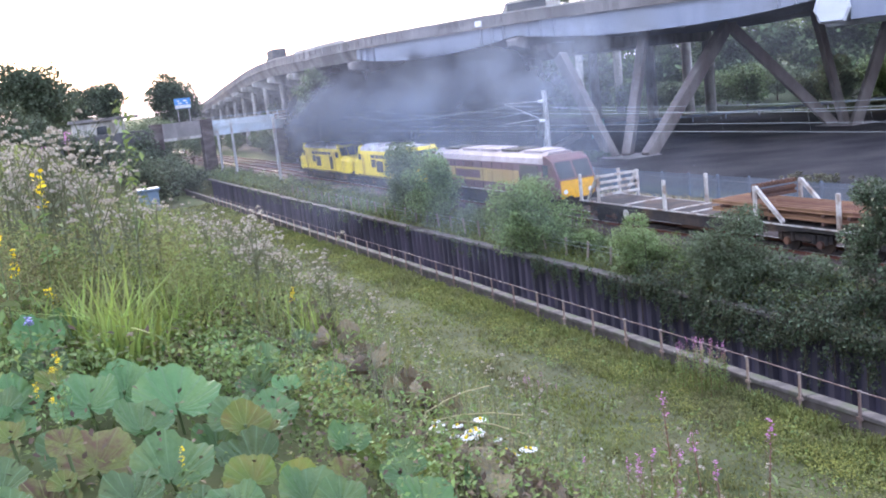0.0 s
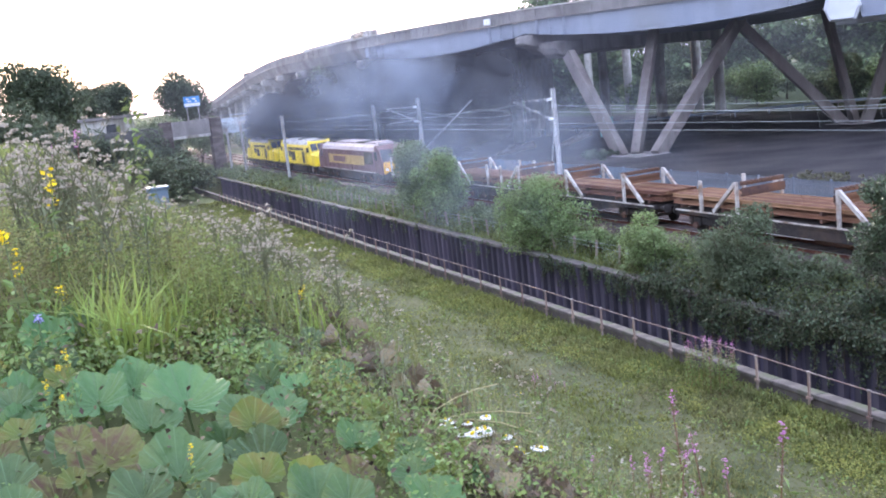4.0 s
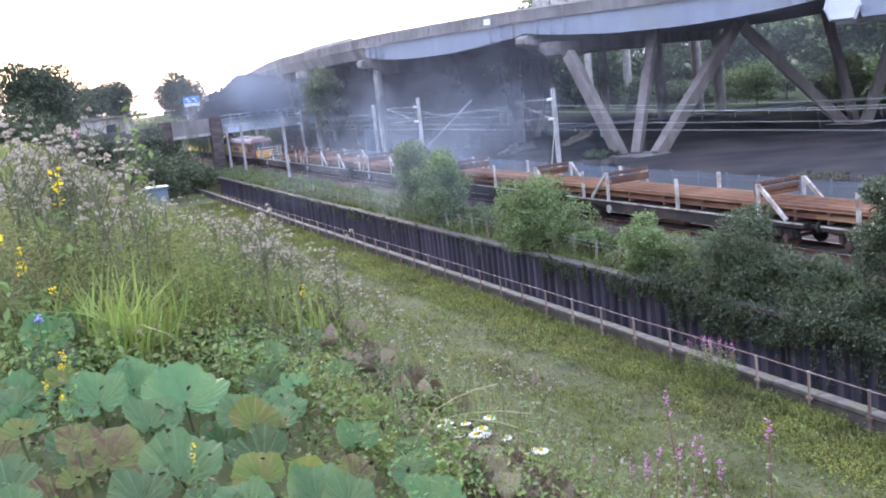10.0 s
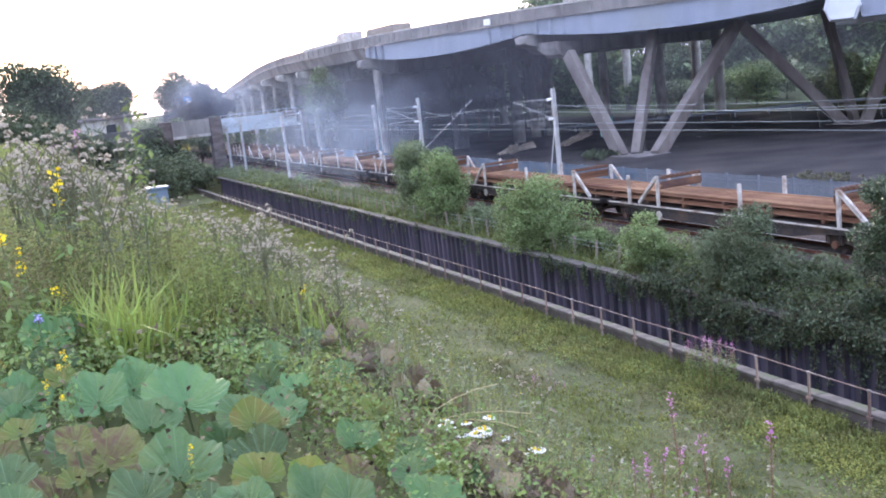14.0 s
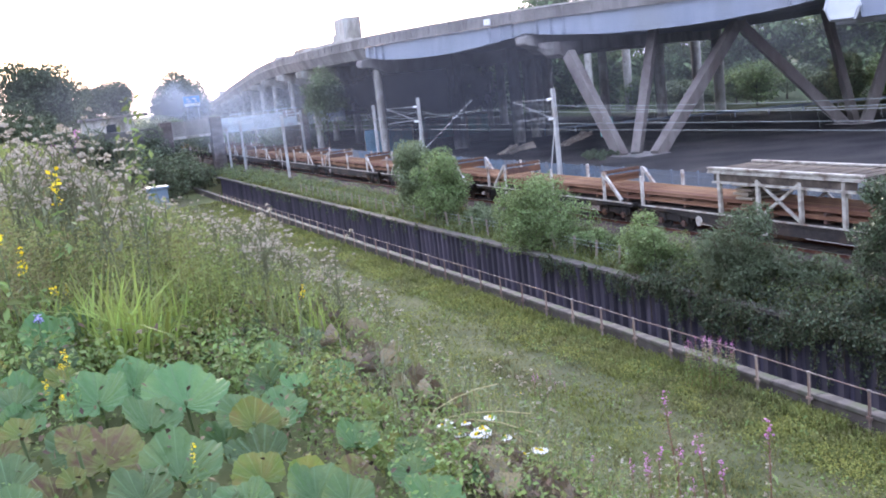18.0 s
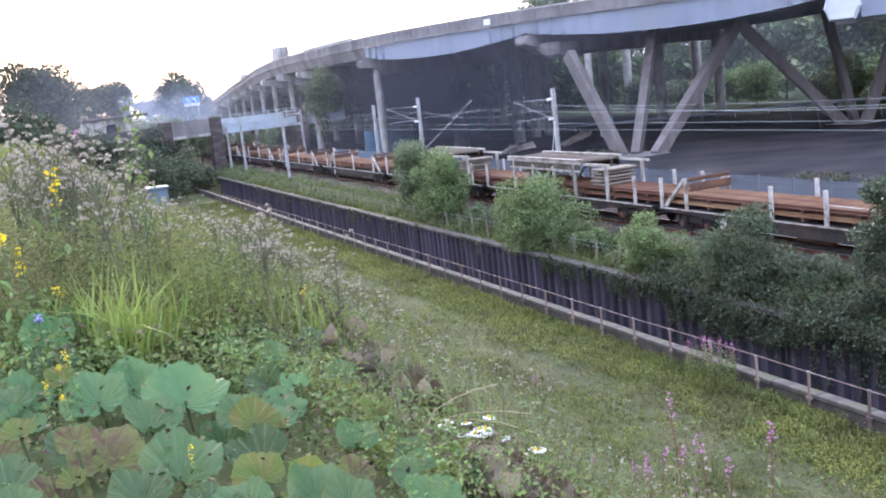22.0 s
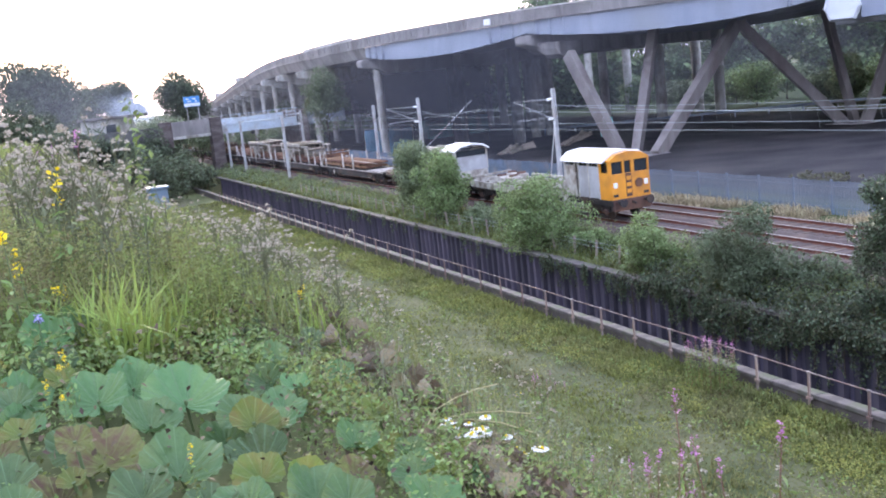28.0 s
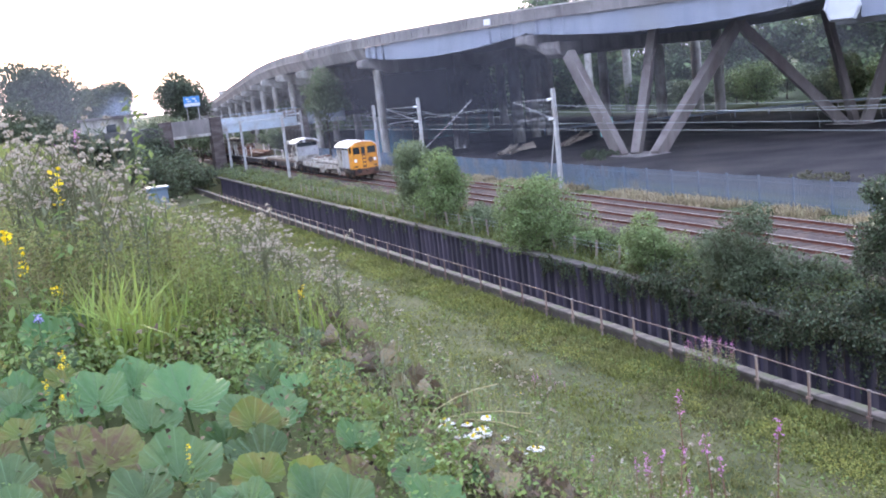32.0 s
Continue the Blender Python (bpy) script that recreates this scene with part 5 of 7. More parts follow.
def tree(name, label, x, y, z0, zb, zt, r, leaf, n, material, clumps=22, group="", trunk=0.3, lean=(0, 0), category="tree"):
    """A tapered trunk with limbs and a crown of loose leaf clumps between heights zb and zt."""
    g = thing(name, label, category, group, at=pose(x, y, z0))
    cz, rz = (zb + zt) / 2 - z0, (zt - zb) / 2
    cl = clump_cloud(lean[0], lean[1], cz, r * 0.85, r * 0.85, rz * 0.85, clumps, r * 0.42)
    t = M()
    top = cz + rz * 0.3
    pts = [(0, 0, -0.2), (0.05 * r, 0.03 * r, top * 0.35), (lean[0] * 0.6 + 0.04 * r, lean[1] * 0.6, top * 0.7), (lean[0], lean[1], top)]
    for k in range(3):
        t.bar(pts[k], pts[k + 1], trunk * (1 - 0.28 * k), n=8, r1=trunk * (1 - 0.28 * (k + 1)))
    part("trunk", t, BARK, g, smooth=True)
    for c in cl[:7]:
        u = random.uniform(0.3, 0.9)
        part("limb", M().bar((lean[0] * u, lean[1] * u, top * u * 0.95), (c[0], c[1], c[2]), trunk * 0.35, n=6, r1=trunk * 0.1), BARK, g)
    stuffed("crown", items("crown", kites(in_clumps(cl, n), leaf), KITE), material, g)
    return g


# ---- trees and scrub ----
WOOD_LEAF = mat("wood_leaf", (0.15, 0.2, 0.09), (0.1, 0.14, 0.065), 0.7, scale=0.3, island=0.5, trans=0.3, bump=0)
LEAF_MID2 = mat("grey_green_foliage", (0.19, 0.228, 0.125), (0.14, 0.175, 0.1), 0.75, scale=0.6, island=0.45, trans=0.3, bump=0)
tree("tree", "dark broadleaf tree against the evening sky", 5.6, 230, 6, 5.5, 24.0, 9.6, 0.8, 15000, LEAF_DARK, 46, "far trees", 0.5)
tree("tree", "hazy broadleaf tree beyond the road bridge", 21.0, 330, 5, 6.5, 20.8, 8.0, 0.9, 8000, LEAF_DARK, 24, "far trees", 0.5)
tree("tree", "hazy broadleaf tree beyond the road bridge", 31.0, 338, 5, 6.5, 20.5, 7.5, 0.9, 7500, LEAF_DARK, 22, "far trees", 0.5)
tree("tree", "rounded dark tree behind the road sign", 35.4, 232, 4, 4.5, 17.2, 6.3, 0.65, 12000, LEAF_DARK, 40, "far trees", 0.4)
# this tree's haze is put into its paler grey-green leaf colour
tree("tree", "dark hazy tree rising in front of the viaduct", 37.4, 127, -0.2, 3.0, 12.1, 3.1, 0.3, 11000, LEAF_MID2, 50, "far trees", 0.14)
tree("tree", "low dark tree beside the viaduct piers", 44.5, 172, 0, 2.0, 8.5, 3.0, 0.45, 3500, LEAF_DARK, 16, "far trees", 0.2)
for x, y, zt, r in ((-8, 250, 20, 8), (-22, 230, 19, 9), (12, 300, 14, 7), (-40, 210, 21, 10), (-60, 190, 20, 10)):
    tree("tree", "dark tree on the far skyline", x, y, 5, 6.0, zt, r, 0.8, 3500, LEAF_DARK, 18, "far trees", 0.4)
for x, y, zt, r, m in ((112, 190, 13, 8, WOOD_LEAF), (128, 178, 12, 8, WOOD_LEAF), (143, 170, 13.5, 9, WOOD_LEAF), (160, 160, 14, 9, LEAF_DARK), (176, 148, 15, 10, WOOD_LEAF), (150, 190, 17, 10, LEAF_DARK), (175, 178, 18, 11, LEAF_MID),
                       (196, 150, 18, 11, WOOD_LEAF), (98, 215, 14, 9, LEAF_DARK), (84, 222, 14, 9, LEAF_DARK), (190, 125, 16, 10, LEAF_DARK), (205, 105, 16, 10, LEAF_DARK), (130, 205, 18, 10, LEAF_DARK), (118, 222, 17, 10, LEAF_DARK), (220, 130, 22, 12, LEAF_DARK), (72, 236, 10, 7, LEAF_DARK)):
    tree("tree", "leafy tree on the bank beyond the viaduct", x, y, 0, 0.6, zt, r, 0.8, 6500, m, 34, "bank trees", 0.35)


IVY_LEAF = mat("ivy_leaf", (0.088, 0.115, 0.064), (0.05, 0.07, 0.038), 0.45, scale=0.8, island=0.75, trans=0.2, bump=0)
IVY_OLIVE = mat("olive_ivy_leaf", (0.1, 0.105, 0.055), (0.065, 0.068, 0.036), 0.6, scale=0.8, island=0.45, trans=0.2, bump=0)
BUSH_GREY = mat("grey_bush_leaf", (0.125, 0.155, 0.09), (0.09, 0.115, 0.066), 0.7, scale=0.6, island=0.45, trans=0.3, bump=0)
HERB_SCRUB = mat("brownish_scrub", (0.15, 0.14, 0.09), (0.1, 0.1, 0.06), 0.85, scale=0.8, island=0.4, trans=0.25, bump=0)
for k in range(18):
    u = k / 17
    x, y = 101 + 11 * (k % 3) / 2 + random.uniform(-1, 1), 150 - 92 * u + random.uniform(-2, 2)
    bush_r = random.uniform(3.0, 4.4)
    tree("tree", "dark thicket at the edge of the yard", x, y, -0.1, 0.1, random.uniform(3.0, 7.5), bush_r, 0.42, 4200, (LEAF_MID, LEAF_MID2)[k % 2], 30, "yard thicket", 0.14)
# the wood that closes the view beyond the viaduct
cl = []
for k in range(640):
    u = RNG.uniform(0.1, 1.0)
    x, y = 48 + 190 * u + RNG.normal(0, 6), 245 - 150 * u + RNG.normal(0, 9)
    r = RNG.uniform(2.5, 5.0)
    cl.append((x, y, RNG.uniform(0, 27 if u > 0.35 else (15 if u > 0.25 else 7)), r, r, r * 0.8))
tagged(part("far_wood", items("far_wood", kites(in_clumps(cl, 88000, shell=0.2), 1.5), KITE), WOOD_LEAF), "dense dark wood beyond the viaduct", "wood", kind="stuff")


def bush(label, x, y, z0, zt, rx, ry, leaf, n, material, clumps=18, group="lineside bushes"):
    g = thing("bush", label, "bush", group, at=pose(x, y, z0))
    h = zt - z0
    cl = clump_cloud(0, 0, h * 0.5, rx, ry, h * 0.46, clumps, min(rx, ry, h / 2) * 0.5)
    for c in cl[:6]:
        part("stem", M().bar((random.uniform(-0.15, 0.15), random.uniform(-0.15, 0.15), -0.1), c[:3], 0.05, n=5, r1=0.015), BARK, g)
    stuffed("foliage", items("foliage", kites(in_clumps(cl, n), leaf), KITE), material, g)
    return g


bush("tall dark lineside bush on the bank", 26.9, 70.6, -1.0, 5.0, 1.6, 2.6, 0.2, 10000, LEAF_MID2, 34)
bush("tall fresh green lineside bush on the bank", 26.3, 63.6, -1.3, 4.4, 1.7, 2.7, 0.18, 12500, LEAF_MID, 40)
bush("broad pale green bush overhanging the wall", 25.9, 48.8, -2.2, 3.7, 1.9, 3.4, 0.16, 18000, LEAF_MID, 46)
bush("small round bright green bush above the wall", 26.0, 38.0, -1.7, 1.9, 1.2, 1.7, 0.125, 11500, LEAF_MID, 32)
bush("dense grey-green bush on the bank", 26.0, 31.8, -1.6, 2.7, 1.5, 2.1, 0.13, 15000, BUSH_GREY, 36)
bush("tall ivy-clad bush at the top of the wall", 25.8, 24.2, -2.6, 4.6, 1.0, 1.5, 0.12, 14000, IVY_LEAF, 36)
bush("low weedy scrub on the bank", 26.6, 44.0, -1.2, 0.6, 1.1, 2.0, 0.15, 2600, LEAF_MID, 14)
bush("low weedy scrub on the bank", 26.8, 57.5, -1.2, 0.7, 1.3, 2.4, 0.17, 2600, LEAF_MID2, 14)
bush("low weedy scrub on the bank", 27.0, 36.5, -1.1, 0.5, 1.0, 1.6, 0.14, 2200, LEAF_MID, 12)
bush("low weedy scrub on the bank", 26.8, 28.5, -1.2, 0.9, 1.2, 2.6, 0.15, 3600, BUSH_GREY, 16)
bush("low scrub at the foot of the raking legs", 49.3, 79.8, -0.1, 0.9, 1.6, 3.2, 0.2, 2600, LEAF_DARK, 46, "yard scrub")
bush("low scrub behind the palisade fence", 45.5, 47.5, -0.1, 0.6, 1.4, 3.0, 0.16, 1100, HERB_SCRUB, 50, "yard scrub")
for x, y, zt in ((20.5, 158, 6.0), (17.5, 150, 6.2), (14.0, 140, 6.4), (21.5, 142, 3.2), (18.2, 128, 4.0), (10, 150, 7.2), (22.5, 166, 5.5), (6, 160, 7.6), (15, 118, 5.2), (12, 146, 7.4), (7, 144, 8.0), (3, 140, 8.6), (17, 146, 6.8), (-1, 135, 9.0), (-5, 130, 9.4), (-9, 128, 9.6), (2, 150, 9.0), (20, 150, 6.6), (-13, 125, 10), (0, 160, 12.5), (-5, 156, 12.5), (4.5, 166, 11.5), (-10, 150, 12), (-2, 120, 10.0)):
    bush("dark scrub at the end of the embankment", x, y, lerp(x, G_X, G_Z) - 0.3, zt, 3.0, 3.4, 0.4, 2600, LEAF_DARK, 16, "embankment scrub")

for x, y, zt in ((40.5, 168, 4.2), (42, 180, 5.0), (39.5, 192, 4.2), (44, 160, 3.6), (38.8, 210, 5.0), (28.0, 172, 8.4), (31.5, 178, 8.2), (25.0, 170, 7.6), (25.8, 220, 10.0), (22.0, 215, 9.2), (29.5, 222, 9.6)):
    bush("green scrub beyond the bridge", x, y, -0.2, zt, 2.4, 4.0, 0.36, 2600, LEAF_MID2, 20, "far scrub")
ivy = thing("ivy", "thick dark ivy hanging over the pile wall", "ivy", at=pose(24.6, 29, -1.2))
cl = []
for k in range(190):
    y = RNG.uniform(-11, 8.0)
    # how far the curtain hangs: deepest a few metres along, short where the piles stand bare
    low = lerp(y, [-6, -3.6, -2.2, 0.3, 1.9, 3.6, 5.7, 8], [0.35, 0.1, 0.8, 1.95, 1.45, 1.3, 0.65, 0.2]) * RNG.uniform(0.55, 1.0)
    cl.append((RNG.uniform(-0.45, 0.6), y, 0.55 - RNG.uniform(0, 1.0) ** 0.8 * (low + 0.45), 0.36, RNG.uniform(0.35, 0.75), RNG.uniform(0.3, 0.5)))
for k in range(120):                # strands that hang apart over the bare piles
    y = RNG.uniform(-11, 17.0)
    top, drop = RNG.uniform(-0.2, 0.3), RNG.uniform(0.4, 2.4 if y < 7 else 1.1) * RNG.uniform(0.6, 1.0)
    for q in range(6):
        cl.append((-0.32 + RNG.normal(0, 0.05), y + RNG.normal(0, 0.07), top - drop * q / 5, 0.1, RNG.uniform(0.06, 0.16), 0.24))
for k in range(60):                # a few tufts along the rest of the wall
    y, drop = RNG.uniform(15, 90.0), RNG.uniform(0.1, 0.8)
    for q in range(3):
        cl.append((-0.3 + RNG.normal(0, 0.06), y + RNG.normal(0, 0.12), 0.15 - drop * q / 2, 0.13, RNG.uniform(0.12, 0.3), 0.2))
half = in_clumps(cl, 44000, shell=0.4)
pick = RNG.uniform(size=len(half)) < 0.6
stuffed("leaves", items("leaves", kites(half[pick], 0.12, 0.8), KITE), IVY_LEAF, ivy)
stuffed("browning_leaves", items("browning_leaves", kites(half[~pick], 0.11, 0.8), KITE), IVY_OLIVE, ivy, "olive-brown ivy leaves")
bramble = thing("bramble", "tangled bramble and ivy covering the railway bank", "bramble", at=pose(26.3, 26, -1.0))
cl = [(RNG.uniform(-1.2, 1.6), RNG.uniform(-8, 10.5), RNG.uniform(-0.2, 0.55), RNG.uniform(0.4, 0.8), RNG.uniform(0.5, 1.0), RNG.uniform(0.3, 0.55)) for k in range(110)]
half = in_clumps(cl, 22000, shell=0.4)
pick = RNG.uniform(size=len(half)) < 0.7
stuffed("leaves", items("leaves", kites(half[pick], 0.13, 0.5), KITE), IVY_LEAF, bramble)
stuffed("browning_leaves", items("browning_leaves", kites(half[~pick], 0.12, 0.5), KITE), IVY_OLIVE, bramble, "olive-brown leaves")
for k in range(12):
    y = -7.5 + k * 1.5
    part("cane", M().tube([(0.5, y, -0.2), (0.2, y + 0.3, 0.7), (-0.5, y + 0.7, 0.85), (-1.1, y + 1.0, 0.3)], 0.016, 5), BARK, bramble)
for k in range(14):
    y = -10 + k * 1.4
    part("vine", M().tube([(0.2, y, 0.2), (-0.25, y + 0.3, 0.1), (-0.3, y + 0.2, -1.5)], 0.028, 5), BARK, ivy)


# ---- grasses and herbs ----
def blades(P, h, w, bend=0.35, rng=RNG):
    """Grass blades rooted at P: tapered, bent strips of five corners."""
    n = len(P)
    a = rng.uniform(0, 2 * np.pi, n)
    d = np.stack([np.cos(a), np.sin(a), np.zeros(n)], 1)
    s = np.stack([-np.sin(a), np.cos(a), np.zeros(n)], 1)
    b = np.abs(rng.normal(bend, 0.25, n))[:, None]
    h = np.asarray(h)[:, None]
    w = np.asarray(w)[:, None]
    z = np.array([0, 0, 1.0])
    m = P + z * h * 0.55 + d * h * b * 0.3
    t = P + z * h * (1 - 0.35 * b) + d * h * b
    return np.stack([P - s * w, P + s * w, m + s * w * 0.8, t, m - s * w * 0.8], 1)


BLADE = [(0, 1, 2, 4), (4, 2, 3)]


def scatter(n, x0, x1, y0, y1, keep=None, far=1.0):
    """Places on the ground in view of the bank, thicker close by."""
    u = RNG.uniform(0, 1, n)
    y = y0 * (y1 / y0) ** (u ** far)
    x = RNG.uniform(x0, x1, n)
    P = np.stack([x, y], 1)
    if keep is not None:
        P = P[keep(P[:, 0], P[:, 1])]
    return np.array([(px, py, ground_z(px, py)) for px, py in P])


def stuff(name, me, material, label, category):
    return tagged(part(name, me, material), label, category, kind="stuff")


# embankment top and slope: long meadow grass
P = np.concatenate([scatter(13000, -3.0, 3.0, 7.6, 26), scatter(14000, -6, 8.0, 16, 90), scatter(12000, 2.2, 12.5, 5.0, 60)])
d = np.hypot(P[:, 0], P[:, 1])
stuff("meadow_grass", items("meadow_grass", blades(P, RNG.uniform(0.3, 0.85, len(P)), 0.004 + 0.0005 * d), BLADE), GRASS, "long uncut meadow grass on the embankment", "grass")
GRASS_BRIGHT = mat("bright_grass", (0.28, 0.35, 0.09), (0.2, 0.27, 0.06), 0.7, scale=0.8, island=0.35, trans=0.4, bump=0)
HERB = mat("herb_leaf", (0.185, 0.245, 0.08), (0.13, 0.19, 0.062), 0.6, scale=1.5, island=0.5, trans=0.4, bump=0, stain=(0.24, 0.235, 0.075), stain_scale=1.6)
DOWN = mat("seed_down", (0.5, 0.46, 0.42), (0.4, 0.36, 0.32), 0.9, scale=4, island=0.25, trans=0.35, bump=0)
HERB_GREY = mat("grey_herb", (0.185, 0.20, 0.118), (0.14, 0.158, 0.09), 0.85, scale=1.5, island=0.4, trans=0.25, bump=0)
LITTER = mat("dead_leaf_litter", (0.165, 0.115, 0.07), (0.07, 0.05, 0.038), 0.9, scale=3, island=0.5, bump=0)
# arching tussocks of broad bright blades, the largest in the open beside the butterbur
T, H = [], []
for x, y, n, h in ([(0.45, 6.7, 90, 1.0), (0.62, 7.0, 60, 0.9), (0.25, 7.2, 50, 0.85), (0.9, 7.6, 50, 0.75)]
                   + [(random.uniform(-1.0, 2.6), random.uniform(7.5, 17), random.randrange(14, 46), random.uniform(0.4, 0.8)) for _ in range(95)]):
    q = RNG.normal(0, 0.07, (n, 2)) + np.array([x, y])
    T += [(a, b2, ground_z(a, b2)) for a, b2 in q]
    H += list(h * RNG.uniform(0.45, 1.1, n))
T, H = np.array(T), np.array(H)
stuff("tall_grass", items("tall_grass", blades(T, H, np.where(T[:, 1] < 8.2, 0.011, 0.0075), 0.42), BLADE), GRASS_BRIGHT, "bright green arching tall grass tussocks", "grass")
STRIP_LEAF = mat("strip_weed_leaf", (0.275, 0.29, 0.08), (0.2, 0.225, 0.066), 0.75, scale=0.5, island=0.3, trans=0.35, bump=0, stain=(0.16, 0.145, 0.08), stain_scale=0.5)
MEADOW_LEAF = mat("meadow_leaf", (0.245, 0.285, 0.095), (0.17, 0.22, 0.07), 0.75, scale=1.0, island=0.5, trans=0.4, bump=0, stain=(0.22, 0.19, 0.09), stain_scale=0.6)
# strip beside the channel: short turf with ranker growth by the kerb
P = np.concatenate([scatter(42000, 11.5, 19.4, 13, 110), scatter(9000, 17.0, 19.3, 14, 100)])
d = np.hypot(P[:, 0], P[:, 1])
rank = np.clip((P[:, 0] - 16.5) / 2.5, 0, 1)
path = np.abs(P[:, 0] - 15.7 - 0.3 * np.sin(P[:, 1] * 0.3)) < 0.6
hh = RNG.uniform(0.05, 0.2, len(P)) * (0.55 + 0.6 * (np.sin(P[:, 0] * 1.7 + P[:, 1] * 0.5) + np.sin(P[:, 1] * 0.9 - P[:, 0]) > 0)) + rank * RNG.uniform(0, 0.3, len(P))
hh[path] *= 0.6
stuff("turf", items("turf", blades(P, hh, 0.006 + 0.0007 * d, 0.6), BLADE), TURF, "short rough turf on the strip by the channel", "grass")
P = scatter(21000, 16.9, 19.3, 14, 95, lambda x, y: np.sin(y * 1.1) + np.sin(y * 0.37 + x) > -0.9)
P[:, 2] += RNG.uniform(0.02, 0.3, len(P))
stuff("kerbside_weeds", items("kerbside_weeds", kites(P, 0.065, 0.2), KITE), STRIP_LEAF, "yellow-green weeds along the kerb wall", "weeds")
P = scatter(6000, 18.6, 19.33, 14, 75, lambda x, y: np.sin(y * 1.9) + np.sin(y * 0.6 + 1) > -0.7)
stuff("kerbside_grass", items("kerbside_grass", blades(P, RNG.uniform(0.2, 0.55, len(P)), np.full(len(P), 0.022), 0.5), BLADE), TURF, "rank grass against the kerb wall", "grass")
# bank behind the pile wall
P = scatter(16000, 25.1, 29.0, 20, 150)
d = np.hypot(P[:, 0], P[:, 1])
stuff("bank_grass", items("bank_grass", blades(P, RNG.uniform(0.15, 0.5, len(P)), 0.006 + 0.0005 * d, 0.7), BLADE), TURF, "grey-green rough grass on the railway bank", "grass")
P = scatter(17000, 36.0, 37.95, 22, 120, lambda x, y: np.sin(y * 0.8) + np.sin(y * 0.31 + x * 1.3) + np.sin(y * 2.1 + x) * 0.6 > -0.7)
d = np.hypot(P[:, 0], P[:, 1])
stuff("dry_grass", items("dry_grass", blades(P, RNG.uniform(0.25, 0.75, len(P)) * RNG.uniform(0.6, 1.2, len(P)), 0.006 + 0.0004 * d, 0.8), BLADE), GRASS_DRY, "straw-coloured dry grass before the palisade fence", "grass")
def leafy_clumps(count, x0, x1, y0, y1, hmin, hmax, per, spread):
    """Leafy stems: columns of leaves over places on the ground."""
    base = scatter(count, x0, x1, y0, y1)
    h = RNG.uniform(hmin, hmax, len(base))
    P = np.repeat(base, per, 0)
    H = np.repeat(h, per)
    P = P + RNG.normal(0, spread, P.shape) * np.array([1, 1, 0])
    P[:, 2] += H * RNG.uniform(0.05, 1.0, len(P)) ** 0.8
    return P


bank = leafy_clumps(1300, 25.15, 28.4, 26, 150, 0.3, 1.15, 24, 0.2)
pick = RNG.uniform(size=len(bank))
d = np.hypot(bank[:, 0], bank[:, 1])
for nm, sel, mt, lb in (("bank_herbs", pick < 0.55, LEAF_MID2, "grey-green nettles and herbs on the railway bank"), ("bank_weeds", (pick >= 0.55) & (pick < 0.85), HERB, "green weeds on the railway bank"), ("bank_straw", pick >= 0.85, HERB_GREY, "dry seeding stalks on the railway bank")):
    stuff(nm, items(nm, kites(bank[sel], 0.05 + 0.0014 * d[sel], 0.3, 0.45), KITE), mt, lb, "weeds")
# mixed herbs on the slope close by
P = np.concatenate([scatter(19000, 1.15, 4.5, 3.4, 12), scatter(5500, -1.5, 1.4, 7.0, 12), scatter(3600, -0.8, 1.5, 3.6, 8.5), scatter(6000, 2.0, 9.0, 6, 26)])
P[:, 2] += RNG.uniform(0.03, 0.42, len(P)) * np.where((P[:, 0] < 1.2) & (P[:, 1] < 6.5), 0.3, 1.0)
d = np.hypot(P[:, 0], P[:, 1])
stuff("low_herbs", items("low_herbs", kites(P, 0.012 + 0.0045 * d, 0.25), KITE), HERB, "mixed low herbs on the slope", "herbs")
P = np.concatenate([scatter(9000, 2.2, 9.0, 5, 24), scatter(5000, 1.6, 9, 10, 40), scatter(5000, 8, 13, 12, 40)])
P[:, 2] += RNG.uniform(0.2, 0.8, len(P))
stuff("seeding_herbs", items("seeding_herbs", kites(P, 0.045, 0.1), KITE), HERB_GREY, "grey seeding grass heads on the slope", "herbs")
meadow = np.concatenate([leafy_clumps(900, -1.2, 2.6, 8.0, 18, 0.3, 0.85, 26, 0.06), leafy_clumps(260, -0.7, 1.5, 7.6, 9.6, 0.6, 1.15, 44, 0.05)])
d = np.hypot(meadow[:, 0], meadow[:, 1])
stuff("meadow_herbs", items("meadow_herbs", kites(meadow, 0.022 + 0.0028 * d, 0.1, 0.28), KITE), MEADOW_LEAF, "fine-leaved tall herbs among the meadow grass", "herbs")
P = np.concatenate([scatter(900, 1.5, 2.6, 3.6, 9.0), scatter(1300, 1.85, 2.45, 3.5, 9.0), scatter(120, -0.6, 0.8, 4, 6)])
P[:, 2] += RNG.uniform(0.0, 0.38, len(P))
stuff("dead_leaves", items("dead_leaves", kites(P, 0.04, 0.5, 0.6), KITE), LITTER, "brown withered leaves and stems on the slope", "leaf litter")

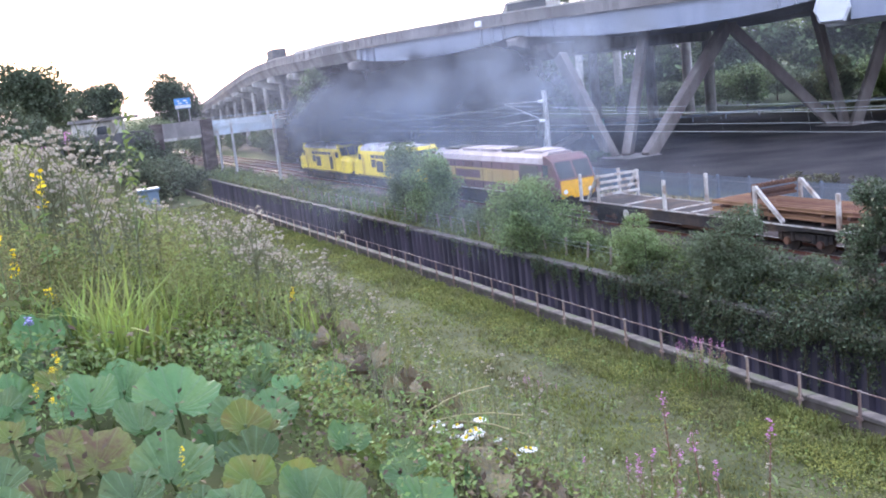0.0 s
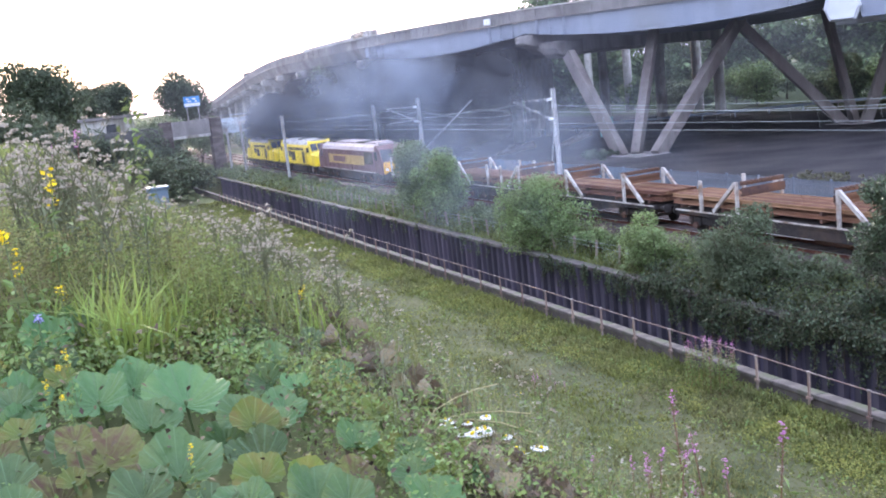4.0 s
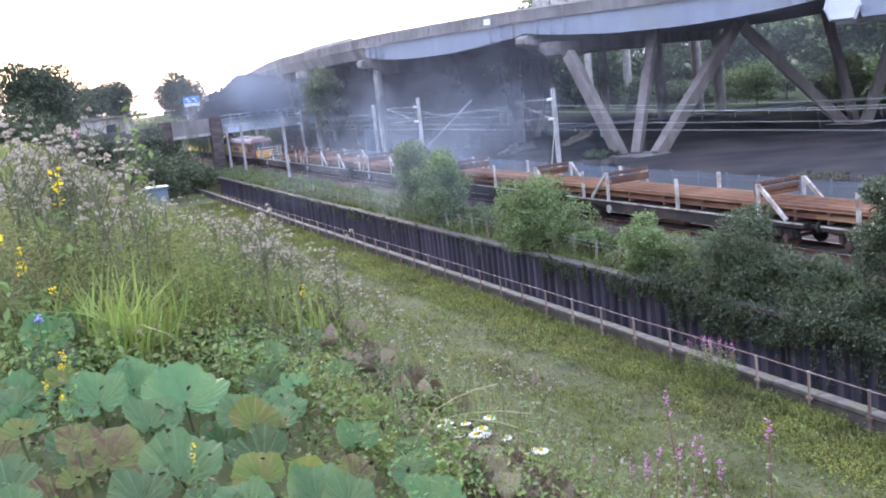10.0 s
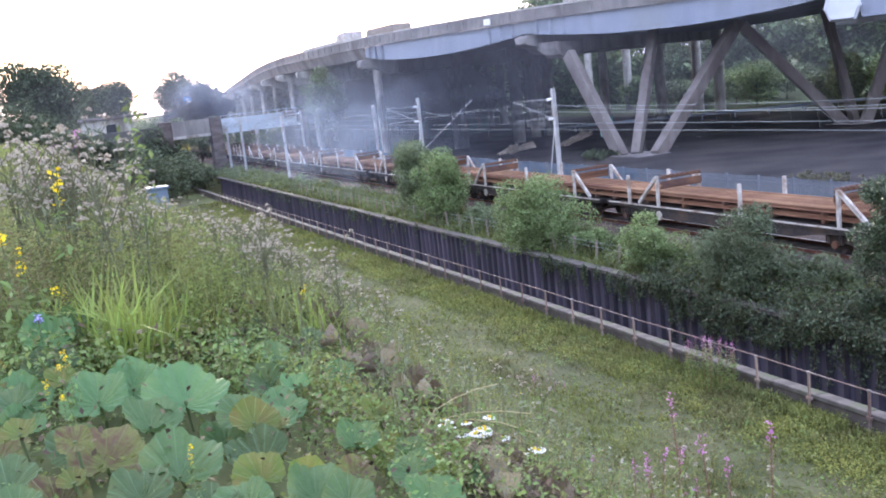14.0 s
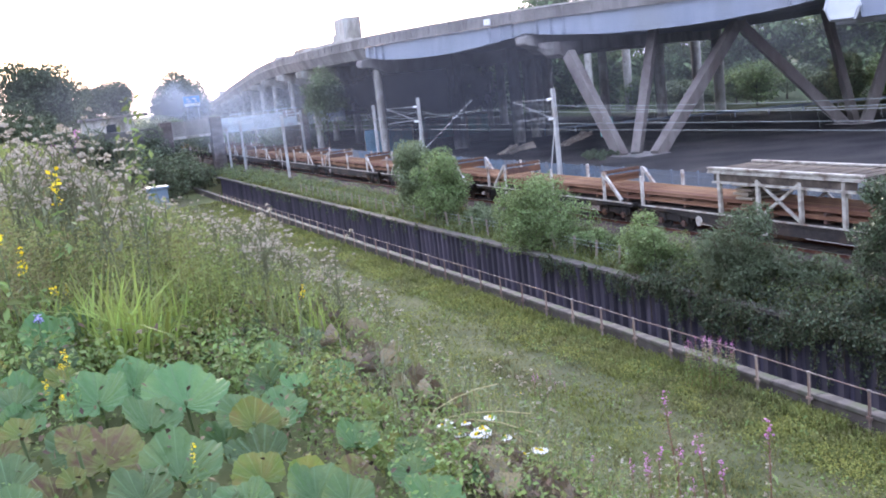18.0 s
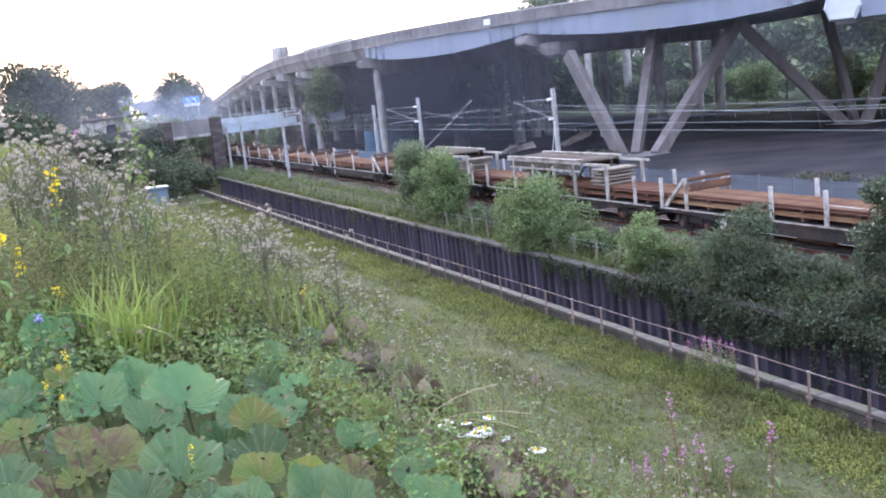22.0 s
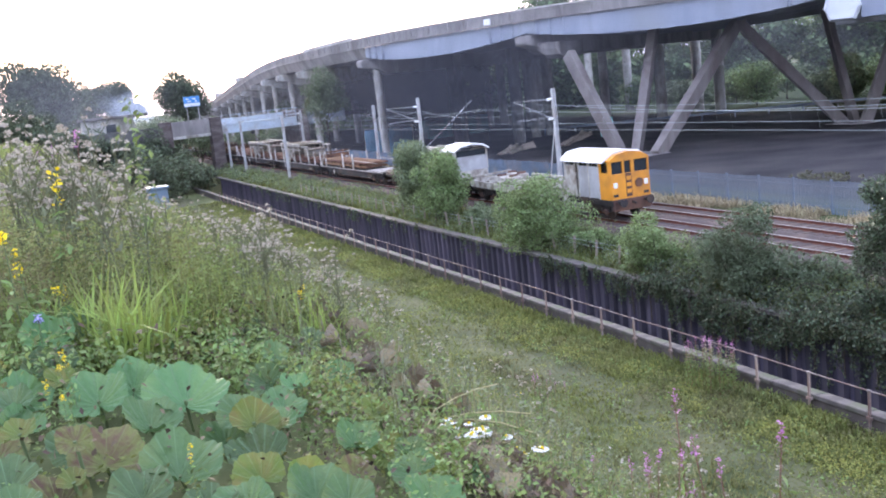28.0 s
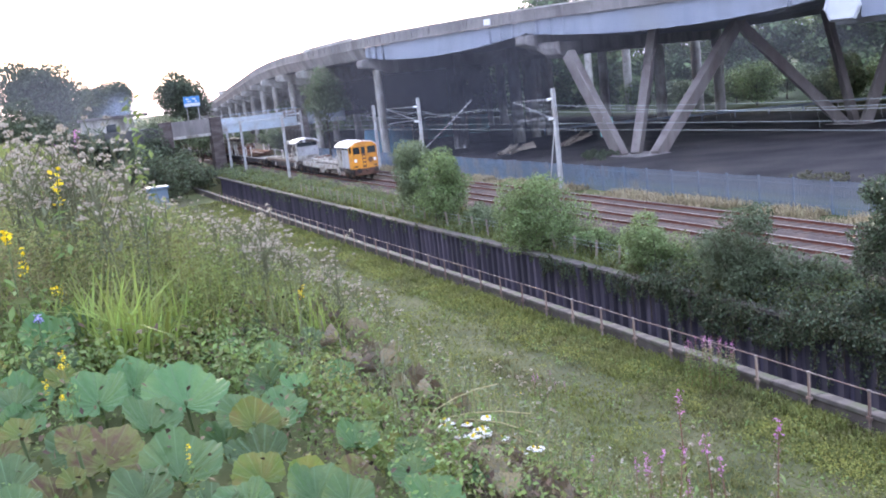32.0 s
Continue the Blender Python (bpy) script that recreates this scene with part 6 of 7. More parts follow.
stuff("leafy_weeds", items("leafy_weeds", np.concatenate([kites(leafy_clumps(330, -1.0, 2.6, 7.8, 14, 0.3, 0.65, 26, 0.07), 0.052, 0.3, 0.4), kites(leafy_clumps(520, 1.4, 5.5, 4.2, 17, 0.3, 0.65, 34, 0.08), 0.045, 0.3, 0.4), kites(leafy_clumps(260, -1.0, 1.6, 5.8, 7.6, 0.2, 0.5, 24, 0.07), 0.05, 0.3, 0.5)]), KITE),
      HERB, "leafy weeds crowding the slope", "weeds")
stuff("yellowing_weeds", items("yellowing_weeds", np.concatenate([kites(leafy_clumps(200, -1.0, 2.6, 7.0, 16, 0.3, 0.75, 22, 0.06), 0.05, 0.3, 0.5), kites(leafy_clumps(260, 1.2, 4.5, 4.0, 14, 0.2, 0.5, 28, 0.08), 0.042, 0.3, 0.5)]), KITE),
      LEAF_LIGHT, "yellow-green weeds on the slope", "weeds")
stuff("browned_weeds", items("browned_weeds", np.concatenate([kites(leafy_clumps(230, 0.9, 4.0, 4.0, 12, 0.15, 0.45, 20, 0.09), 0.032, 0.3, 0.6), kites(leafy_clumps(60, 0.0, 2.5, 6.0, 12, 0.3, 0.6, 18, 0.06), 0.06, 0.3, 0.5)]), KITE),
      LITTER, "brown withered dock and weeds on the slope", "weeds")
P = np.concatenate([scatter(5200, 1.5, 8.5, 4.6, 24), scatter(2600, -1, 4, 8, 26)])
stuff("dry_stems", items("dry_stems", blades(P, RNG.uniform(0.4, 0.95, len(P)), np.full(len(P), 0.0032), 0.3), BLADE), HERB_GREY, "thin dry grass stems on the slope", "grass")

stuff("strip_weeds", items("strip_weeds", np.concatenate([kites(leafy_clumps(420, 16.4, 19.3, 15, 80, 0.1, 0.4, 26, 0.16), 0.075, 0.2, 0.6), kites(leafy_clumps(200, 12.0, 16.0, 16, 70, 0.08, 0.3, 22, 0.2), 0.07, 0.2, 0.6)]), KITE),
      STRIP_LEAF, "low yellow-green weeds on the strip", "weeds")
stuff("strip_scrub", items("strip_scrub", np.concatenate([kites(leafy_clumps(160, 15.5, 19.2, 15, 70, 0.15, 0.5, 22, 0.2), 0.11, 0.2, 0.5), kites(leafy_clumps(220, 9.5, 13.5, 14, 60, 0.2, 0.6, 24, 0.2), 0.1, 0.2, 0.5)]), KITE),
      HERB, "low green weeds on the strip and slope foot", "weeds")

slope = leafy_clumps(1500, 2.6, 11.5, 5.5, 32, 0.25, 0.85, 26, 0.13)
pick = RNG.uniform(size=len(slope))
d = np.hypot(slope[:, 0], slope[:, 1])
for nm, sel, mt, lb in (("slope_weeds", pick < 0.4, HERB_GREY, "grey-green seeding weeds on the slope"), ("slope_herbs", (pick >= 0.4) & (pick < 0.75), HERB, "green herbs on the slope"),
                        ("straw_weeds", (pick >= 0.75) & (pick < 0.9), GRASS_DRY, "straw-coloured dead stalks on the slope"), ("lime_weeds", pick >= 0.9, LEAF_LIGHT, "yellow-green weeds on the slope")):
    stuff(nm, items(nm, kites(slope[sel], 0.024 + 0.0022 * d[sel], 0.2, 0.4), KITE), mt, lb, "weeds")
P = slope[RNG.uniform(size=len(slope)) < 0.05]
stuff("seed_fluff", items("seed_fluff", kites(P + np.array([0, 0, 0.08]), 0.035, 0.0, 0.9), KITE), DOWN, "whitish seed fluff on the slope weeds", "seed fluff")

# butterbur: broad rounded leaves on stalks
BUTTERBUR = mat("butterbur_leaf", (0.095, 0.178, 0.062), (0.07, 0.142, 0.046), 0.42, scale=5, spread=0.5, per_object=0.35, trans=0.25, bump=0, spec=0.4, stain=(0.125, 0.19, 0.06), stain_scale=0.9)
BUTTERBUR_OLD = mat("butterbur_leaf_old", (0.165, 0.185, 0.055), (0.125, 0.125, 0.045), 0.7, scale=7, per_object=0.25, trans=0.2, bump=0, stain=(0.115, 0.07, 0.045), stain_scale=2.2)
BUTTERBUR_LIME = mat("butterbur_leaf_lime", (0.165, 0.225, 0.05), (0.12, 0.18, 0.04), 0.45, scale=5, spread=0.5, per_object=0.3, trans=0.3, bump=0, stain=(0.2, 0.19, 0.05), stain_scale=1.2)
def add_veins(m, colour, count=13):
    """Pale veins that run out from the stalk."""
    n, l = m.node_tree.nodes, m.node_tree.links
    b = n["Principled BSDF"]
    src = b.inputs["Base Color"].links[0].from_socket
    co = n.new("ShaderNodeTexCoord")
    gr = n.new("ShaderNodeTexGradient")
    gr.gradient_type = "RADIAL"
    l.new(co.outputs["Object"], gr.inputs[0])
    mu = n.new("ShaderNodeMath")
    mu.operation, mu.inputs[1].default_value = "MULTIPLY", count
    l.new(gr.outputs[1], mu.inputs[0])
    pp = n.new("ShaderNodeMath")
    pp.operation, pp.inputs[1].default_value = "PINGPONG", 0.5
    l.new(mu.outputs[0], pp.inputs[0])
    rp = n.new("ShaderNodeValToRGB")
    rp.color_ramp.elements[0].position, rp.color_ramp.elements[1].position = 0.015, 0.07
    rp.color_ramp.elements[0].color, rp.color_ramp.elements[1].color = (1, 1, 1, 1), (0, 0, 0, 1)
    l.new(pp.outputs[0], rp.inputs[0])
    mx = n.new("ShaderNodeMixRGB")
    mx.inputs[2].default_value = (*colour, 1)
    l.new(rp.outputs[0], mx.inputs[0])
    l.new(src, mx.inputs[1])
    l.new(mx.outputs[0], b.inputs["Base Color"])
    # the blade is puckered between a net of finer veins
    net = n.new("ShaderNodeTexVoronoi")
    net.feature = "DISTANCE_TO_EDGE"
    net.inputs["Scale"].default_value = 7.5
    l.new(co.outputs["Object"], net.inputs["Vector"])
    bp = n.new("ShaderNodeBump")
    bp.inputs["Strength"].default_value, bp.inputs["Distance"].default_value = 0.3, 0.03
    l.new(net.outputs["Distance"], bp.inputs["Height"])
    l.new(bp.outputs[0], b.inputs["Normal"])


add_veins(BUTTERBUR, (0.12, 0.205, 0.09))
add_veins(BUTTERBUR_LIME, (0.2, 0.25, 0.085))
add_veins(BUTTERBUR_OLD, (0.18, 0.19, 0.075))
STALK = mat("green_stalk", (0.13, 0.17, 0.07), (0.1, 0.13, 0.06), 0.7, bump=0)


def broad_leaf(r, cup, seed):
    """A kidney-shaped leaf with radiating folds and a wavy, toothed rim."""
    rnd = random.Random(seed)
    m = M()
    n, rings = 72, 9
    ph, q = rnd.uniform(0, 6), rnd.uniform(0.6, 1.2)
    v = [(0, 0, 0)]
    for k in range(1, rings + 1):
        u = k / rings
        for i in range(n):
            a = -math.pi * 0.95 + 2 * math.pi * 0.95 * i / (n - 1)
            lobe = 1.0 - 0.16 * max(0.0, -math.cos(a)) ** 6
            rim = lobe * (1 + 0.035 * math.sin(5 * a + ph) + 0.018 * math.sin(23 * a)) * (0.93 + 0.1 * math.cos(a))
            rr = r * u * rim
            z = cup * r * u * u + (0.13 * math.sin(3 * a + ph) + 0.07 * math.sin(5 * a + 2.3 * ph)) * r * u ** 2 * q + 0.1 * r * u ** 0.8 * abs(math.cos(8.5 * a + 0.4 * math.sin(2 * a + ph))) - 0.13 * r * max(0, u - 0.7) * (1 + math.sin(3 * a + 2 * ph)) * 2
            v.append((rr * math.cos(a), rr * math.sin(a), z))
    f = [(0, 1 + i, 2 + i) for i in range(n - 1)]
    for k in range(rings - 1):
        b = 1 + k * n
        f += [(b + i, b + n + i, b + n + i + 1, b + i + 1) for i in range(n - 1)]
    m.v, m.f = v, f
    return m.mesh("leaf", True)


LEAVES = [broad_leaf(1.0, c, s) for s, c in enumerate((0.46, 0.36, 0.55, 0.3, 0.4))]


def butterbur(x, y, z, r, tilt, turn, old=0):
    gz = ground_z(x, y)
    g = thing("butterbur", ("broad wavy-edged green butterbur leaf", "broad wavy-edged butterbur leaf turning yellow and brown", "broad wavy-edged lime green butterbur leaf")[old], "plant", "butterbur plants", at=pose(x, y, gz))
    me = LEAVES[random.randrange(len(LEAVES))].copy()
    z -= 0.1
    part("leaf", me, (BUTTERBUR, BUTTERBUR_OLD, BUTTERBUR_LIME)[old], g, at=pose(0, 0, max(0.06, z - gz - 0.15 * r), tilt[0] * 0.95, tilt[1], 0) @ pose(0, 0, 0, 0, 0, turn + 190) @ Matrix.Diagonal((r, r, r, 1)))
    part("stalk", M().bar((0.03, 0.05, -0.05), (0, 0, max(0.05, z - gz - 0.005)), 0.009, n=6), STALK, g)


for x, y, z, r, tx, ty, tz, old in (
        (0.60, 5.45, 7.22, 0.25, 24, 8, -100, 0), (0.36, 5.75, 7.27, 0.19, 34, -18, -120, 0), (0.38, 5.2, 7.2, 0.17, 20, 20, -60, 0), (-0.05, 6.6, 7.25, 0.19, 25, 0, -90, 0),
        (-0.28, 8.6, 7.3, 0.17, 30, 5, -80, 0), (0.42, 4.5, 7.15, 0.2, 24, 10, -110, 0), (0.62, 4.0, 7.12, 0.14, 24, -10, -70, 0), (0.0, 5.0, 7.2, 0.14, 38, 10, -40, 0),
        (0.23, 4.3, 7.15, 0.15, 22, 0, -100, 0), (1.10, 5.3, 7.1, 0.14, 30, 12, -95, 0), (0.82, 4.6, 7.1, 0.16, 26, -8, -60, 0), (-0.25, 5.6, 7.22, 0.13, 20, 25, -90, 0),
        (-0.3, 4.6, 7.18, 0.17, 25, -15, -120, 0), (1.28, 4.55, 7.08, 0.12, 30, 10, -90, 0), (1.12, 5.75, 7.14, 0.12, 34, -20, -60, 0), (0.92, 4.0, 7.08, 0.15, 30, 12, -90, 0),
        (0.12, 4.75, 7.05, 0.19, 30, 10, -90, 1), (0.48, 4.05, 7.05, 0.13, 20, 0, -100, 0), (-0.1, 4.35, 7.1, 0.15, 26, 10, -70, 1), (1.4, 4.5, 7.0, 0.13, 35, -10, -80, 2),
        (1.36, 3.75, 7.02, 0.16, 30, 20, -50, 0), (0.72, 5.0, 6.98, 0.14, 35, 0, -90, 0), (-0.35, 5.2, 7.1, 0.16, 30, 10, -90, 1), (0.9, 5.2, 7.0, 0.13, 28, 0, -130, 0),
        (0.84, 4.8, 7.22, 0.13, 40, 10, -95, 2), (0.75, 4.3, 7.1, 0.13, 34, -10, -80, 2), (0.92, 4.15, 7.12, 0.1, 50, 15, -60, 2), (1.02, 3.85, 7.1, 0.12, 38, 0, -100, 0), (1.62, 5.2, 6.98, 0.12, 36, 10, -80, 2), (1.7, 6.2, 6.95, 0.11, 38, -10, -100, 0),
        (1.85, 7.4, 6.9, 0.13, 40, 0, -90, 0), (1.92, 4.75, 6.75, 0.13, 40, 20, -70, 2), (2.02, 4.6, 6.7, 0.11, 30, -10, -90, 0), (1.3, 6.3, 7.15, 0.1, 42, 10, -90, 0), (1.45, 4.1, 7.0, 0.12, 36, 0, -80, 2), (1.15, 4.2, 7.0, 0.11, 36, 0, -110, 1), (1.6, 4.6, 6.9, 0.1, 40, 10, -60, 0)):
    butterbur(x, y, z, r, (tx, ty), tz, old)
for x, y, z, r, tx, ty in ((-0.05, 7.0, 7.38, 0.19, 36, 6), (0.12, 7.2, 7.42, 0.13, 60, 25), (0.16, 5.6, 7.28, 0.2, 30, -12), (-0.22, 5.9, 7.3, 0.17, 34, 14)):
    butterbur(x, y, z, r, (tx, ty), -95)
for k in range(26):
    x, y = random.uniform(-0.6, 1.8), random.uniform(3.9, 8.0)
    if x > 1.5 and y < 4.6:
        continue
    butterbur(x, y, ground_z(x, y) + random.uniform(0.25, 0.36), random.uniform(0.07, 0.14), (random.uniform(15, 40), random.uniform(-20, 20)), random.uniform(-150, -30), int(random.random() < 0.12) or 2 * int(random.random() < 0.2))

# dead curled leaves where the slope breaks
DEAD_LEAF = mat("dead_broad_leaf", (0.30, 0.235, 0.135), (0.12, 0.1, 0.075), 0.85, scale=6, spread=0.6, per_object=0.45, trans=0.12, bump=0.5, stain=(0.2, 0.185, 0.14), stain_scale=3)
CURLED = [broad_leaf(1.0, c, s + 20) for s, c in enumerate((1.0, 0.7, 1.3))]
for k in range(84):
    y = 3.7 * (9.5 / 3.7) ** random.random()
    x = random.gauss(2.12, 0.2) + 0.04 * (y - 5)
    g = thing("dead_leaf", "curled brown dead butterbur leaf on the slope", "leaf", "dead leaves", at=pose(x, y, ground_z(x, y) + random.uniform(0.1, 0.34) + (0.14 if y > 5.6 else 0)))
    part("blade", CURLED[k % 3].copy(), DEAD_LEAF, g, at=pose(0, 0, 0, random.uniform(20, 80), random.uniform(-50, 50), random.uniform(0, 360)) @ Matrix.Diagonal((random.uniform(0.07, 0.13), random.uniform(0.05, 0.1), 0.08, 1)))
    part("stalk", M().bar((0, 0, 0), (random.uniform(-0.08, 0.08), random.uniform(-0.08, 0.08), -0.4), 0.006, n=5), DEAD_LEAF, g)

# thistles gone to seed
SEED = mat("thistle_down", (0.52, 0.47, 0.40), (0.3, 0.265, 0.21), 0.9, scale=4, island=0.25, trans=0.35, bump=0)
THISTLE = mat("thistle_stem", (0.13, 0.135, 0.07), (0.1, 0.1, 0.055), 0.85, scale=5, bump=0)
FLOWER_YELLOW = mat("yellow_petal", (0.80, 0.62, 0.02), (0.72, 0.52, 0.02), 0.6, scale=8, island=0.2, trans=0.3, bump=0)
POD = mat("willowherb_pod", (0.27, 0.17, 0.16), (0.2, 0.15, 0.11), 0.8, scale=8, island=0.3, trans=0.2, bump=0)
FLOWER_PINK = mat("pink_petal", (0.50, 0.22, 0.43), (0.40, 0.17, 0.34), 0.6, scale=8, island=0.3, trans=0.3, bump=0)
FLOWER_WHITE = mat("white_petal", (0.85, 0.85, 0.82), (0.78, 0.78, 0.76), 0.6, scale=8, trans=0.3, bump=0)
RED_STEM = mat("reddish_stem", (0.2, 0.08, 0.06), (0.14, 0.1, 0.05), 0.7, bump=0)


def tufts(P, r, k=16):
    """Fluffy seed heads: fine spokes round each place."""
    P = np.repeat(np.asarray(P), k, 0)
    n = len(P)
    d = RNG.normal(size=(n, 3))
    d[:, 2] = np.abs(d[:, 2]) * 0.9 - 0.15
    d /= np.linalg.norm(d, axis=1)[:, None]
    s = np.cross(d, RNG.normal(size=(n, 3)))
    s /= np.linalg.norm(s, axis=1)[:, None]
    L = (r * RNG.uniform(0.6, 1.1, n))[:, None]
    return np.stack([P, P + d * L * 0.8 - s * L * 0.3, P + d * L, P + d * L * 0.8 + s * L * 0.3], 1)


def thistle(h, seed):
    rnd = random.Random(seed)
    g = thing("thistle", "tall thistle gone to fluffy grey-white seed", "plant", "seeding thistles", at=pose(0, 0, -50))
    m = M()
    m.bar((0, 0, -0.1), (0.02, 0.01, h * 0.6), 0.008, n=5, r1=0.006).bar((0.02, 0.01, h * 0.6), (0.04, 0.0, h * 0.97), 0.006, n=5, r1=0.003)
    heads = [(0.04, 0, h)]
    lv = []
    for k in range(6):
        u = rnd.uniform(0.5, 0.95)
        a = rnd.uniform(0, 6.28)
        L = rnd.uniform(0.12, 0.3) * (1.2 - u * 0.5)
        b = (0.02 + L * 0.75 * math.cos(a), L * 0.75 * math.sin(a), h * u + L)
        part("branch", M().bar((0.02, 0.005, h * u), b, 0.004, n=5, r1=0.003), THISTLE, g)
        for _ in range(rnd.randrange(1, 4)):
            heads.append((b[0] + rnd.uniform(-0.05, 0.05), b[1] + rnd.uniform(-0.05, 0.05), b[2] + rnd.uniform(-0.05, 0.04)))
    for k in range(30):
        u = rnd.uniform(0.1, 0.85)
        a = rnd.uniform(0, 6.28)
        lv.append((0.045 * math.cos(a), 0.045 * math.sin(a), h * u))
    part("stem", m, THISTLE, g)
    stuffed("leaves", items("leaves", kites(lv, 0.075, 0.3, 0.22), KITE), HERB_GREY, g)
    tagged(part("seed_head", items("seed_head", tufts(heads, 0.025, 16), [(0, 1, 2, 3)]), SEED, g, "fluffy seed heads"), kind="stuff")
    return g


def place_copies(masters, spots):
    """Sets the masters and then copies of them at the places."""
    out = []
    for i, (x, y, s, turn) in enumerate(spots):
        mst = masters[i % len(masters)]
        m = pose(x, y, ground_z(x, y), random.uniform(-5, 5), random.uniform(-5, 5), turn)
        if i < len(masters):
            mst.scale = (s, s, s)
            mst.matrix_basis = m @ Matrix.Diagonal((s, s, s, 1))
            out.append(mst)
        else:
            c = copy_thing(mst, m)
            c.scale = (s, s, s)
            out.append(c)
    return out


spots = []
for count, x0, x1, y0, y1, s0, s1 in ((14, -0.4, 1.05, 8.4, 11.5, 1.15, 1.5), (13, 1.0, 2.6, 8.4, 11.5, 0.8, 1.05), (5, -0.6, 2.0, 12.0, 17.0, 0.9, 1.15), (12, 2.4, 4.4, 8.5, 13.5, 0.8, 1.05)):
    for _ in range(count):
        cx, cy = random.uniform(x0, x1), random.uniform(y0, y1)
        for _ in range(3):                          # they stand in small stands
            spots.append((cx + random.gauss(0, 0.16), cy + random.gauss(0, 0.25), random.uniform(s0, s1), random.uniform(0, 360)))
THISTLES = place_copies([thistle(1.1, k) for k in range(5)], spots)


def ragwort(h, seed, tall=True):
    rnd = random.Random(seed)
    g = thing("yellow_wildflower", "yellow wildflower spike among the grass", "plant", "yellow flowers", at=pose(0, 0, -50))
    part("stem", M().bar((0, 0, -0.1), (0.02, 0, h), 0.006, n=5, r1=0.003), STALK, g)
    P = [(0.02 + rnd.gauss(0, 0.016), rnd.gauss(0, 0.016), h - rnd.uniform(0, 0.2) * (1.0 if tall else 0.4)) for _ in range(26)]
    stuffed("flower", items("flower", kites(P, 0.029, -0.2, 0.8), KITE), FLOWER_YELLOW, g, "yellow petals")
    lv = [(rnd.gauss(0, 0.05), rnd.gauss(0, 0.05), h * rnd.uniform(0.1, 0.75)) for _ in range(26)]
    stuffed("leaves", items("leaves", kites(lv, 0.1, 0.3, 0.35), KITE), HERB, g)
    return g


spots = [(0.08, 8.5, 1.5, 0), (-0.18, 7.2, 1.15, 40), (-0.09, 7.5, 0.98, 80), (0.08, 7.0, 0.72, 200), (0.15, 8.0, 0.58, 120), (0.48, 6.8, 0.45, 10), (2.03, 8.5, 0.65, 60), (2.06, 8.55, 0.6, 160),
         (0.06, 5.6, 0.48, 0), (0.03, 5.5, 0.42, 90), (0.43, 4.0, 0.4, 120), (0.5, 9.0, 0.4, 200), (-0.1, 5.3, 0.4, 20), (0.0, 5.1, 0.36, 250), (12.5, 26, 0.8, 0), (12.8, 26.4, 0.7, 50)]
YELLOWS = place_copies([ragwort(0.95, k, k % 2 == 0) for k in range(4)], spots)


def fireweed(h, seed):
    rnd = random.Random(seed)
    g = thing("fireweed", "rosebay willowherb with pink flowers and white seed fluff", "plant", "willowherb", at=pose(0, 0, -50))
    part("stem", M().bar((0, 0, -0.1), (0.03, 0, h * 0.6), 0.009, n=6, r1=0.007).bar((0.03, 0, h * 0.6), (0.05, 0.02, h), 0.007, n=6, r1=0.002), RED_STEM, g)
    lv = [(rnd.gauss(0.02, 0.06), rnd.gauss(0, 0.06), h * rnd.uniform(0.1, 0.75)) for _ in range(70)]
    stuffed("leaves", items("leaves", kites(lv, 0.13, 0.15, 0.22), KITE), HERB, g)
    P = [(0.05 + rnd.gauss(0, 0.022), 0.02 + rnd.gauss(0, 0.022), h * rnd.uniform(0.89, 1.0)) for _ in range(26)]
    stuffed("flower", items("flower", kites(P, 0.032, 0.0, 0.9), KITE), FLOWER_PINK, g, "pink flowers at the tip")
    P = np.array([(0.045, 0.015, h * rnd.uniform(0.58, 0.9)) for _ in range(60)])
    stuffed("pod", items("pod", blades(P, RNG.uniform(0.06, 0.12, len(P)), np.full(len(P), 0.0022), 0.9), BLADE), POD, g, "thin pinkish seed pods")
    P = [(0.04 + rnd.gauss(0, 0.05), rnd.gauss(0.01, 0.05), h * rnd.uniform(0.62, 0.86)) for _ in range(7)]
    stuffed("seed_fluff", items("seed_fluff", tufts(P, 0.03, 10), [(0, 1, 2, 3)]), SEED, g, "white seed fluff")
    return g


spots = [(3.71, 5.2, 0.80, 0), (3.78, 5.0, 0.735, 70), (4.28, 5.1, 0.88, 150), (3.29, 5.0, 0.50, 220), (3.26, 4.8, 0.515, 300), (3.49, 4.8, 0.48, 20), (3.85, 4.9, 0.65, 100), (3.12, 5.0, 0.41, 40)]
spots += [(18.5 + random.uniform(-0.5, 0.6), 24.4 + random.uniform(-0.9, 0.9), random.uniform(0.7, 0.95), random.uniform(0, 360)) for _ in range(26)]
spots += [(12.9 + random.uniform(-0.5, 0.5), 25 + random.uniform(-0.7, 0.7), random.uniform(0.6, 0.85), random.uniform(0, 360)) for _ in range(9)]
spots += [(random.uniform(-0.6, 0.6), random.uniform(12, 15), random.uniform(0.75, 0.95), random.uniform(0, 360)) for _ in range(4)]
spots += [(random.uniform(3.0, 4.4), random.uniform(4.7, 5.5), random.uniform(0.3, 0.5), random.uniform(0, 360)) for _ in range(12)]
FIREWEEDS = place_copies([fireweed(1.9, k) for k in range(4)], spots)


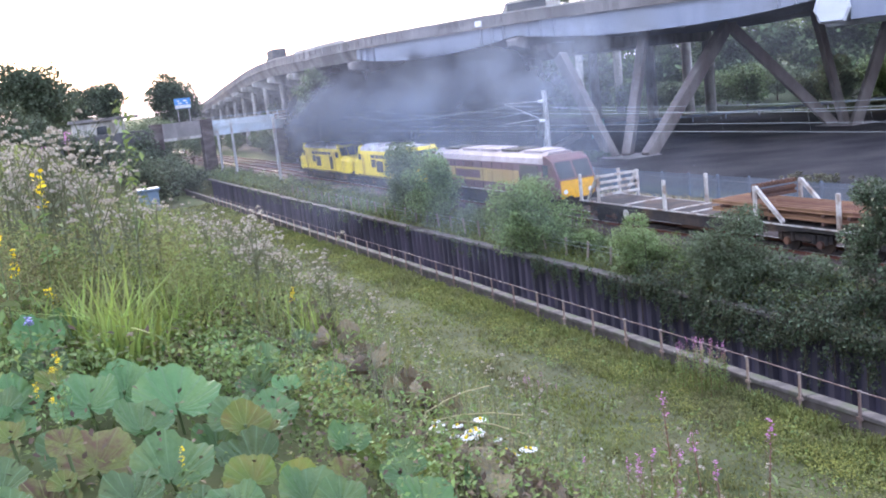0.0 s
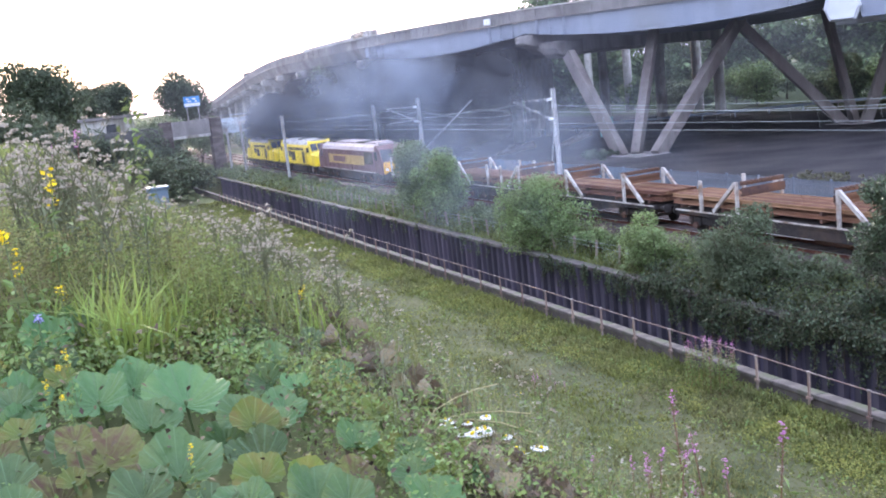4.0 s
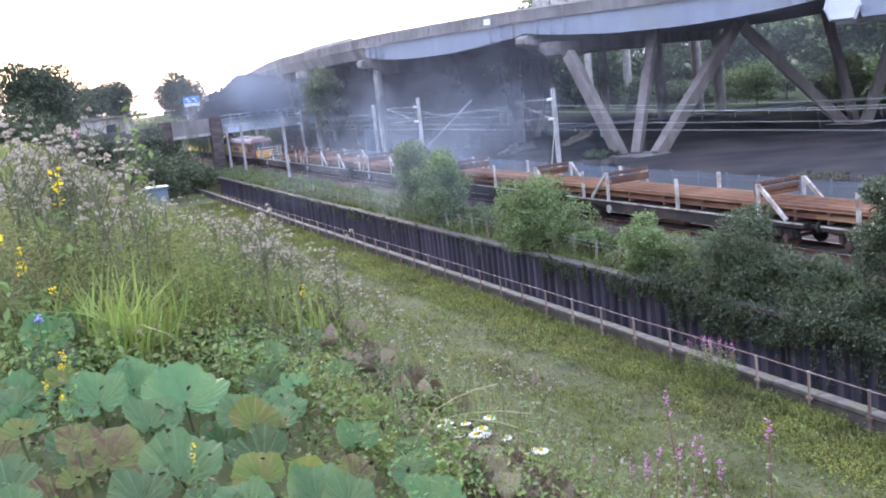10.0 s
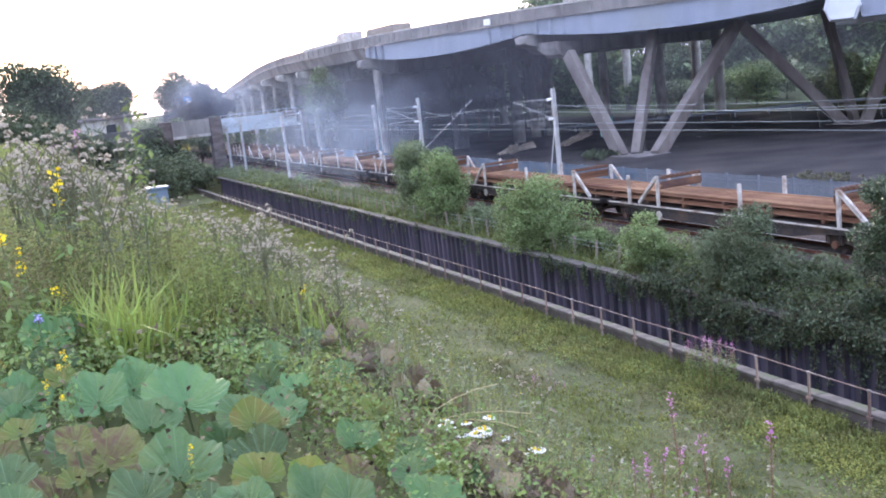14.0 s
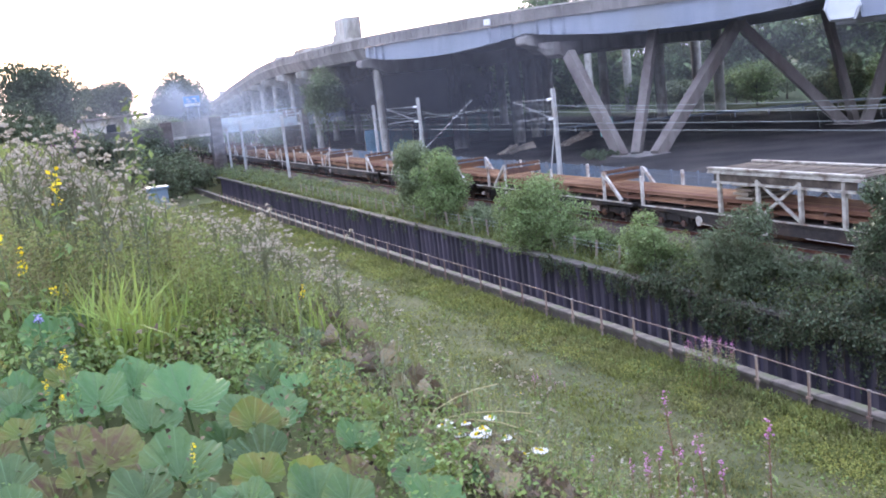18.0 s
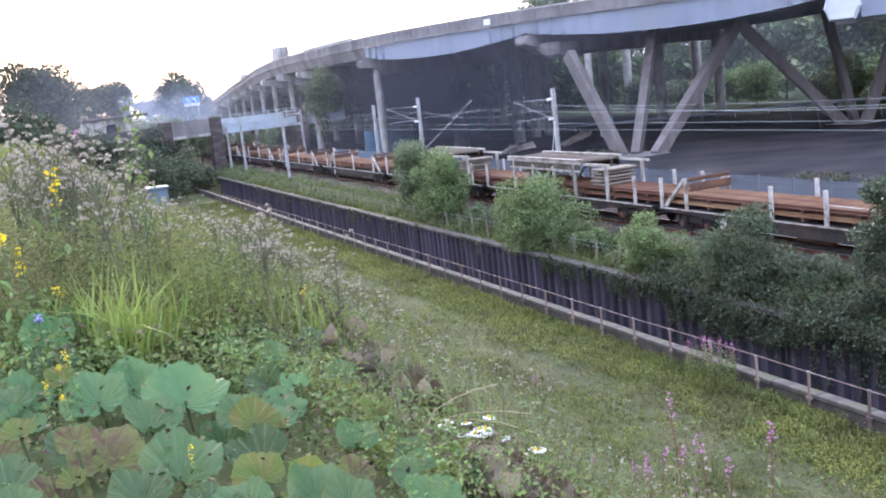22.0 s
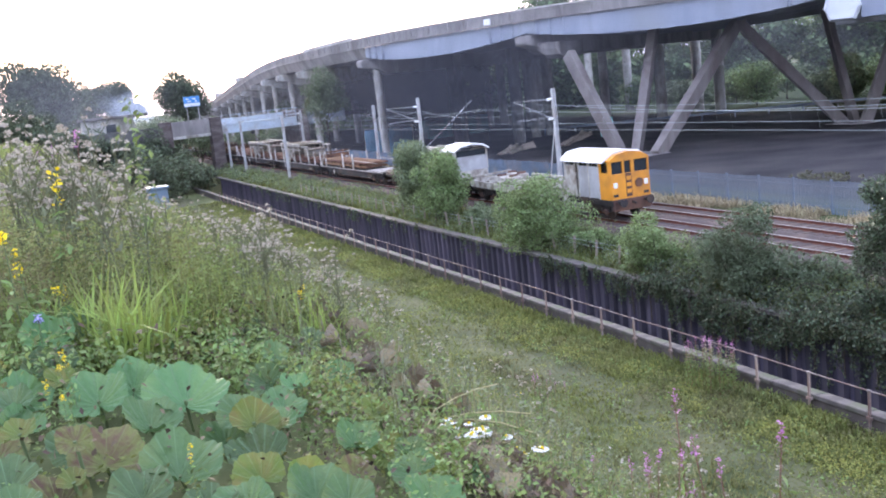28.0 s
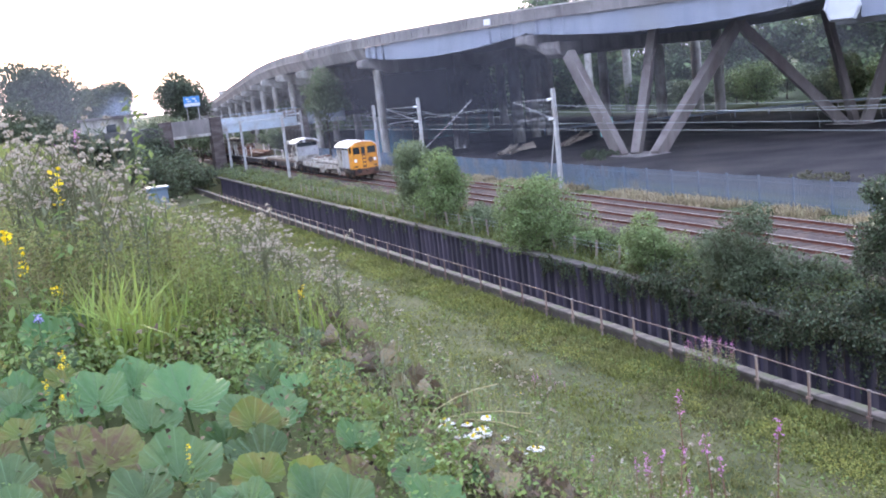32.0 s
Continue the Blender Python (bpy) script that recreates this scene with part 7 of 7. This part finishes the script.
def daisy(h, seed):
    rnd = random.Random(seed)
    g = thing("daisy", "white ox-eye daisy flowers on thin stems", "plant", "daisies", at=pose(0, 0, -50))
    for k in range(5):
        x, y, z = rnd.gauss(0, 0.07), rnd.gauss(0, 0.06), h + rnd.gauss(0, 0.03)
        part("stem", M().bar((0, 0, -0.1), (x, y, z), 0.003, n=4), STALK, g)
        pet = M()
        for i in range(12):
            a = i * math.pi / 6
            c, s = math.cos(a), math.sin(a)
            pet.add([(x + c * 0.008 + s * 0.004, y + s * 0.008 - c * 0.004, z), (x + c * 0.03 + s * 0.007, y + s * 0.03 - c * 0.007, z - 0.003), (x + c * 0.036, y + s * 0.036, z - 0.006), (x + c * 0.03 - s * 0.007, y + s * 0.03 + c * 0.007, z - 0.003)], [(0, 1, 2, 3)])
        fl = part("flower", pet, FLOWER_WHITE, g, "white petals")
        part("flower_centre", M().bar((x, y, z - 0.004), (x, y, z + 0.008), 0.011, n=8, r1=0.007), FLOWER_YELLOW, fl, "yellow centre")
    return g


DAISIES = place_copies([daisy(0.36, 1), daisy(0.36, 4)], [(2.11, 4.98, 1.15, 0), (2.17, 5.0, 1.1, 200), (2.39, 4.98, 1.25, 60), (1.99, 4.98, 1.05, 120)])

dead_stalk = thing("dead_stalk", "pale dry arching stalks on the slope", "plant", at=pose(1.78, 5.2, ground_z(1.78, 5.2)))
DRY_STALK = mat("dry_stalk", (0.42, 0.38, 0.2), (0.3, 0.27, 0.14), 0.8, scale=9, bump=0.1)
for tip, bow in (((0.64, 0.1, 0.12), 0.1), ((0.85, 0.1, -0.12), 0.12), ((0.8, 0.0, -0.2), 0.16), ((0.6, -0.1, -0.2), 0.1)):
    part("stalk", M().tube([(tip[0] * u, tip[1] * u, 0.22 * min(1, u * 4) + (tip[2] * u) + bow * 4 * u * (1 - u) * 0.5) for u in (0, 0.12, 0.3, 0.5, 0.75, 1.0)], 0.0045, 5), DRY_STALK, dead_stalk, smooth=True)
lilac = thing("scabious", "small lilac scabious flower on a thin stem", "plant", at=pose(-0.09, 7.0, ground_z(-0.09, 7.0)))
part("stem", M().bar((0, 0, -0.1), (0.01, 0, 0.48), 0.004, n=5), STALK, lilac)
stuffed("flower", items("flower", kites(RNG.normal(0, 0.014, (40, 3)) + np.array([0.01, 0, 0.49]), 0.022, 0.0, 0.8), KITE), mat("lilac_petal", (0.36, 0.33, 0.62), (0.28, 0.25, 0.5), 0.7, island=0.2, bump=0), lilac, "lilac petals")

# a pale tall weed standing up against the far scrub
weed = thing("tall_weed", "tall pale green weed with drooping leaves", "plant", at=pose(0.86, 9.0, ground_z(0.86, 9.0)))
part("stem", M().bar((0, 0, -0.1), (0.04, 0, 1.2), 0.009, n=6, r1=0.006).bar((0.04, 0, 1.2), (0.06, 0.0, 2.0), 0.006, n=6, r1=0.002), STALK, weed)
lv = [(0.05 + random.gauss(0, 0.06), random.gauss(0, 0.05), 0.6 + 1.4 * k / 89) for k in range(90)]
stuffed("leaves", items("leaves", kites(lv, 0.085, 0.3, 0.45), KITE), LEAF_LIGHT, weed)

# ---- road bridge over the line ----
DARK_BRICK = mat("dark_brick", (0.10, 0.075, 0.07), (0.07, 0.055, 0.055), 0.9, scale=9, stretch=(1, 1, 3), stain=(0.15, 0.13, 0.12))
bridge = thing("road_bridge", "pale blue steel girder bridge with railings on dark brick piers", "bridge", at=pose(0, 152, 0))
part("pier", M().box(26.5, 28.2, -1.2, 1.2, -4.5, 7.2, 0.05), DARK_BRICK, bridge, "dark brick pier")
part("girder", M().box(28.2, 40.0, -0.25, 0.25, 4.65, 5.8, 0.02).box(28.2, 40.0, -0.4, 0.4, 5.8, 5.92).box(28.2, 40.0, -0.4, 0.4, 4.54, 4.65), BRIDGE_BLUE, bridge, "pale blue plate girder")
for k in range(8):
    part("girder_rib", M().box(29.0 + k * 1.4, 29.1 + k * 1.4, -0.33, -0.25, 4.65, 5.8), BRIDGE_BLUE, bridge)
for z in (6.25, 6.75, 7.25):
    part("railing", M().bar((28.2, -0.3, z), (40.5, -0.3, z), 0.05, n=6), BRIDGE_BLUE, bridge)
for k in range(9):
    part("railing_post", M().box(28.3 + k * 1.45, 28.4 + k * 1.45, -0.36, -0.26, 5.9, 7.3), BRIDGE_BLUE, bridge)
part("deck", M().box(21, 52, 0.4, 8.0, 5.1, 5.6), CONCRETE, bridge)
part("far_girder", M().box(27.4, 40.0, 8.0, 8.4, 4.3, 6.6), BRIDGE_BLUE, bridge)
part("abutment", M().box(40.0, 41.6, -1.0, 9.0, -0.5, 6.9, 0.05), DARK_BRICK, bridge)
part("side_span", M().box(41.6, 48.0, 0.0, 0.5, 4.4, 6.4, 0.02), BRIDGE_BLUE, bridge)
part("parapet", M().box(20.8, 26.5, -0.5, 0.0, 4.9, 7.1, 0.03), CONCRETE, bridge)
part("ledge", M().box(20.6, 26.48, -0.75, 0.2, 4.5, 4.9, 0.03), CONCRETE_PALE, bridge)
part("west_pier", M().box(19.2, 20.9, -0.8, 1.2, -4.5, 7.2, 0.05), DARK_BRICK, bridge)
part("approach_wall", M().box(2.0, 19.2, 0.5, 1.3, 2.0, 6.6, 0.05), CONCRETE_DARK, bridge)

shed = thing("concrete_hut", "pale flat-roofed concrete building at the road", "building", at=pose(13.0, 172, 5.5))
part("wall", M().box(-3.4, 4.6, -2, 2, -2, 3.0), CONCRETE_PALE, shed)
part("roof", M().box(-3.8, 7.0, -2.4, 2.4, 3.0, 3.5, 0.05), CONCRETE, shed)
part("doorway", M().box(0.2, 1.8, -2.05, -1.98, -2, 2.2), GLASS_DARK, shed)
cabinet = thing("lineside_cabinet", "small grey metal cabinet on the embankment", "cabinet", at=pose(3.45, 30, ground_z(3.45, 30)))
part("body", M().box(-0.28, 0.28, -0.2, 0.2, -0.1, 1.22, 0.02), GALV, cabinet)
part("lid", M().box(-0.33, 0.33, -0.26, 0.26, 1.2, 1.28, 0.02), GALV, cabinet)

# a large blue direction sign beyond the bridge
SIGN_BLUE = mat("sign_blue", (0.10, 0.30, 0.62), (0.09, 0.27, 0.56), 0.4, bump=0)
sign = thing("road_sign", "blue and white direction sign on posts above the road", "sign", at=pose(32.2, 200, 9.2))
part("panel", M().box(-1.55, 1.55, -0.05, 0.05, 0.0, 2.0), SIGN_BLUE, sign)
part("lower_panel", M().box(-1.5, 1.5, -0.08, -0.05, 0.08, 0.7), FLOWER_WHITE, sign, "white panel with plain bars")
for x, z, w in ((-0.8, 1.5, 0.5), (0.5, 1.5, 0.7), (-0.5, 1.05, 0.8), (0.8, 1.05, 0.4)):
    part("bar", M().box(x - w / 2, x + w / 2, -0.075, -0.05, z - 0.12, z + 0.12), FLOWER_WHITE, sign)
for x in (-1.1, 1.1):
    part("sign_post", M().bar((x, 0.1, -9), (x, 0.1, 1.8), 0.08, n=8), MAST, sign)

# ---- exhaust smoke: loose drifting puffs of thin flakes ----
SMOKE = bpy.data.materials.new("thin_smoke")
SMOKE.use_nodes = True
sn = SMOKE.node_tree
sb = sn.nodes["Principled BSDF"]
sb.inputs["Base Color"].default_value = (0.64, 0.75, 0.93, 1)
sb.inputs["Roughness"].default_value = 1.0
sb.inputs["Specular IOR Level"].default_value = 0.0
s_tr = sn.nodes.new("ShaderNodeBsdfTranslucent")
s_tr.inputs[0].default_value = (0.66, 0.77, 0.95, 1)
s_half = sn.nodes.new("ShaderNodeMixShader")
s_half.inputs[0].default_value = 0.5
sn.links.new(sb.outputs[0], s_half.inputs[1])
sn.links.new(s_tr.outputs[0], s_half.inputs[2])
s_clear = sn.nodes.new("ShaderNodeBsdfTransparent")
s_mix = sn.nodes.new("ShaderNodeMixShader")
s_mix.inputs[0].default_value = 0.014
sn.links.new(s_clear.outputs[0], s_mix.inputs[1])
sn.links.new(s_half.outputs[0], s_mix.inputs[2])
sn.links.new(s_mix.outputs[0], sn.nodes["Material Output"].inputs[0])


def smoke_mesh(seed, n=32, k=1.0, broad=1.0):
    """A soft puff: thin rounded flakes, dense in the middle and sparse outside."""
    rng = np.random.default_rng(seed)
    c = rng.normal(size=(n, 3)) * np.array([2.0, 4.2, 1.7]) * k
    d = rng.normal(size=(n, 3))
    d /= np.linalg.norm(d, axis=1)[:, None]
    e = np.cross(d, rng.normal(size=(n, 3)))
    e /= np.linalg.norm(e, axis=1)[:, None]
    f = np.cross(d, e)
    r = rng.uniform(0.8, 2.0, n)[:, None] * k * broad
    ring = [c + (e * math.cos(a) + f * math.sin(a)) * r * rng.uniform(0.8, 1.2, (n, 1)) for a in np.linspace(0, 2 * math.pi, 8, endpoint=False)]
    return items("puff", np.stack(ring, 1), [tuple(range(8))])


PUFFS = []
puff_meshes = [smoke_mesh(40 + k) for k in range(6)]
for k in range(40):
    g = thing("smoke_puff", "thin blue-grey exhaust smoke drifting behind the locomotives", "smoke", "exhaust smoke")
    tagged(part("smoke", puff_meshes[k % 6], SMOKE, g), kind="stuff")
    PUFFS.append((g, -11.0 + 26.0 * k / 39, random.uniform(-1, 1), random.uniform(-1, 1), random.uniform(0, 1), random.uniform(-25, 25)))

# old exhaust haze over the line and far cutting, doubling as lens veil
HAZE_VEIL = SMOKE.copy()
HAZE_VEIL.name = "hanging_haze"
HAZE_VEIL.node_tree.nodes["Principled BSDF"].inputs["Base Color"].default_value = (0.6, 0.64, 0.76, 1)
for q in HAZE_VEIL.node_tree.nodes:
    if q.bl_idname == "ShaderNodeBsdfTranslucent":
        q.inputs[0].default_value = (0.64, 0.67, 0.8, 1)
HAZE_VEIL.node_tree.nodes[s_mix.name].inputs[0].default_value = 0.0028
HAZE_LATE = HAZE_VEIL.copy()
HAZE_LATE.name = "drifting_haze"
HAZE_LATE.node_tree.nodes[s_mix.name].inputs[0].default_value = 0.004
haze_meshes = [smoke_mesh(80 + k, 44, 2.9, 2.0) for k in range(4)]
HAZE_VEILS = []
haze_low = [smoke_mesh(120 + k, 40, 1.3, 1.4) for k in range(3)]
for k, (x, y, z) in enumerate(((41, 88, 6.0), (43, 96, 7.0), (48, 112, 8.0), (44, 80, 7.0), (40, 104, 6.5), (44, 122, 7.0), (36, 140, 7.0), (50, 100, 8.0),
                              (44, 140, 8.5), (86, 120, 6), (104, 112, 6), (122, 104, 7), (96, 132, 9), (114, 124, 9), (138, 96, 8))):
    g = thing("smoke_haze", "thin grey-blue exhaust haze over the cutting, doubling as lens veil", "smoke", "hanging haze")
    tagged(part("smoke", haze_meshes[k % 4], HAZE_VEIL, g), kind="stuff")
    HAZE_VEILS.append((g, x, y, z, random.uniform(-20, 20)))


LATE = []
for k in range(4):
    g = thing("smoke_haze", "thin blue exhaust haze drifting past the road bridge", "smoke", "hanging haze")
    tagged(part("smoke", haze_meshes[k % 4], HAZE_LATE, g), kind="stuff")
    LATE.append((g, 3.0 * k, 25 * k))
WAKE = []
for k in range(6):
    g = thing("smoke_haze", "thin blue exhaust lying low among the lineside bushes", "smoke", "hanging haze")
    tagged(part("smoke", haze_low[k % 3], SMOKE, g), kind="stuff")
    WAKE.append((g, 27.5 + 2.2 * (k % 3), 50.0 + 5.5 * k, 2.2 + 0.9 * (k % 2), 30 * k))


def nose(t):
    """How far along the line the front of the train stands."""
    return 110.5 + 8.0 * t + 0.045 * t * t + 0.13 * max(0.0, t - 28.0) ** 2 + 0.5 * min(2.6, max(0.0, t - 27.4))


def drift(born, side, along, rise, turn, t):
    """A puff rides above the exhaust until it is let go, then drifts after the train, rising and spreading."""
    free = max(0.0, t - born)
    y0 = nose(min(t, born)) - 4.0 - 26.0 * (0.5 + 0.5 * along)
    y = min(y0 + 1.5 * free + (0.26 + 0.08 * along) * free * free, max(y0, nose(t) - 10.0))
    x = TB + 0.5 * side + (1.1 * side + 0.4) * min(free, 8.0) * 0.5 - 0.05 * free
    z = 5.2 + 0.8 * rise + 6.5 * (1 - math.exp(-free / 7.0)) * (0.35 + 0.8 * rise)
    return pose(x, y, z, 0, turn * 0.2, turn * (0.3 + 0.04 * free))


def motions():
    for g, off in TRAIN:
        walk(g, [(t, pose(TB, nose(t) + off, 0.0)) for t in range(0, 33)])
    for g, lane, ahead, rows in TRAFFIC:
        walk(g, [(t, road_at(arc, lane, ahead)) for t, arc in rows])
    for g, born, side, along, rise, turn in PUFFS:
        times = sorted(set([0.0, 32.0] + [float(t) for t in range(0, 33, 2)] + ([round(born, 2)] if 0 < born < 32 else [])))
        walk(g, [(t, drift(born, side, along, rise, turn, t)) for t in times])
    for g, x, y, z, turn in HAZE_VEILS:
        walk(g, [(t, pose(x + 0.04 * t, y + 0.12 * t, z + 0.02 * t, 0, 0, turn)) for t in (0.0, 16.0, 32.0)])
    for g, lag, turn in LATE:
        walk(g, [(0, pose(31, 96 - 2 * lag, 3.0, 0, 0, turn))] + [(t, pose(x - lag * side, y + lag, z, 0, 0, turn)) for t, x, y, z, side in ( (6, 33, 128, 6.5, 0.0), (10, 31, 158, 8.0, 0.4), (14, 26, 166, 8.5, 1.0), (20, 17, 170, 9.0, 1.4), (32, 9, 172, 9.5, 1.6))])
    for g, x, y, z, turn in WAKE:
        walk(g, [(t, pose(x, y + go, z + up, 0, 0, turn)) for t, go, up in ((0, 0, 0), (6, 4, 0.3), (10, 12, 0.8), (14, 34, 2.0), (18, 75, 3.6), (24, 150, 5.5), (32, 260, 7.0))])
    # plants nod in the wind
    for k, g in enumerate(FIREWEEDS[:8] + DAISIES + YELLOWS[:12] + THISTLES[:16]):
        base = g.matrix_basis.copy()
        loc, rot, sc = base.decompose()
        still = Matrix.LocRotScale(loc, rot, None)
        walk(g, [(t * 0.8, still @ pose(0, 0, 0, 1.6 * math.sin(t * 1.9 + k), 1.6 * math.sin(t * 1.3 + 2 * k), 0)) for t in range(0, 41)])


motions()
